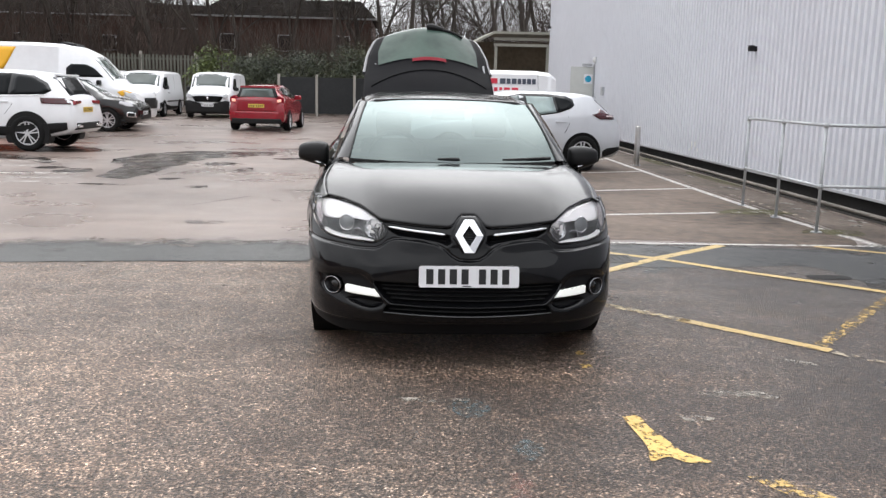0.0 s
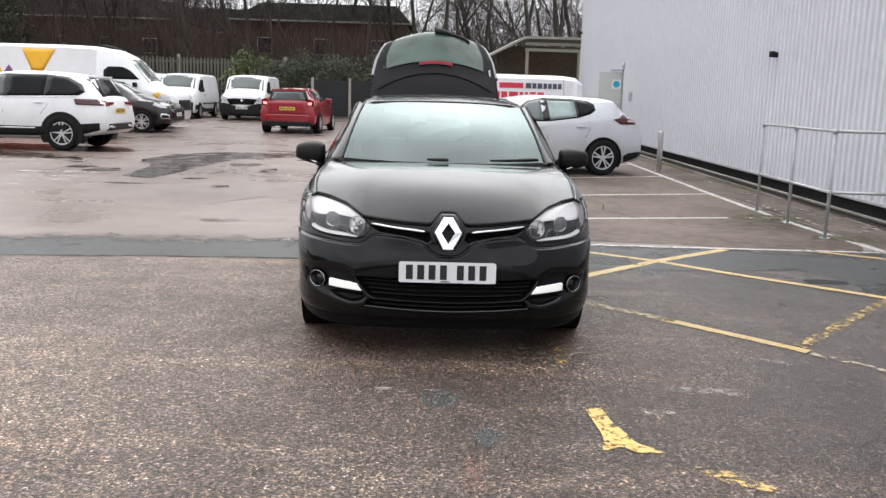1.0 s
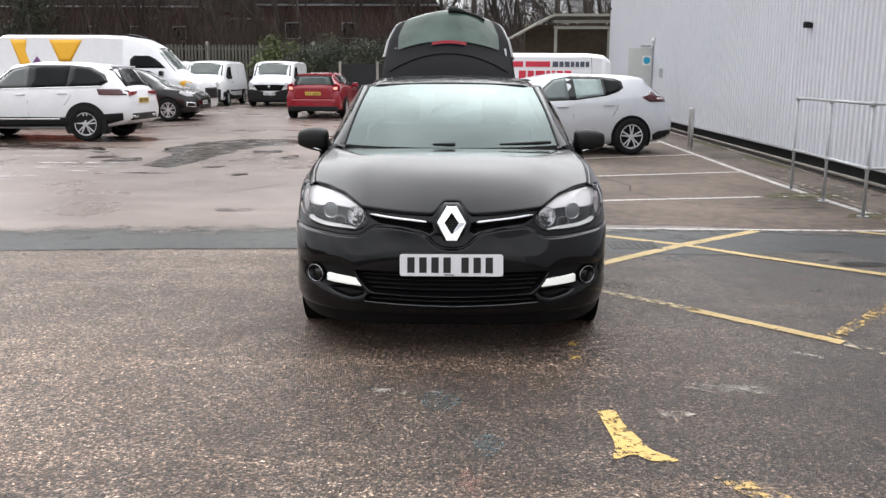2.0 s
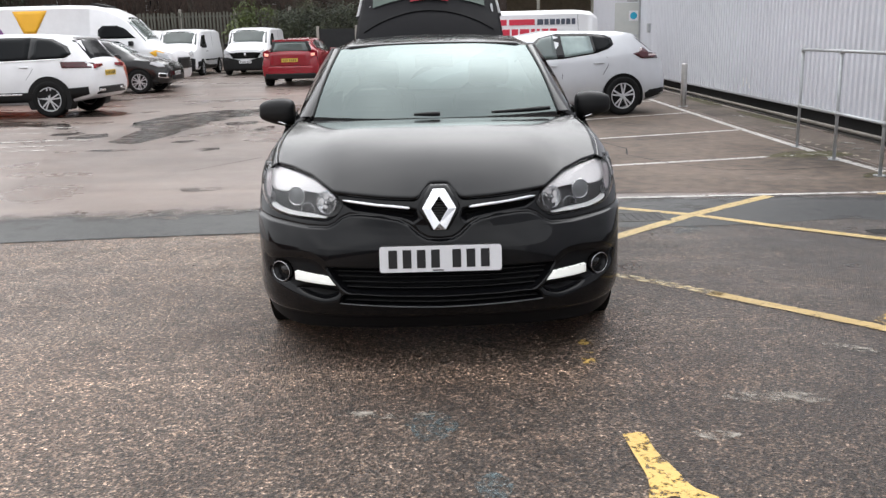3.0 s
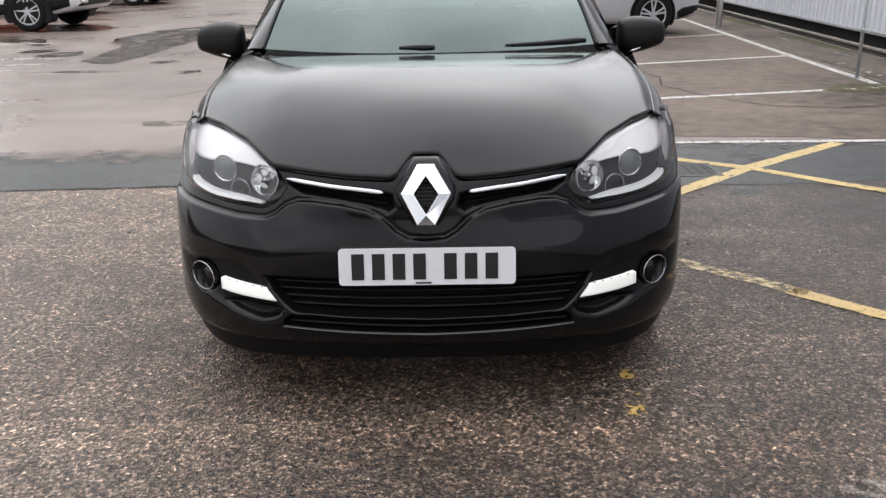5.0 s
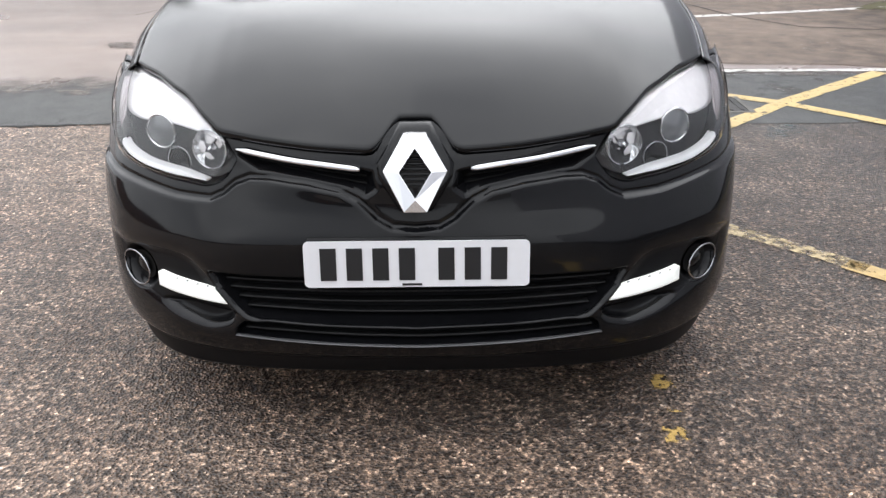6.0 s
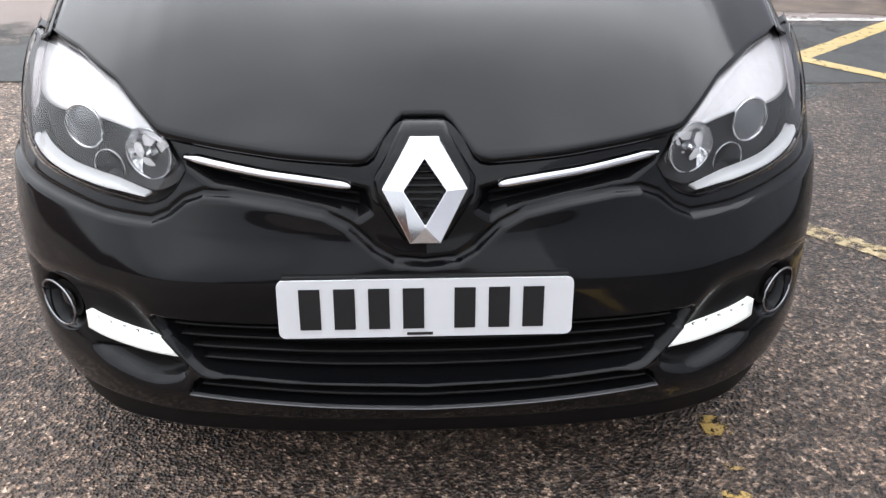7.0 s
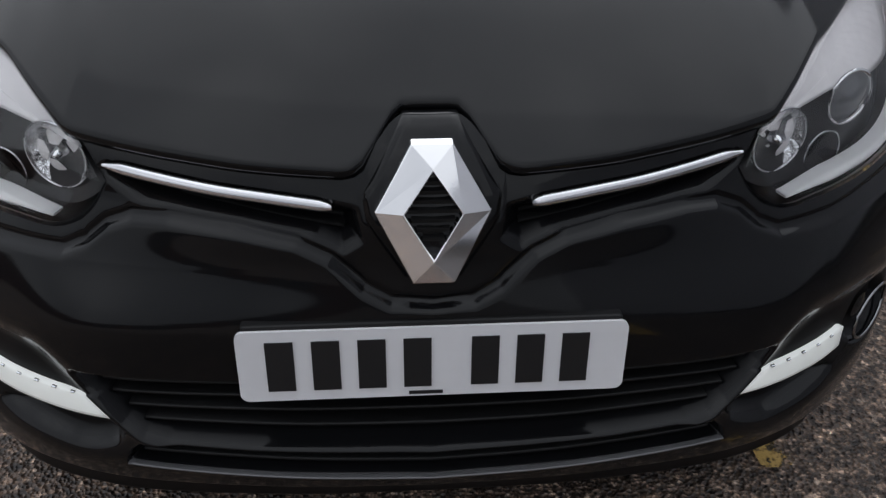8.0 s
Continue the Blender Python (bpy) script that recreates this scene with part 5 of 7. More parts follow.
def gate_point(u, v, lift=0.0):
    a = 2 * u - 1
    c = GATE_LINE[0] if v <= 0 else GATE_LINE[-1] if v >= 1 else lerp(GATE_LINE[int(v * 60)], GATE_LINE[int(v * 60) + 1], v * 60 - int(v * 60))
    w = float(np.interp(v, [0, 0.3, 0.5, 0.7, 0.85, 0.95, 1.0], [0.60, 0.585, 0.55, 0.475, 0.385, 0.27, 0.14]))
    x = a * w
    y = c[0] + 0.16 * a * a + lift * -0.6
    z = c[1] - 0.09 * a * a * (1 - 0.3 * v) + lift * 0.8
    return Vector((x - 0.02, y, z))


def tailgate(car):
    panel = solid(part("tailgate", sheet("tailgate", lambda u, v: gate_point(u, v), 40, 60), GATEBLACK, car, "raised black tailgate"), 0.05, -1)
    def win(u, v):
        a = 2 * u - 1
        vv = lerp(0.40 - 0.03 * a * a, 0.91, v)
        k = float(np.interp(vv, [0.36, 0.5, 0.7, 0.85, 0.95], [0.80, 0.84, 0.84, 0.80, 0.7]))
        return gate_point(0.5 + a * 0.5 * k, vv, 0.008)
    part("rear_window", sheet("rear_window", win, 30, 20), GATEGLASS, panel, "pale rear window")
    part("brake_light", sheet("brake_light", lambda u, v: gate_point(lerp(0.37, 0.64, u), lerp(0.372 - 0.012 * (2 * u - 1) ** 2, 0.402 - 0.012 * (2 * u - 1) ** 2, v), 0.012), 12, 2), BRIGHTRED, panel, "red high-level brake light")
    part("spoiler_edge", mesh("spoiler_edge", *tube([gate_point(u, 0.27 - 0.17 * (2 * u - 1) ** 2, 0.004) for u in np.linspace(0.06, 0.94, 40)], 0.004)), DARK, panel)
    soft(part("wiper_motor", mesh("wiper_motor", *tube([gate_point(u, v, 0.02) for u, v in ((0.50, 0.845), (0.56, 0.83), (0.62, 0.805), (0.68, 0.775))], [0.035, 0.04, 0.03, 0.02])), PLASTIC, panel))
    part("wiper_blade", mesh("wiper_blade", *tube([gate_point(u, v, 0.02) for u, v in ((0.60, 0.815), (0.72, 0.755), (0.80, 0.70), (0.84, 0.65))], 0.012)), PLASTIC, panel)
    for s in (-1, 1):
        part("gate_rim", mesh("gate_rim", *tube([gate_point(0.5 + 0.5 * s, v, 0.0) + Vector((s * 0.01, 0.06, -0.02)) for v in np.linspace(0.35, 0.97, 14)], 0.022)), mat("grey_gate_rim", (0.12, 0.12, 0.125), 0.3, 0.2, coat=0.6), panel)
        part("gas_strut", mesh("gas_strut", *tube([(s * 0.52, 3.6, 1.2), (s * 0.5, 3.95, 1.65)], 0.01)), STEEL, panel)


def cabin(car):
    part("dashboard", sheet("dashboard", lambda u, v: Vector((lerp(-0.66, 0.66, u), lerp(1.05, 1.55, v) + 0.06 * (2 * u - 1) ** 2, 0.965 + 0.03 * math.sin(math.pi * v) - 0.25 * max(0, v - 0.85) / 0.15)), 30, 16), DASH, car)
    wheel_ring = ring_at((-0.36, 1.66, 0.97), (0, -0.85, 0.45), 0.185, 0.016)
    sw = part("steering_wheel", mesh("steering_wheel", *wheel_ring, True), CLOTH, car, "dark steering wheel")
    part("wheel_boss", box(-0.42, -0.30, 1.63, 1.67, 0.93, 1.0, 0.02), CLOTH, sw)
    for x in (-0.36, 0.36):
        seat = part("seat_back", box(x - 0.24, x + 0.24, 2.15, 2.3, 0.45, 1.05, 0.06), CLOTH, car)
        part("head_rest", box(x - 0.13, x + 0.13, 2.2, 2.3, 1.08, 1.26, 0.04), CLOTH, seat)
    part("rear_seat", box(-0.62, 0.62, 3.0, 3.15, 0.45, 1.02, 0.06), CLOTH, car)
    part("cabin_floor", box(-0.8, 0.8, 1.0, 3.9, 0.27, 0.45), DARK, car)
    part("headliner", sheet("headliner", lambda u, v: roof_point(u, v) * 1.0 + Vector((0, 0, -0.035)), 16, 12, True), LINER, car)


black_car()


# ---- other vehicles ----
class Body:
    """A car body lofted through stations of (y, low, belt, top, half widths at sill, belt and roof)."""

    def __init__(self, stations, n=60, crown=0.03):
        self.st = [np.array(s, float) for s in stations]
        self.ys = np.array([s[0] for s in stations])
        self.tab = np.array(self.st)
        self.crown = crown
        self.n = n

    def at(self, y):
        return [np.interp(y, self.ys, self.tab[:, k]) for k in range(1, 7)]

    def section(self, y):
        lo, be, to, wl, wb, wt = self.at(y)
        k = min(1.0, max(0.15, (to - be) / 0.3))
        c = self.crown
        return [(0, to), (0.5 * wt, to - 0.25 * c), (0.82 * wt, to - c * 0.9), (0.95 * wt, to - 0.045 * k - c), (wt, to - 0.085 * k - c * 0.8), (wb, be), (wb + 0.025, be - 0.07), (max(wl, wb) + 0.03, lerp(be, lo, 0.45)), (wl + 0.02, lo + 0.12), (wl, lo + 0.04), (wl - 0.06, lo)]

    def top(self, x, y):
        s = self.section(y)[:6]
        return float(np.interp(abs(x), [p[0] for p in s], [p[1] for p in s]))

    def side(self, y, z):
        s = self.section(y)[3:][::-1]
        return float(np.interp(z, [p[1] for p in s], [p[0] for p in s]))

    def shell(self, name):
        ys = sorted({*self.ys, *np.linspace(self.ys[0], self.ys[-1], self.n)})
        rows = []
        for y in ys:
            h = self.section(y)
            rows.append([(x, y, z) for x, z in h[::-1]] + [(-x, y, z) for x, z in h[1:]])
        w = len(rows[0])
        vs = [v for r in rows for v in r]
        fs = [(j * w + i, (j + 1) * w + i, (j + 1) * w + i + 1, j * w + i + 1) for j in range(len(rows) - 1) for i in range(w - 1)]
        fs += [tuple(range(w)), tuple(range((len(rows) - 1) * w, len(rows) * w))[::-1]]
        fs += [(j * w, j * w + w - 1, (j + 1) * w + w - 1, (j + 1) * w) for j in range(len(rows) - 1)]
        me = mesh(name, vs, fs, True)
        bm = bmesh.new()
        bm.from_mesh(me)
        bmesh.ops.recalc_face_normals(bm, faces=bm.faces[:])
        for e in bm.edges:
            if len(e.link_faces) == 2 and e.calc_face_angle(0) > radians(48):
                e.smooth = False
        bm.to_mesh(me)
        bm.free()
        return me


def slab(fn, outline, t=0.012):
    """A thin plate through the outline's points, set out by fn(p, out)."""
    n = len(outline)
    c = (sum(p[0] for p in outline) / n, sum(p[1] for p in outline) / n)
    vs = [fn(p, -0.01) for p in outline] + [fn(p, t) for p in outline]
    for r in (0.66, 0.33):
        vs += [fn((lerp(c[0], p[0], r), lerp(c[1], p[1], r)), t) for p in outline]
    vs.append(fn(c, t))
    fs = [(q * n + k, q * n + (k + 1) % n, (q + 1) * n + (k + 1) % n, (q + 1) * n + k) for q in range(3) for k in range(n)]
    fs += [(3 * n + k, 3 * n + (k + 1) % n, 4 * n) for k in range(n)]
    return vs, fs


class Car:
    """A parked vehicle under one empty; y runs from nose to tail."""

    def __init__(self, name, m, label, body, paint, category="car", group=""):
        self.root = thing(name, m, label, category, group)
        self.b = body
        part("body", body.shell("body"), paint, self.root)

    def flank(self, name, poly, material, out=0.006, sides=(-1, 1), label="", smooth=True):
        for s in sides:
            pts = fill(poly)
            part(name, mesh(name, *slab(lambda p, o: Vector((s * (self.b.side(p[0], p[1]) + o), p[0], p[1])), pts, out), smooth), material, self.root, label)

    def lid(self, name, poly, material, out=0.008, label=""):
        """On the upper skin; poly of (x, y)."""
        pts = fill(poly, 6)
        return part(name, mesh(name, *slab(lambda p, o: Vector((p[0], p[1], self.b.top(p[0], p[1]) + o)), pts, out), True), material, self.root, label)

    def end(self, name, poly, material, y, out=0.01, both=False, label="", bow=0.0):
        """On the nose or tail; poly of (x, z); out away from the body."""
        for s in (1, -1) if both else (1,):
            pts = fill([(s * x, z) for x, z in poly])
            d = -1 if y < 1.5 else 1
            part(name, mesh(name, *slab(lambda p, o: Vector((p[0], y + d * o - d * bow * (p[0] ** 2), p[1])), pts, out), True), material, self.root, label)

    def wheels(self, front, rear, track, r, width=0.21, spokes=5, arch=None, rim=None, liner=None):
        for y in (front, rear):
            for s in (-1, 1):
                x = self.b.side(y, 0.55)
                R = r * (arch or 1.16)
                pts = [(y + R * math.cos(a), r + R * math.sin(a)) for a in np.linspace(-0.5, math.pi + 0.5, 26)]
                c = (y, r)
                vs = [(s * (x + 0.018), p[0], max(p[1], 0.16)) for p in pts] + [(s * (x - 0.25), p[0], max(p[1], 0.16)) for p in pts]
                n = len(pts)
                fs = [(k, k + 1, n + k + 1, n + k) for k in range(n - 1)] + [tuple(range(n))]
                part("wheel_arch", mesh("wheel_arch", vs, fs), liner or DARK, self.root)
                wheel(self.root, s * (x + 0.045 - width / 2), y, r, width, s, spokes, rim_mat=rim)

    def bars_plate(self, y, z, material, width=0.5):
        d = -1 if y < 1.5 else 1
        p = part("number_plate", box(-width / 2, width / 2, min(y, y + d * 0.012), max(y, y + d * 0.012), z - 0.055, z + 0.055, 0.003), material, self.root, "number plate with plain black bars")
        for k in range(7):
            x = -0.2 + k * 0.06 + (0.025 if k > 3 else 0)
            yy = y + d * 0.0125
            part("bar", box(x, x + 0.03, min(yy, yy + d * 0.002), max(yy, yy + d * 0.002), z - 0.035, z + 0.035), INK, p)

    def mirrors(self, y, z, material):
        x = self.b.side(y, z)
        for s in (-1, 1):
            a, c = sorted((s * (x - 0.02), s * (x + 0.2)))
            soft(part("door_mirror", box(a, c, y - 0.06, y + 0.05, z - 0.02, z + 0.13, 0.03), material, self.root))

    def seam(self, pts, out=0.004, r=0.004):
        for s in (-1, 1):
            part("door_gap", mesh("door_gap", *tube([(s * (self.b.side(y, z) + out - 0.003), y, z) for y, z in pts], r, 6)), DARK, self.root)

    def handle(self, y, z, material):
        for s in (-1, 1):
            x = self.b.side(y, z)
            a, c = sorted((s * (x - 0.005), s * (x + 0.03)))
            part("door_handle", box(a, c, y - 0.1, y + 0.1, z - 0.014, z + 0.014, 0.008), material, self.root)


HATCH = [(0, 0.3, 0.55, 0.62, 0.62, 0.60, 0.5), (0.08, 0.22, 0.66, 0.72, 0.74, 0.70, 0.6), (0.35, 0.2, 0.78, 0.85, 0.84, 0.80, 0.68), (0.75, 0.2, 0.86, 0.93, 0.86, 0.84, 0.70), (1.1, 0.2, 0.9, 1.0, 0.86, 0.85, 0.68), (1.75, 0.2, 0.93, 1.37, 0.86, 0.845, 0.60), (2.3, 0.2, 0.96, 1.46, 0.86, 0.845, 0.60), (3.0, 0.2, 1.0, 1.45, 0.86, 0.845, 0.59), (3.6, 0.2, 1.06, 1.43, 0.86, 0.83, 0.57), (3.84, 0.22, 1.08, 1.40, 0.85, 0.80, 0.56), (4.02, 0.24, 1.06, 1.24, 0.84, 0.78, 0.58), (4.18, 0.26, 1.0, 1.07, 0.83, 0.75, 0.62), (4.28, 0.3, 0.92, 0.97, 0.80, 0.72, 0.62), (4.31, 0.34, 0.8, 0.84, 0.76, 0.7, 0.6)]


def silver_hatch():
    c = Car("hatchback_car", place(-0.64, 11.85, -74), "silver-white five-door hatchback parked beside the metal wall", Body(HATCH), SILVERP)
    c.flank("window_surround", [(1.5, 0.96), (2.03, 1.34), (2.35, 1.405), (2.9, 1.40), (3.25, 1.365), (3.37, 1.31), (3.37, 1.2), (3.25, 1.13), (3.0, 1.06), (2.4, 0.985)], GLOSS, 0.004, label="black window surround")
    c.flank("side_window", [(1.6, 0.98), (2.06, 1.325), (2.28, 1.375), (2.28, 0.995)], SEEN, 0.009, label="dark side window")
    # this pane's pale reflections are put into its base colour
    c.flank("side_window", [(2.42, 1.01), (2.42, 1.375), (2.96, 1.365), (2.96, 1.075)], mat("pale_reflection_glass", (0.22, 0.28, 0.27), 0.05, 0, 0.4, 4, coat=1.0), 0.009, label="side window with pale reflections in its colour")
    c.flank("side_window", [(3.01, 1.085), (3.01, 1.36), (3.22, 1.34), (3.34, 1.29), (3.34, 1.21), (3.24, 1.145)], TINT, 0.009, label="dark side window")
    c.lid("windscreen", [(-0.56, 1.16), (0.56, 1.16), (0.52, 1.7), (-0.52, 1.7)], TINT)
    c.lid("rear_window", [(-0.54, 3.86), (0.54, 3.86), (0.6, 4.15), (-0.6, 4.15)], TINT, label="dark rear window")
    c.flank("tail_light", [(3.68, 1.04), (3.80, 1.07), (3.88, 1.15), (3.96, 1.13), (3.99, 1.06), (4.24, 1.04), (4.27, 0.955), (3.84, 0.955)], DARKRED, 0.014, label="dark red tail light")
    c.flank("lamp_flash", [(3.99, 1.03), (4.2, 1.02), (4.2, 1.0), (3.98, 1.0)], mat("pale_lamp_lens", (0.6, 0.5, 0.5), 0.2), 0.018)
    c.flank("bumper_valance", [(3.93, 0.25), (3.9, 0.36), (4.0, 0.42), (4.26, 0.45), (4.3, 0.36)], PLASTIC, 0.012)
    c.wheels(0.87, 3.47, 0.77, 0.33, spokes=5)
    c.seam([(2.36, 0.3), (2.35, 0.7), (2.36, 0.98)])
    c.seam([(3.18, 1.0), (3.2, 0.85), (3.1, 0.7)])
    c.handle(3.02, 0.90, SILVERP)
    c.handle(2.15, 0.87, SILVERP)
    c.mirrors(1.62, 0.97, SILVERP)
    c.end("spoiler_lip", [(-0.5, 1.33), (0.5, 1.33), (0.5, 1.36), (-0.5, 1.36)], SILVERP, 3.86, 0.06)
    c.bars_plate(4.31, 0.6, PLATEY)


SUV = [(0, 0.35, 0.7, 0.76, 0.68, 0.66, 0.55), (0.1, 0.28, 0.85, 0.92, 0.8, 0.75, 0.65), (0.4, 0.25, 0.95, 1.02, 0.88, 0.82, 0.72), (1.1, 0.25, 1.02, 1.12, 0.9, 0.87, 0.72), (1.4, 0.25, 1.04, 1.22, 0.9, 0.87, 0.66), (2.0, 0.25, 1.06, 1.60, 0.9, 0.87, 0.62), (2.6, 0.25, 1.08, 1.67, 0.9, 0.87, 0.62), (3.4, 0.25, 1.12, 1.655, 0.9, 0.86, 0.61), (4.0, 0.28, 1.16, 1.60, 0.89, 0.83, 0.60), (4.22, 0.32, 1.17, 1.53, 0.88, 0.80, 0.60), (4.46, 0.36, 1.08, 1.18, 0.86, 0.78, 0.66), (4.56, 0.42, 1.0, 1.05, 0.84, 0.76, 0.66), (4.6, 0.48, 0.8, 0.85, 0.8, 0.72, 0.6)]


def white_suv():
    c = Car("suv_car", place(-11.77, 15.25, -92), "white sport utility car with black sill cladding, parked tail outwards", Body(SUV), WHITEP)
    c.flank("window_surround", [(1.5, 1.09), (2.0, 1.49), (2.4, 1.585), (3.3, 1.585), (3.75, 1.54), (4.06, 1.39), (4.16, 1.24), (4.02, 1.15), (2.5, 1.095)], GLOSS, 0.014)
    c.flank("side_window", [(1.62, 1.1), (2.05, 1.47), (2.4, 1.56), (2.45, 1.11)], SUVGLASS, 0.019)
    c.flank("side_window", [(2.52, 1.11), (2.48, 1.57), (3.3, 1.565), (3.3, 1.14)], TINT, 0.019)
    c.flank("side_window", [(3.35, 1.145), (3.35, 1.56), (3.7, 1.52), (3.98, 1.38), (4.12, 1.24), (4.0, 1.17)], TINT, 0.019, label="dark rear quarter window")
    c.flank("window_trim", [(1.6, 1.07), (4.05, 1.145), (4.05, 1.158), (1.6, 1.085)], CHROME, 0.021)
    c.lid("rear_window", [(-0.56, 4.12), (0.56, 4.12), (0.58, 4.47), (-0.58, 4.47)], TINT, 0.012, "dark rear window")
    c.lid("windscreen", [(-0.6, 1.45), (0.6, 1.45), (0.56, 1.95), (-0.56, 1.95)], TINT)
    c.flank("tail_light", [(4.0, 0.975), (3.96, 1.095), (4.42, 1.09), (4.56, 1.06), (4.56, 0.965)], DARKRED, 0.016, label="dark red wrap-round tail light")
    c.end("tail_light", [(0.34, 0.99), (0.34, 1.04), (0.68, 1.04), (0.7, 0.95)], REDLENS, 4.57, 0.03, True)
    c.flank("sill_cladding", [(0.5, 0.27), (0.5, 0.46), (1.2, 0.5), (3.4, 0.5), (4.2, 0.58), (4.5, 0.6), (4.5, 0.45), (4.0, 0.32)], PLASTIC, 0.03)
    c.flank("chrome_sill", [(1.35, 0.44), (3.15, 0.45), (3.15, 0.48), (1.35, 0.47)], CHROME, 0.04)
    c.end("bumper_skid", [(-0.7, 0.44), (0.7, 0.44), (0.68, 0.58), (-0.68, 0.58)], PLASTIC, 4.59, 0.03, bow=0.05)
    c.end("exhaust_trim", [(0.4, 0.49), (0.62, 0.49), (0.62, 0.54), (0.4, 0.54)], CHROME, 4.62, 0.02, True)
    c.wheels(0.95, 3.70, 0.8, 0.362, 0.23, 5, 1.26, liner=PLASTIC)
    c.seam([(2.47, 0.5), (2.45, 0.8), (2.48, 1.1)])
    c.seam([(3.33, 1.13), (3.4, 0.95), (3.25, 0.75)])
    c.handle(3.22, 1.0, WHITEP)
    c.handle(2.3, 0.97, WHITEP)
    c.mirrors(1.75, 1.06, WHITEP)
    c.bars_plate(4.6, 0.85, PLATEY)
    c.end("tail_spoiler", [(-0.55, 1.54), (0.55, 1.54), (0.55, 1.58), (-0.55, 1.58)], WHITEP, 4.15, 0.07)


def plain_hatch(m, paint, label):
    c = Car("hatchback_car", m, label, Body(HATCH), paint)
    c.flank("side_window", [(1.55, 0.97), (2.05, 1.33), (2.9, 1.37), (3.5, 1.27), (3.5, 1.09), (2.4, 0.99)], TINT)
    c.lid("rear_window", [(-0.5, 3.78), (0.5, 3.78), (0.52, 4.12), (-0.52, 4.12)], TINT)
    c.flank("tail_light", [(3.95, 0.80), (3.98, 0.97), (4.2, 0.97), (4.27, 0.8)], REDLENS, 0.014)
    c.wheels(0.87, 3.51, 0.77, 0.318)
    c.bars_plate(4.31, 0.6, PLATEY)


CROSS = [(0, 0.35, 0.66, 0.72, 0.62, 0.6, 0.5), (0.1, 0.28, 0.8, 0.87, 0.78, 0.72, 0.6), (0.4, 0.25, 0.9, 0.97, 0.86, 0.80, 0.68), (0.95, 0.25, 0.95, 1.06, 0.87, 0.85, 0.68), (1.2, 0.25, 0.97, 1.15, 0.87, 0.85, 0.64), (1.8, 0.25, 1.0, 1.5, 0.87, 0.85, 0.58), (2.4, 0.25, 1.03, 1.57, 0.87, 0.85, 0.58), (3.2, 0.25, 1.08, 1.54, 0.87, 0.83, 0.57), (3.7, 0.28, 1.1, 1.44, 0.86, 0.8, 0.56), (4.0, 0.35, 1.0, 1.08, 0.83, 0.75, 0.6), (4.12, 0.45, 0.85, 0.9, 0.78, 0.7, 0.58)]


def grey_crossover():
    c = Car("crossover_car", place(-8.25, 23.1, 91, rise(23)), "dark grey small crossover car parked nose outwards", Body(CROSS), DKGREY)
    c.flank("side_window", [(1.35, 1.02), (1.9, 1.42), (2.7, 1.48), (3.4, 1.38), (3.4, 1.1), (2.2, 1.04)], TINT)
    c.lid("windscreen", [(-0.58, 1.22), (0.58, 1.22), (0.52, 1.76), (-0.52, 1.76)], SEEN)
    c.flank("headlight", [(0.13, 0.74), (0.2, 0.84), (0.5, 0.9), (0.55, 0.83), (0.3, 0.74)], mat("pale_headlight", (0.5, 0.5, 0.52), 0.1, 0.3, coat=1.0), 0.016, label="pale headlight")
    c.end("grille", [(-0.45, 0.62), (0.45, 0.62), (0.42, 0.7), (-0.42, 0.7)], GLOSS, 0.0, 0.02)
    c.end("lower_grille", [(-0.5, 0.36), (0.5, 0.36), (0.46, 0.5), (-0.46, 0.5)], PLASTIC, 0.0, 0.02)
    c.flank("fog_trim", [(0.06, 0.42), (0.08, 0.56), (0.3, 0.58), (0.32, 0.44)], CHROME, 0.012)
    c.flank("fog_pocket", [(0.08, 0.445), (0.1, 0.545), (0.27, 0.56), (0.29, 0.46)], PLASTIC, 0.018)
    c.flank("sill_cladding", [(0.3, 0.26), (0.4, 0.38), (3.9, 0.4), (3.9, 0.3)], PLASTIC, 0.014)
    c.wheels(0.87, 3.47, 0.77, 0.335, spokes=6)
    c.mirrors(1.45, 1.0, GLOSS)
    c.bars_plate(0.0, 0.55, PLATEW)


FOCUS = [(0, 0.3, 0.55, 0.62, 0.62, 0.60, 0.5), (0.08, 0.22, 0.68, 0.74, 0.76, 0.70, 0.6), (0.4, 0.2, 0.8, 0.88, 0.86, 0.82, 0.7), (1.1, 0.2, 0.92, 1.02, 0.88, 0.86, 0.7), (1.8, 0.2, 0.95, 1.42, 0.88, 0.86, 0.6), (2.4, 0.2, 0.98, 1.48, 0.88, 0.86, 0.6), (3.2, 0.2, 1.02, 1.46, 0.88, 0.85, 0.6), (3.7, 0.22, 1.06, 1.40, 0.88, 0.83, 0.58), (3.86, 0.24, 1.06, 1.36, 0.87, 0.82, 0.58), (4.16, 0.28, 1.0, 1.08, 0.86, 0.80, 0.66), (4.3, 0.3, 0.92, 0.97, 0.85, 0.80, 0.70), (4.34, 0.33, 0.82, 0.86, 0.83, 0.80, 0.7)]


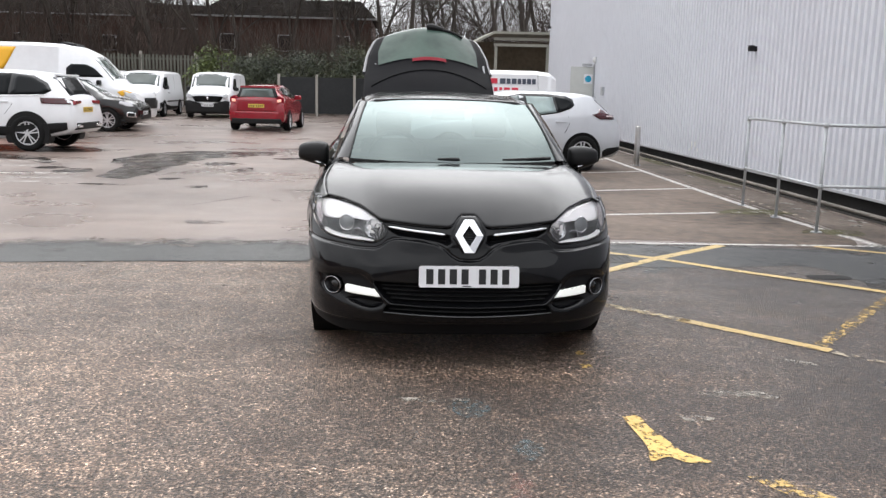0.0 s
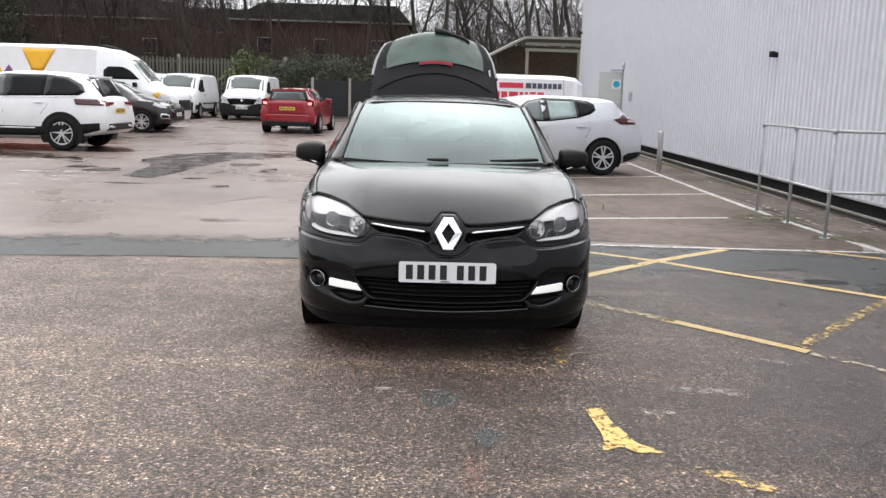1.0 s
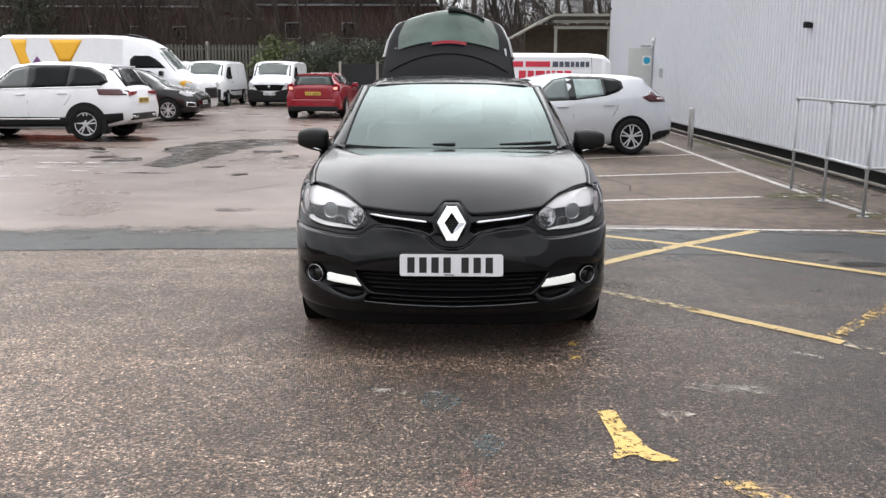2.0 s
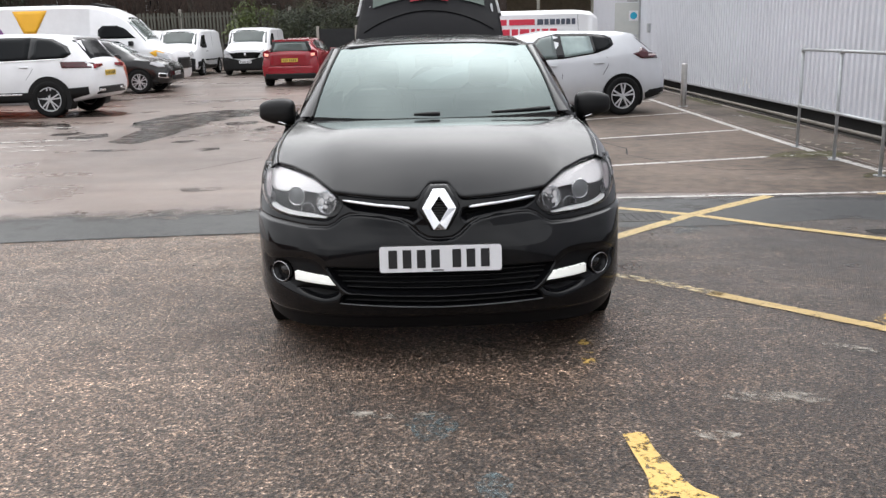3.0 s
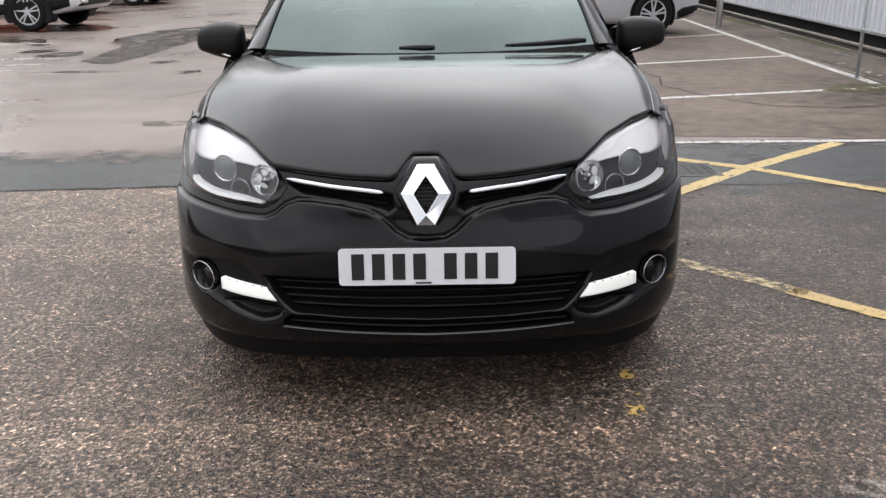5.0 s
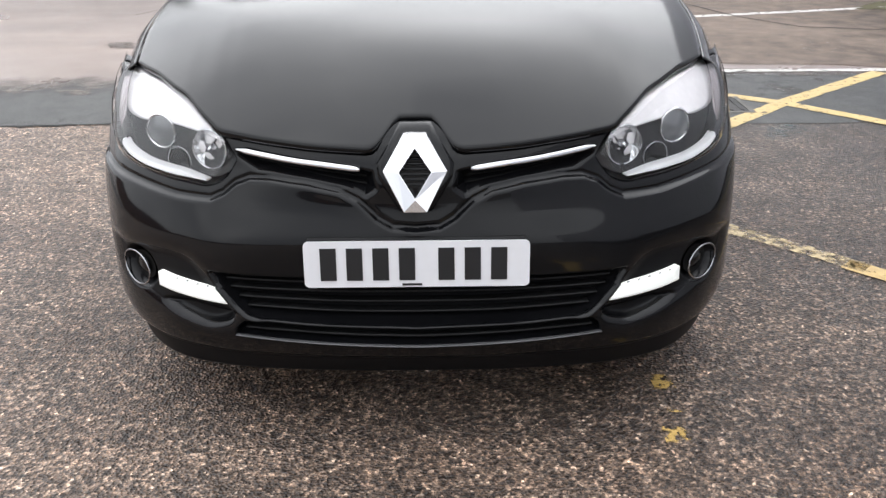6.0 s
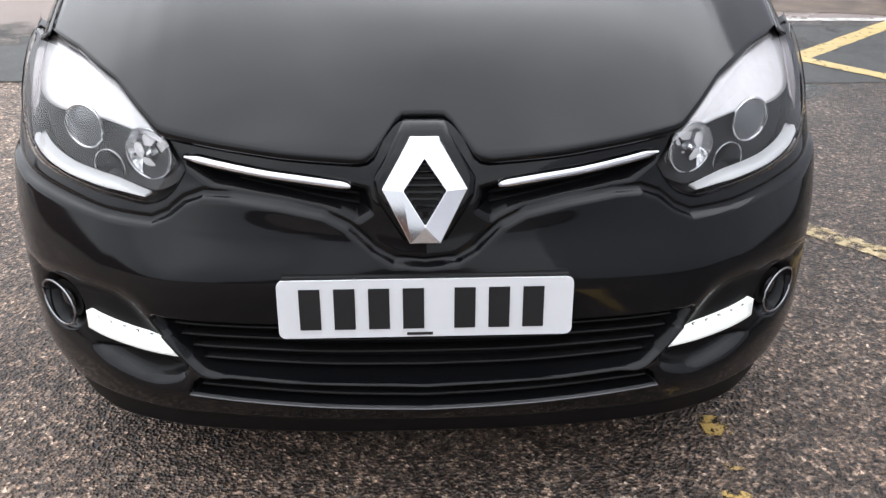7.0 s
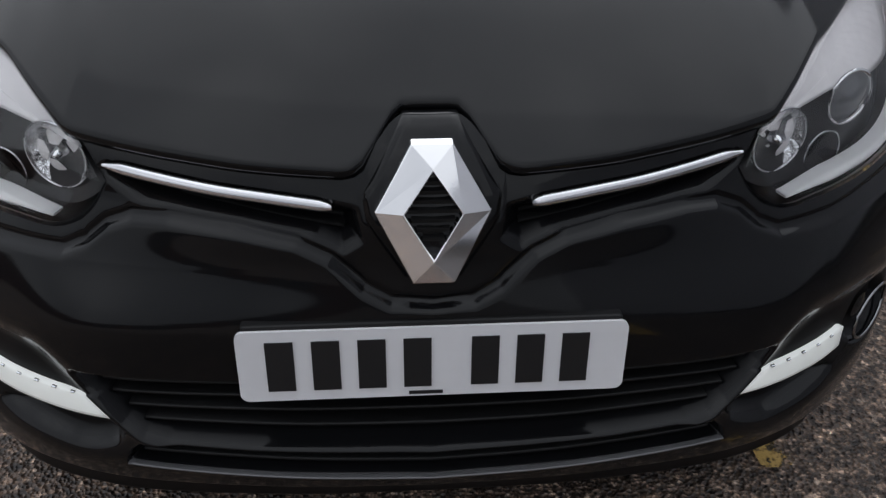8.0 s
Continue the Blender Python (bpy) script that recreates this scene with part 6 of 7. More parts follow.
def red_hatch():
    c = Car("hatchback_car", place(-4.92, 28.45, 178, rise(25)), "red five-door hatchback seen from behind with its lamps lit", Body(FOCUS), REDP)
    c.flank("side_window", [(1.6, 0.99), (2.1, 1.36), (2.9, 1.4), (3.55, 1.33), (3.7, 1.15), (2.4, 1.02)], TINT)
    c.lid("rear_window", [(-0.5, 3.88), (0.5, 3.88), (0.6, 4.12), (-0.6, 4.12)], SEEN, 0.012, "pale rear window")
    c.end("rear_window", [(-0.56, 1.06), (0.56, 1.06), (0.46, 1.32), (-0.46, 1.32)], SEEN, 4.06, 0.1, label="rear window reflecting the sky")
    c.end("glass_frame", [(-0.66, 1.03), (0.66, 1.03), (0.54, 1.36), (-0.54, 1.36)], GLOSS, 4.05, 0.1)
    c.end("tail_spoiler", [(-0.56, 1.36), (0.56, 1.36), (0.54, 1.42), (-0.54, 1.42)], REDP, 3.9, 0.22)
    c.end("tailgate", [(-0.72, 0.62), (0.72, 0.62), (0.7, 1.02), (-0.7, 1.02)], REDP, 4.33, 0.03, bow=0.05)
    c.end("tail_light", [(0.6, 0.88), (0.58, 1.0), (0.7, 1.12), (0.84, 1.06), (0.84, 0.9)], BRIGHTRED, 4.25, 0.12, True, "lit red tail light", 0.1)
    c.end("lamp_lens", [(0.66, 0.92), (0.66, 1.0), (0.78, 1.02), (0.78, 0.93)], glow("tail_lamp_glow", (1.0, 0.45, 0.35), 0.6), 4.25, 0.135, True, "", 0.1)
    c.end("rear_bumper", [(-0.86, 0.36), (0.86, 0.36), (0.86, 0.62), (-0.86, 0.62)], REDP, 4.32, 0.06, bow=0.08)
    c.end("bumper_valance", [(-0.8, 0.24), (0.8, 0.24), (0.78, 0.4), (-0.78, 0.4)], PLASTIC, 4.33, 0.07, bow=0.08)
    c.wheels(0.9, 3.55, 0.78, 0.325)
    c.mirrors(1.7, 1.0, REDP)
    c.bars_plate(4.36, 0.8, PLATEY)
    part("aerial", mesh("aerial", *tube([(0, 3.55, 1.43), (0, 3.75, 1.56)], 0.008)), PLASTIC, c.root)


VAN = [(0, 0.35, 0.8, 0.86, 0.72, 0.7, 0.62), (0.06, 0.28, 0.98, 1.05, 0.86, 0.8, 0.7), (0.35, 0.25, 1.08, 1.16, 0.92, 0.88, 0.8), (0.62, 0.25, 1.12, 1.26, 0.94, 0.9, 0.82), (1.25, 0.25, 1.18, 1.83, 0.95, 0.92, 0.85), (1.55, 0.25, 1.2, 1.93, 0.95, 0.93, 0.87), (2.2, 0.25, 1.2, 1.97, 0.95, 0.93, 0.88), (4.5, 0.25, 1.2, 1.97, 0.95, 0.93, 0.88), (4.85, 0.28, 1.2, 1.93, 0.94, 0.92, 0.86), (5.0, 0.32, 1.18, 1.82, 0.92, 0.9, 0.84)]


VANGLASS = mat("van_windscreen_glass", (0.06, 0.075, 0.07), 0.1, 0, 0.3, 2, spec=0.5)


def panel_van(m, label, group=""):
    c = Car("panel_van", m, label, Body(VAN, crown=0.04), WHITEP, "van", group)
    c.lid("windscreen", [(-0.80, 0.74), (0.80, 0.74), (0.74, 1.3), (-0.74, 1.3)], VANGLASS, 0.014, "grey-green windscreen")
    c.flank("side_window", [(1.0, 1.22), (1.45, 1.68), (1.95, 1.7), (1.95, 1.22)], TINT)
    c.end("grille", [(-0.5, 0.69), (0.5, 0.69), (0.66, 0.92), (0.3, 0.94), (-0.3, 0.94), (-0.66, 0.92)], DARK, 0.03, 0.06, label="black grille")
    c.end("badge", [(-0.05, 0.85), (0, 0.93), (0.05, 0.85), (0, 0.77)], CHROME, -0.02, 0.02)
    c.end("lower_bumper", [(-0.88, 0.2), (0.88, 0.2), (0.92, 0.72), (0.74, 0.75), (0.5, 0.6), (-0.5, 0.6), (-0.74, 0.75), (-0.92, 0.72)], PLASTIC, 0.05, 0.1, bow=-0.1, label="black lower bumper")
    c.end("headlight", [(0.66, 0.84), (0.66, 0.98), (0.82, 1.06), (0.86, 0.88)], mat("pale_van_lamp", (0.55, 0.56, 0.58), 0.1, 0.2, coat=1.0), 0.07, 0.1, True, "headlight", -0.15)
    c.flank("sill_cladding", [(0.3, 0.27), (0.3, 0.6), (0.55, 0.62), (1.4, 0.4), (4.9, 0.4), (4.9, 0.3)], PLASTIC, 0.012)
    c.flank("rub_strip", [(1.5, 0.62), (4.8, 0.62), (4.8, 0.68), (1.5, 0.68)], PLASTIC, 0.014)
    c.seam([(2.05, 0.4), (2.05, 1.2), (2.03, 1.85)])
    c.seam([(3.2, 0.4), (3.2, 1.2), (3.18, 1.85)])
    c.wheels(0.95, 4.0, 0.82, 0.33, spokes=6, rim=STEEL)
    c.mirrors(1.25, 1.18, PLASTIC)
    c.handle(1.9, 1.02, PLASTIC)
    c.bars_plate(-0.05, 0.55, PLATEW)
    return c


TALL = [(0, 0.4, 0.9, 0.96, 0.8, 0.78, 0.68), (0.08, 0.3, 1.08, 1.16, 0.95, 0.9, 0.78), (0.5, 0.28, 1.2, 1.32, 1.0, 0.96, 0.8), (0.85, 0.28, 1.25, 1.48, 1.02, 0.98, 0.8), (1.5, 0.28, 1.3, 2.22, 1.03, 1.0, 0.8), (1.75, 0.28, 1.32, 2.38, 1.03, 1.0, 0.8), (2.1, 0.28, 1.35, 2.54, 1.03, 1.0, 0.82), (2.6, 0.28, 1.35, 2.63, 1.03, 1.0, 0.86), (3.4, 0.28, 1.35, 2.66, 1.03, 1.0, 0.88), (6.6, 0.28, 1.35, 2.66, 1.03, 1.0, 0.88), (6.8, 0.32, 1.3, 2.56, 1.0, 0.97, 0.85)]


def tall_van():
    c = Car("high_roof_van", place(-8.85, 25.75, 90, rise(25)), "white high-roof van with yellow wedge graphics on its side", Body(TALL, crown=0.05), WHITEP, "van")
    c.lid("windscreen", [(-0.76, 0.92), (0.76, 0.92), (0.7, 1.52), (-0.7, 1.52)], SEEN, 0.014, "pale windscreen")
    c.flank("side_window", [(1.2, 1.58), (1.5, 1.87), (1.75, 1.98), (2.2, 1.98), (2.35, 1.85), (2.35, 1.58)], TINT)
    yellow = mat("yellow_vinyl", (0.80, 0.42, 0.02), 0.4, 0, 0.05, 5)
    c.flank("yellow_wedge", [(5.0, 2.48), (4.68, 1.78), (4.3, 1.78), (3.9, 2.48)], yellow, 0.012, label="yellow wedge graphic")
    c.flank("yellow_wedge", [(6.3, 2.48), (5.95, 1.6), (5.6, 1.6), (5.8, 2.1), (5.75, 2.48)], yellow, 0.012, label="yellow wedge graphic")
    c.flank("purple_wedge", [(5.6, 1.7), (5.42, 1.95), (5.25, 1.7)], mat("purple_vinyl", (0.16, 0.05, 0.18), 0.4), 0.013)
    c.flank("yellow_nose_mark", [(0.3, 1.12), (0.55, 1.2), (0.75, 1.12), (0.6, 1.0)], yellow, 0.014)
    c.lid("roof_vent", [(-0.4, 2.2), (0.4, 2.2), (0.4, 2.7), (-0.4, 2.7)], PLASTIC, 0.07, "black roof vent")
    c.lid("roof_vent", [(-0.2, 4.0), (0.2, 4.0), (0.2, 4.3), (-0.2, 4.3)], PLASTIC, 0.05, "black roof vent")
    c.flank("sill_cladding", [(0.3, 0.3), (0.3, 0.7), (1.5, 0.48), (6.6, 0.48), (6.6, 0.32)], PLASTIC, 0.012)
    c.end("grille", [(-0.7, 0.6), (0.7, 0.6), (0.6, 0.95), (-0.6, 0.95)], PLASTIC, 0.0, 0.04)
    c.flank("headlight", [(0.14, 0.9), (0.2, 1.05), (0.55, 1.16), (0.5, 1.0)], mat("pale_tall_van_lamp", (0.55, 0.56, 0.58), 0.1, 0.2, coat=1.0), 0.016)
    c.wheels(1.0, 4.7, 0.86, 0.345, spokes=6, rim=STEEL)
    c.mirrors(1.3, 1.36, PLASTIC)


def lettered_van():
    c = Car("panel_van", place(-1.62, 18.6, -88), "white van with red and grey lettering shown as bars", Body(VAN, crown=0.04), WHITEP, "van")
    red = mat("red_vinyl", (0.55, 0.02, 0.05), 0.4)
    grey = mat("grey_vinyl", (0.06, 0.07, 0.10), 0.4)

    def words(y0, z0, h, widths, material, gap=0.04):
        y = y0
        for w in widths:
            c.flank("lettering_bar", [(y, z0), (y + w, z0), (y + w, z0 + h), (y, z0 + h)], material, 0.012, (1,), smooth=False)
            y += w + gap

    words(2.35, 1.62, 0.13, (0.5, 0.6), red, 0.06)
    words(3.57, 1.62, 0.13, (0.14, 0.1, 0.12, 0.09, 0.09, 0.1, 0.09), grey, 0.028)
    words(2.75, 1.34, 0.19, (0.17, 0.15, 0.22, 0.09, 0.07, 0.15, 0.16), red, 0.045)
    c.seam([(4.55, 0.5), (4.55, 1.2), (4.52, 1.85)])
    c.flank("side_window", [(1.0, 1.22), (1.45, 1.68), (1.95, 1.7), (1.95, 1.22)], TINT)
    c.flank("tail_light", [(4.85, 0.9), (4.85, 1.3), (4.97, 1.3), (4.97, 0.9)], DARKRED, 0.02)
    c.wheels(0.95, 4.0, 0.82, 0.33, spokes=6, rim=STEEL)


silver_hatch()
white_suv()
plain_hatch(place(-12.92, 19.2, -90), ORANGEP, "orange-red hatchback parked beyond a white car")
grey_crossover()
red_hatch()
tall_van()
lettered_van()
panel_van(place(-11.75, 33.9, 2, rise(35)), "white panel van with a black lower bumper, parked nose outwards", "row of white vans")
panel_van(place(-8.72, 33.8, 2, rise(35)), "white panel van with a black lower bumper, parked nose outwards", "row of white vans")
panel_van(place(-14.1, 35.6, 2, rise(36)), "white panel van half hidden behind a taller van", "row of white vans")


# ---- rails, bollard and fittings beside the wall ----
def guard_rail():
    root = thing("guard_rail", pose(0, 0, 0), "galvanised tube guard rail with two rails beside the wall", "guard rail")
    ends = [(4.17, 7.1), (4.14, 5.95), (4.11, 4.81)]
    for x, y in ends:
        part("post", mesh("post", *tube([(x, y, 0), (x, y, 1.15)], 0.0175, 12), True), STEEL, root)
        part("base_plate", mesh("base_plate", *lathe([(0, 0.001), (0.012, 0.05), (0.012, 0.06), (0, 0.06)], 20, "z")), STEEL, root).location = (x, y, 0)
        for z in (0.5, 1.15):
            part("clamp", mesh("clamp", *lathe([(z - 0.03, 0.019), (z - 0.03, 0.026), (z + 0.025, 0.026), (z + 0.03, 0.001)], 14, "z"), True), STEEL, root).location = (x, y, 0)
    for z in (0.5, 1.15):
        part("rail", mesh("rail", *tube([(*ends[0], z), (*ends[1], z), (*ends[2], z)], 0.016, 12), True), STEEL, root)
        part("rail", mesh("rail", *tube([(*ends[2], z), (WALLX - 0.12, 4.75, z)], 0.016, 12), True), STEEL, root)
    part("post", mesh("post", *tube([(WALLX - 0.12, 4.75, 0), (WALLX - 0.12, 4.75, 1.15)], 0.0175, 12), True), STEEL, root)


def bollard():
    root = thing("bollard", place(4.37, 13.45), "plain stainless steel bollard on a base plate", "bollard")
    part("tube", mesh("tube", *lathe([(0, 0.055), (0.78, 0.055), (0.80, 0.05), (0.805, 0.001)], 24, "z"), True), mat("stainless_steel", (0.5, 0.48, 0.46), 0.3, 0.9, 0.2, 12), root)
    part("base_plate", mesh("base_plate", *lathe([(0.012, 0.055), (0.012, 0.09), (0, 0.09)], 24, "z")), STEEL, root)


def wall_light(y, z, name="wall_floodlight", label="small black floodlight fixed to the metal wall"):
    root = thing(name, place(WALLX - 0.035, y, 0, z), label, "floodlight")
    part("bracket", box(-0.05, 0.0, -0.03, 0.03, -0.04, 0.04, 0.004), PLASTIC, root)
    head = part("lamp_head", box(-0.13, -0.05, -0.05, 0.05, -0.04, 0.045, 0.015), PLASTIC, root)
    part("lamp_glass", box(-0.132, -0.128, -0.04, 0.04, -0.03, 0.035), GLOSS, head)
    part("hood", box(-0.14, -0.05, -0.055, 0.055, 0.045, 0.055, 0.004), PLASTIC, root)


def open_door():
    root = thing("steel_door", pose(0, 0, 0), "cream steel door standing open with a blue sign", "door")
    cream = mat("cream_door_paint", (0.52, 0.53, 0.50), 0.5, 0, 0.06, 8)
    y = 22.6
    soft(part("leaf", box(4.62, 5.30, y, y + 0.045, 0.06, 2.22), cream, root))
    part("frame_post", box(5.30, WALLX, y - 0.03, y + 0.08, 0.0, 2.3), STEEL, root)
    part("sign_plate", box(5.02, 5.28, y - 0.006, y, 1.72, 2.0), PLATEW, root, "white sign plate")
    part("sign_disc", mesh("sign_disc", *lathe([(-0.012, 0.001), (-0.012, 0.10), (-0.004, 0.10)], 28, "y")), mat("blue_sign", (0.02, 0.33, 0.5), 0.4), root, "blue disc sign").location = (5.15, y, 1.86)
    part("closer", box(4.95, 5.25, y - 0.06, y, 2.24, 2.31, 0.01), STEEL, root)
    part("lever_handle", box(4.66, 4.78, y - 0.05, y, 1.05, 1.08, 0.008), STEEL, root)
    lamp = thing("bulkhead_lamp", place(WALLX - 0.04, y - 0.1, 0, 2.42), "small pale bulkhead lamp over a door", "lamp")
    part("lamp_body", mesh("lamp_body", *disc_at((-0.02, 0, 0), (-1, -0.2, -0.2), 0.1, 0.08), True), mat("pale_lamp_cover", (0.6, 0.6, 0.58), 0.3), lamp)
    part("back_plate", box(-0.03, 0.0, -0.1, 0.1, -0.1, 0.1, 0.01), STEEL, lamp)
    bx = thing("junction_box", place(WALLX - 0.035, 21.2, 0, 1.5), "small grey junction box on the metal wall", "junction box")
    part("box_body", box(-0.08, 0, -0.12, 0.12, -0.12, 0.12, 0.01), STEEL, bx)


guard_rail()
bollard()
wall_light(10.05, 2.2)
wall_light(31.2, 3.95)
open_door()


# ---- the far side of the yard ----
BARK = mat("bare_bark", (0.06, 0.049, 0.041), 0.9, 0, 0.35, 20, 0.4, 60)
TWIG = mat("brown_twigs", (0.062, 0.045, 0.037), 0.9, 0, 0.4, 4, island=True)
LEAF = mat("evergreen_leaf", (0.055, 0.06, 0.027), 0.5, 0, 0.55, 3, island=True)
LEAFY = mat("bright_shrub_leaf", (0.07, 0.09, 0.022), 0.5, 0, 0.5, 3, island=True)
LEAFD = mat("dark_ivy_leaf", (0.034, 0.042, 0.021), 0.5, 0, 0.5, 3, island=True)
FENCE = mat("weathered_board", (0.10, 0.10, 0.082), 0.85, 0, 0.25, 10, 0.3, 60)
DARKFENCE = mat("dark_stained_board", (0.014, 0.015, 0.016), 0.8, 0, 0.4, 10, 0.3, 60)
BRICK = mat("dark_red_brick", (0.11, 0.058, 0.044), 0.85, 0, 0.25, 6, 0.2, 40)
TILES = mat("dark_roof_tile", (0.02, 0.016, 0.014), 0.95, 0, 0.4, 8, 0.3, 30, spec=0.02)


def branch(vs, fs, p, d, r, length, depth, rng, twist):
    """One limb and what grows from it, as tapering prisms."""
    steps = 3 if depth else 2
    sides = 6 if depth < 2 else 4 if depth < 3 else 3
    r = max(r, 0.009)
    ring0 = None
    q, dd = p.copy(), d.copy()
    for k in range(steps + 1):
        rr = r * (1 - 0.55 * k / steps)
        up = Vector((0, 0, 1)) if abs(dd.z) < 0.9 else Vector((1, 0, 0))
        s = dd.cross(up).normalized()
        u = s.cross(dd)
        b = len(vs)
        vs += [q + rr * (math.cos(2 * math.pi * i / sides) * s + math.sin(2 * math.pi * i / sides) * u) for i in range(sides)]
        if ring0 is not None:
            fs += [(ring0 + i, ring0 + (i + 1) % sides, b + (i + 1) % sides, b + i) for i in range(sides)]
        ring0 = b
        if depth < 5 and k:
            for _ in range(1 if depth == 0 and k < 2 else 2 if depth < 3 else 1 + (rng.random() < 0.5)):
                t = Vector((rng.gauss(0, 1), rng.gauss(0, 1), rng.gauss(0.2, 0.6))).normalized()
                nd = (dd * 0.75 + t * twist).normalized()
                branch(vs, fs, q, nd, rr * rng.uniform(0.45, 0.65), length * rng.uniform(0.55, 0.8), depth + 1, rng, twist)
        q = q + dd * (length / steps)
        dd = (dd + Vector((rng.gauss(0, 0.12), rng.gauss(0, 0.12), 0.04))).normalized()


def bare_tree_mesh(seed, height, r, twist=0.62):
    rng = random.Random(seed)
    vs, fs = [], []
    branch(vs, fs, Vector((0, 0, -0.2)), Vector((0, 0, 1)), r, height * 0.6, 0, rng, twist)
    return mesh("bare_tree", vs, fs)


def leaf_cloud(name, blobs, per, size, rng, drop=0.0):
    """Small bent leaves spread through lumpy clumps of (x, y, z, radius)."""
    vs, fs = [], []
    for x, y, z, r in blobs:
        for _ in range(int(per * r * r)):
            d = Vector((rng.gauss(0, 1), rng.gauss(0, 1), rng.gauss(0, 1))).normalized()
            p = Vector((x, y, z)) + d * r * rng.uniform(0.55, 1.05)
            if p.z < 0.05:
                continue
            n = (d + Vector((rng.gauss(0, 0.6), rng.gauss(0, 0.6), rng.gauss(0.3, 0.6)))).normalized()
            a = n.cross(Vector((rng.gauss(0, 1), rng.gauss(0, 1), rng.gauss(0, 1)))).normalized()
            c = n.cross(a)
            s = size * rng.uniform(0.6, 1.4)
            b = len(vs)
            vs += [p - a * s, p - c * s * 0.45 + n * s * 0.1, p + a * s, p + c * s * 0.45 + n * s * 0.1]
            fs.append((b, b + 1, b + 2, b + 3))
    return mesh(name, vs, fs)


def twig_thicket(name, x0, x1, y0, y1, z0, h, count, rng, r=0.012):
    """Upright tangled bare stems."""
    vs, fs = [], []
    for _ in range(count):
        x, y = rng.uniform(x0, x1), rng.uniform(y0, y1)
        hh = h * rng.uniform(0.45, 1.0)
        p = Vector((x, y, z0))
        d = Vector((rng.gauss(0, 0.22), rng.gauss(0, 0.2), 1)).normalized()
        for k in range(3):
            q = p + d * hh / 3
            rr = r * (1 - k * 0.28) * rng.uniform(0.7, 1.4)
            b = len(vs)
            for pt, w in ((p, rr), (q, rr * 0.7)):
                vs += [pt + Vector((w, 0, 0)), pt + Vector((-w / 2, w, 0)), pt + Vector((-w / 2, -w, 0))]
            fs += [(b, b + 1, b + 4, b + 3), (b + 1, b + 2, b + 5, b + 4), (b + 2, b, b + 3, b + 5)]
            p = q
            d = (d + Vector((rng.gauss(0, 0.35), rng.gauss(0, 0.3), 0))).normalized()
    return mesh(name, vs, fs)


def far_fence():
    """Upright boards with gaps, between posts, on the bank behind the vans."""
    root = thing("board_fence", pose(0, 0, 0), "tall weathered grey-green board fence with concrete posts", "fence", kind="structure")
    rng = random.Random(5)
    z0 = 0.45
    board = box(-0.055, 0.055, -0.012, 0.012, 0, 2.55)
    bd = bpy.data.meshes.new("board")
    board.to_mesh(bd)
    board.free()
    bd.materials.append(FENCE)
    x = -24.0
    while x < -6.0:
        ob = new("board", bd)
        ob.parent = root
        ob.location = (x, 46.0 + rng.uniform(-0.01, 0.01), z0 + rng.uniform(-0.04, 0.04))
        ob.rotation_euler = (0, radians(rng.uniform(-0.8, 0.8)), 0)
        x += 0.19
    for k in range(7):
        part("post", box(-24 + 3 * k - 0.07, -24 + 3 * k + 0.07, 46.02, 46.16, z0 - 0.5, z0 + 2.75, 0.01), CONCRETE, root)
    for z in (0.35, 2.3):
        part("cross_rail", box(-24, -6, 46.02, 46.07, z0 + z, z0 + z + 0.09), FENCE, root)
    low = thing("panel_fence", pose(0, 0, 0), "dark stained low panel fence between pale concrete posts", "fence", kind="structure")
    for k in range(6):
        x = -6.6 + 1.85 * k
        part("post", box(x - 0.06, x + 0.06, 40.0, 40.12, 0, 2.05, 0.01), CONCRETE, low)
        if k < 5:
            for j in range(9):
                part("slat", box(x + 0.06, x + 1.79, 40.03 + 0.01 * (j % 2), 40.055 + 0.01 * (j % 2), 0.15 + 0.195 * j, 0.35 + 0.195 * j), DARKFENCE, low)


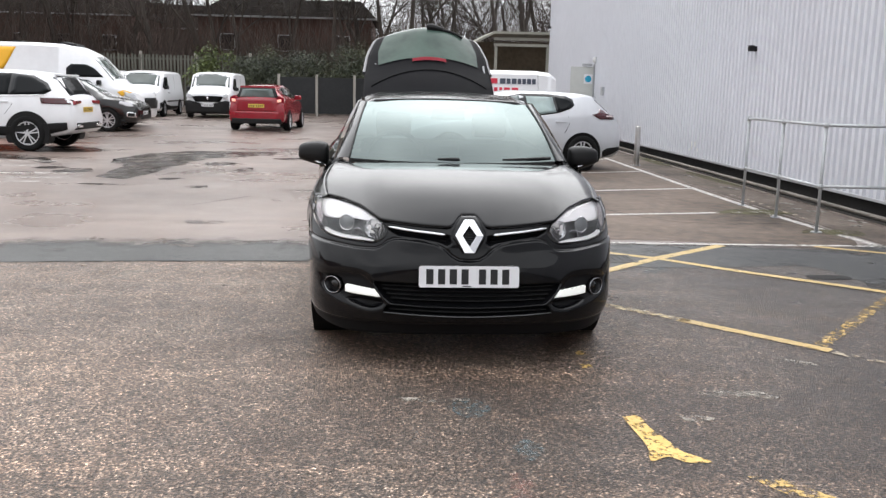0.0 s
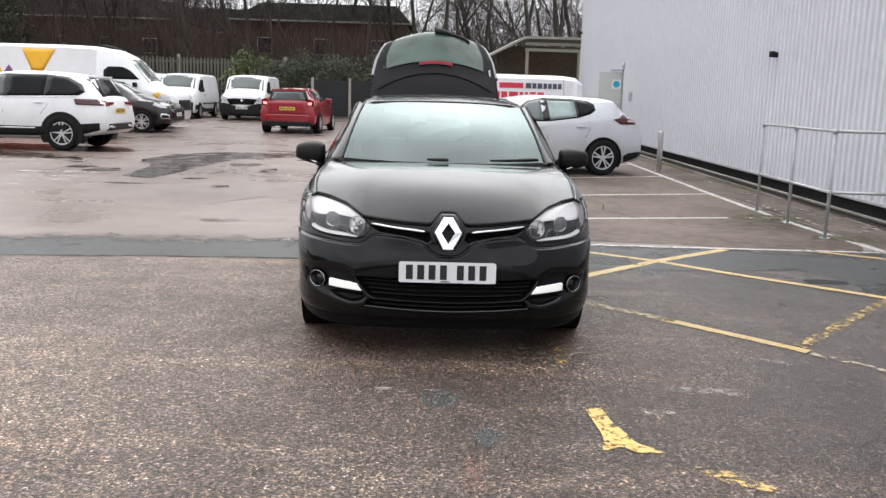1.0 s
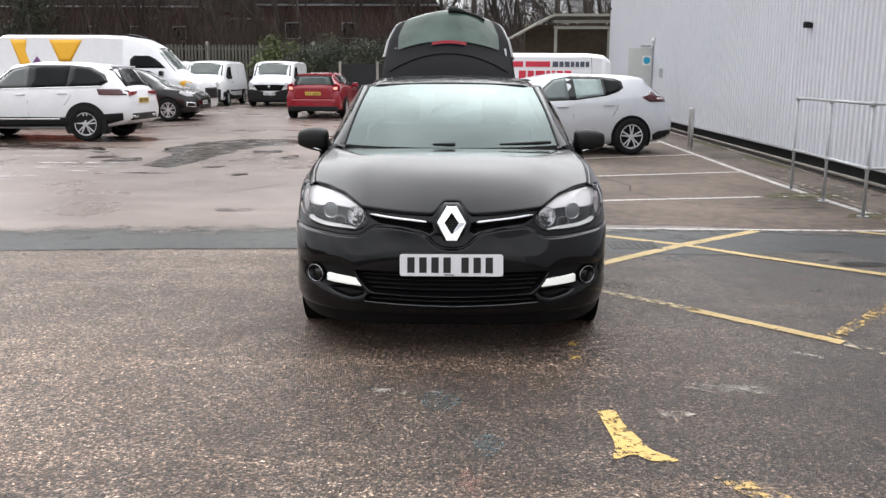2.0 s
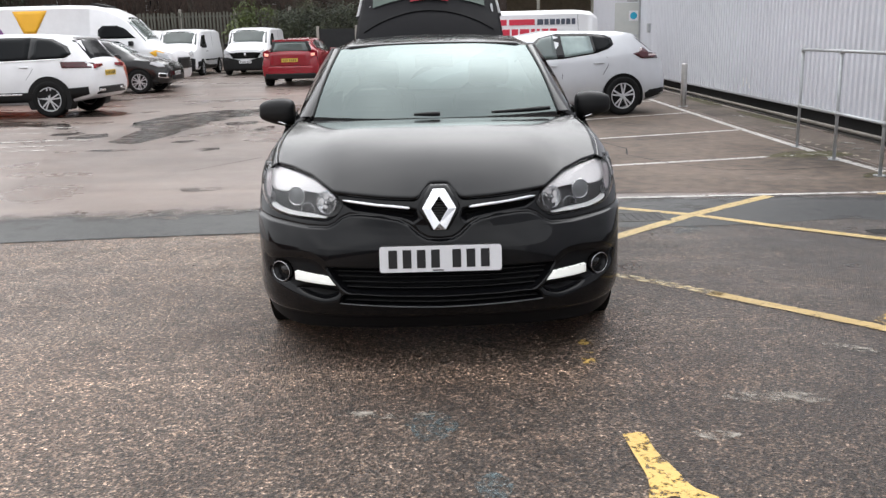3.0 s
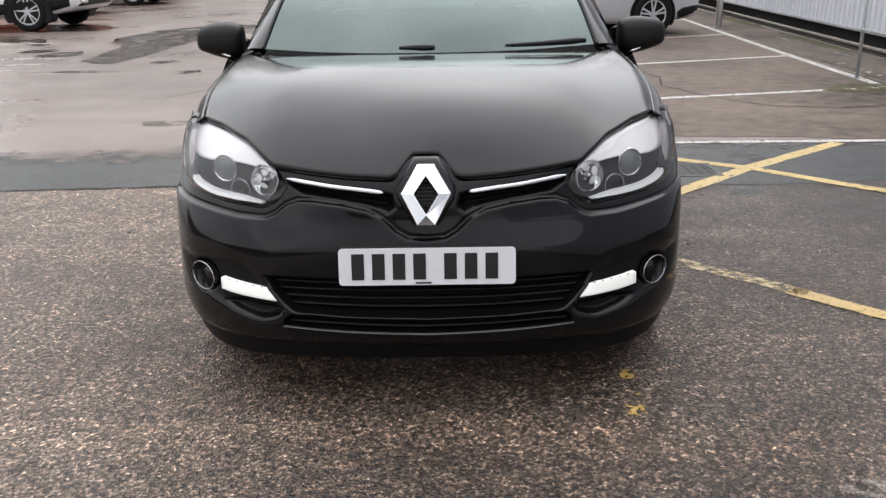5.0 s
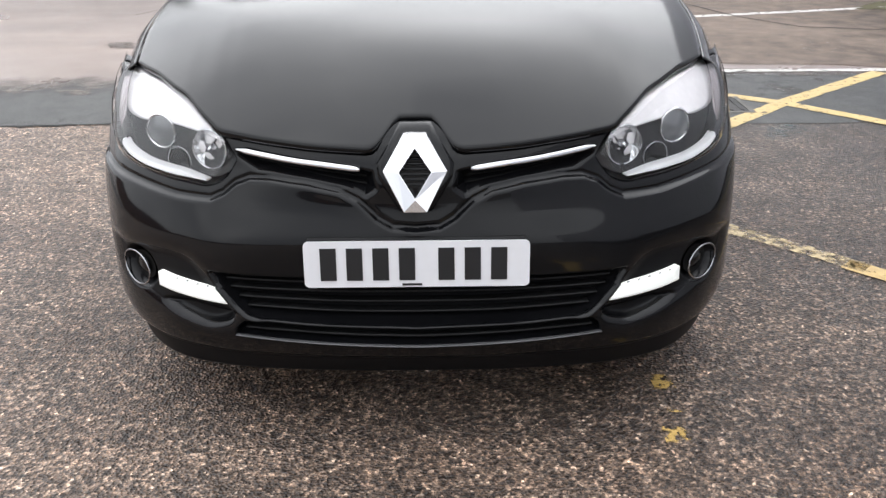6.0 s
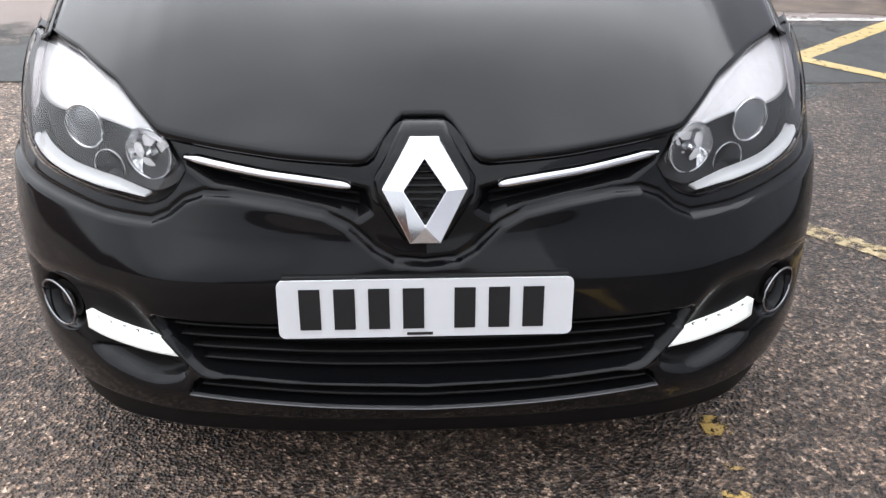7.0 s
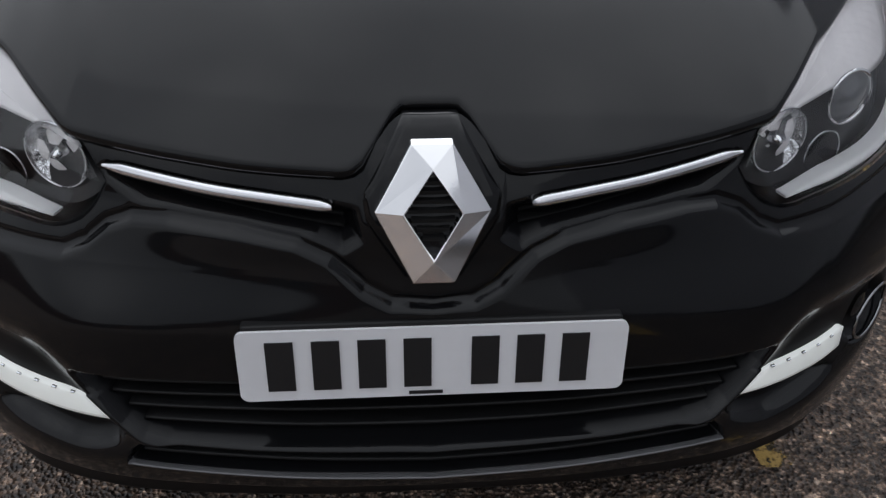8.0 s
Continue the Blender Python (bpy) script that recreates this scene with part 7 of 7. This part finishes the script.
def greenery():
    rng = random.Random(11)
    blobs = []
    for _ in range(95):
        x = rng.uniform(-9.5, 0.5)
        t = (x + 9.5) / 10
        blobs.append((x, rng.uniform(41.5, 45), rng.uniform(1.0, 2.3 + 1.3 * t), rng.uniform(0.45, 0.9)))
    tagged(part("hedge", leaf_cloud("hedge", blobs, 620, 0.06, rng), LEAFD), "dense dark evergreen hedge behind a low fence", "hedge", kind="stuff")
    blobs = [(rng.uniform(-10, 0.2), rng.uniform(41.2, 43.5), rng.uniform(1.0, 3.4), rng.uniform(0.3, 0.6)) for _ in range(60)]
    blobs += [(rng.uniform(-1.6, 0.6), 41, rng.uniform(1.4, 3.6), 0.5) for _ in range(8)]
    tagged(part("shrub", leaf_cloud("shrub", blobs, 520, 0.055, rng), LEAF), "mixed green shrubs with uneven tops", "shrub", kind="stuff")
    blobs = [(rng.uniform(-11.5, -9.4), rng.uniform(42, 44), rng.uniform(0.9, 2.9), rng.uniform(0.35, 0.7)) for _ in range(16)]
    tagged(part("laurel", leaf_cloud("laurel", blobs, 380, 0.10, rng), LEAFY), "bright yellow-green laurel by the board fence", "shrub", kind="stuff")
    tagged(part("thicket", twig_thicket("thicket", -46, -15, 48, 60, 0.2, 9.0, 3000, rng, 0.024), TWIG), "tangled brown bare undergrowth behind the fence", "undergrowth", kind="stuff")
    tagged(part("thicket", twig_thicket("thicket", -15, 0, 47, 56, 0.2, 6.2, 2600, rng, 0.02), TWIG), "tangled brown bare undergrowth behind the fence", "undergrowth", kind="stuff")
    tagged(part("far_wood", twig_thicket("far_wood", -70, -25, 76, 90, 0.2, 17, 6000, rng, 0.05), TWIG), "far wood of bare winter trees", "wood", kind="stuff")
    tagged(part("far_wood", twig_thicket("far_wood", -25, 2, 76, 92, 0.2, 11, 3200, rng, 0.036), TWIG), "far wood of bare winter trees", "wood", kind="stuff")
    tagged(part("far_wood", twig_thicket("far_wood", 0, 22, 62, 80, 0.2, 11, 3600, rng, 0.026), TWIG), "far wood of bare winter trees", "wood", kind="stuff")
    tagged(part("thicket", twig_thicket("thicket", -1, 14, 44, 54, 0.2, 5.0, 2600, rng, 0.018), TWIG), "tangled brown bare undergrowth behind the fence", "undergrowth", kind="stuff")


def trees():
    kinds = [bare_tree_mesh(3, 13, 0.22), bare_tree_mesh(8, 15, 0.26, 0.5), bare_tree_mesh(21, 11, 0.18, 0.75), bare_tree_mesh(34, 14, 0.2, 0.58)]
    for k in kinds:
        k.materials.append(BARK)
    rng = random.Random(4)
    xs = [-34, -29, -25, -22, -19.5, -17, -14.5, -12, -9, -6.5, -4, -2, -0.2, 1.6, 3.2, 4.8, 6.2, 7.8, 9.5, 12, 15, -27, -23.5, -20.5, -16, -13, -10.5, -7.5, -5, -3, 0.8, 2.5, 5.5, 7, 8.6]
    for i, x in enumerate(xs):
        y = rng.uniform(49, 66)
        root = thing("bare_tree", pose(x * y / 52, y, rise(y), rng.uniform(-3, 3), rng.uniform(-3, 3), rng.uniform(0, 360)), "tall leafless winter tree with fine branches", "tree", "winter trees")
        part("trunk", kinds[i % 4], None, root)
    rng2 = random.Random(9)
    con = thing("conifer", pose(-26.0, 48, 0.4), "dark green conifer at the edge of the yard", "tree")
    part("trunk", mesh("trunk", *tube([(0, 0, 0), (0, 0, 9)], [0.22, 0.05])), BARK, con)
    blobs = [(rng2.gauss(0, 1.5 * (1 - z / 11)), rng2.gauss(0, 1.5 * (1 - z / 11)), z, 0.8) for z in np.linspace(0.8, 9.5, 46)]
    part("crown", leaf_cloud("crown", blobs, 300, 0.09, rng2), LEAFD, con)


def brick_house(x, y, w, d, h, roof_h, label):
    root = thing("brick_building", pose(x, y, 0.05), label, "building")
    part("wall", box(-w / 2, w / 2, 0, d, 0, h), BRICK, root)
    e = 0.4
    vs = [(-w / 2 - e, -e, h), (w / 2 + e, -e, h), (w / 2 + e, d + e, h), (-w / 2 - e, d + e, h), (-w / 2 + 1, d / 2, h + roof_h), (w / 2 - 1, d / 2, h + roof_h)]
    part("roof", mesh("roof", vs, [(0, 1, 5, 4), (1, 2, 5), (2, 3, 4, 5), (3, 0, 4), (3, 2, 1, 0)]), TILES, root)
    part("gutter", box(-w / 2 - e, w / 2 + e, -e - 0.1, -e, h - 0.06, h + 0.06), mat("pale_gutter", (0.45, 0.45, 0.45), 0.5), root)
    n = int(w / 3.2)
    for r in range(2 if h > 4.5 else 1):
        for k in range(n):
            cx = -w / 2 + (k + 0.5) * w / n
            z = 1.2 + 2.7 * r
            win = part("window", box(cx - 0.55, cx + 0.55, -0.02, 0.05, z, z + 1.2), mat("white_window_frame", (0.6, 0.6, 0.6), 0.5) if k + r == 0 else bpy.data.materials["white_window_frame"], root)
            part("pane", box(cx - 0.48, cx + 0.48, -0.03, 0.0, z + 0.07, z + 1.13), TINT, win)


def canopy():
    root = thing("lean_to_canopy", pose(0, 0, 0.35), "open lean-to shelter with a pale corrugated roof", "shelter")
    pale = mat("pale_canopy_steel", (0.27, 0.265, 0.225), 0.5, 0.2, 0.15, 10)
    y0, y1 = 33.5, 38.5
    for k in range(3):
        x = 3.4 + 2.2 * k
        part("post", box(x - 0.06, x + 0.06, y0, y0 + 0.12, 0, 3.0), pale, root)
    part("roof", mesh("roof", [(1.6, y0 - 0.3, 2.55), (3.3, y0 - 0.3, 3.45), (9.5, y0 - 0.3, 3.45), (9.5, y1, 3.6), (3.3, y1, 3.6), (1.6, y1, 2.7), (1.6, y0 - 0.3, 2.63), (3.3, y0 - 0.3, 3.55), (9.5, y0 - 0.3, 3.55), (9.5, y1, 3.7), (3.3, y1, 3.7), (1.6, y1, 2.8)], [(0, 1, 4, 5), (1, 2, 3, 4), (6, 11, 10, 7), (7, 10, 9, 8), (0, 6, 7, 1), (1, 7, 8, 2), (0, 5, 11, 6), (3, 2, 8, 9)]), pale, root)
    for z in (3.2, 2.95):
        part("cross_beam", box(3.3, 9.5, y0 - 0.02, y0 + 0.06, z, z + 0.12), pale, root)
    part("dark_back", box(2.4, 9.5, y1 - 0.05, y1, 0, 3.4), mat("shelter_back_board", (0.12, 0.10, 0.07), 0.9, 0, 0.4, 6), root)
    skip = thing("low_fence_panel", place(2.1, 30.5, 0, 0.02), "pale low fence panel by the shelter", "fence")
    for k in range(8):
        part("picket", box(-0.9 + 0.2 * k, -0.76 + 0.2 * k, 0, 0.03, 0, 2.25), mat("pale_picket", (0.5, 0.5, 0.48), 0.6) if k == 0 else bpy.data.materials["pale_picket"], skip)


def side_wall():
    """An unseen plain wall, added to bound sky and reflections on the open side."""
    root = thing("unseen_wall_west", pose(-24, 0, 0), "unseen plain dark brick wall added along the side of the yard", "wall", kind="structure")
    part("wall_face", box(-0.4, 0, -30, 9, 0, 2.6), BRICK, root)
    part("coping", box(-0.5, 0.1, -30, 9, 2.6, 2.72), CONCRETE, root)


def behind_camera():
    """The yard's near side: an unseen dark workshop, added for the car's nose to reflect."""
    root = thing("unseen_workshop", pose(0, -34, 0), "unseen low dark brick workshop added on the near side of the yard", "building")
    part("wall", box(-30, WALLX - 0.4, -6, 0, 0, 3.1), BRICK, root)
    part("roof", box(-30.4, WALLX - 0.3, -6.4, 0.4, 3.1, 3.3), TILES, root)
    for k in range(4):
        part("shutter_door", box(-26 + 8 * k, -22 + 8 * k, 0, 0.06, 0, 2.6), mat("dark_shutter", (0.05, 0.052, 0.055), 0.5) if k == 0 else bpy.data.materials["dark_shutter"], root)


far_fence()
greenery()
trees()
brick_house(-36, 68, 28, 9, 6.6, 1.8, "dark red brick house row behind bare trees")
brick_house(-9.2, 62, 12.5, 9, 6.3, 1.7, "dark red brick house row behind bare trees")
brick_house(-24, 82, 20, 9, 6.5, 2.6, "dark red brick house row behind bare trees")
canopy()
side_wall()
behind_camera()
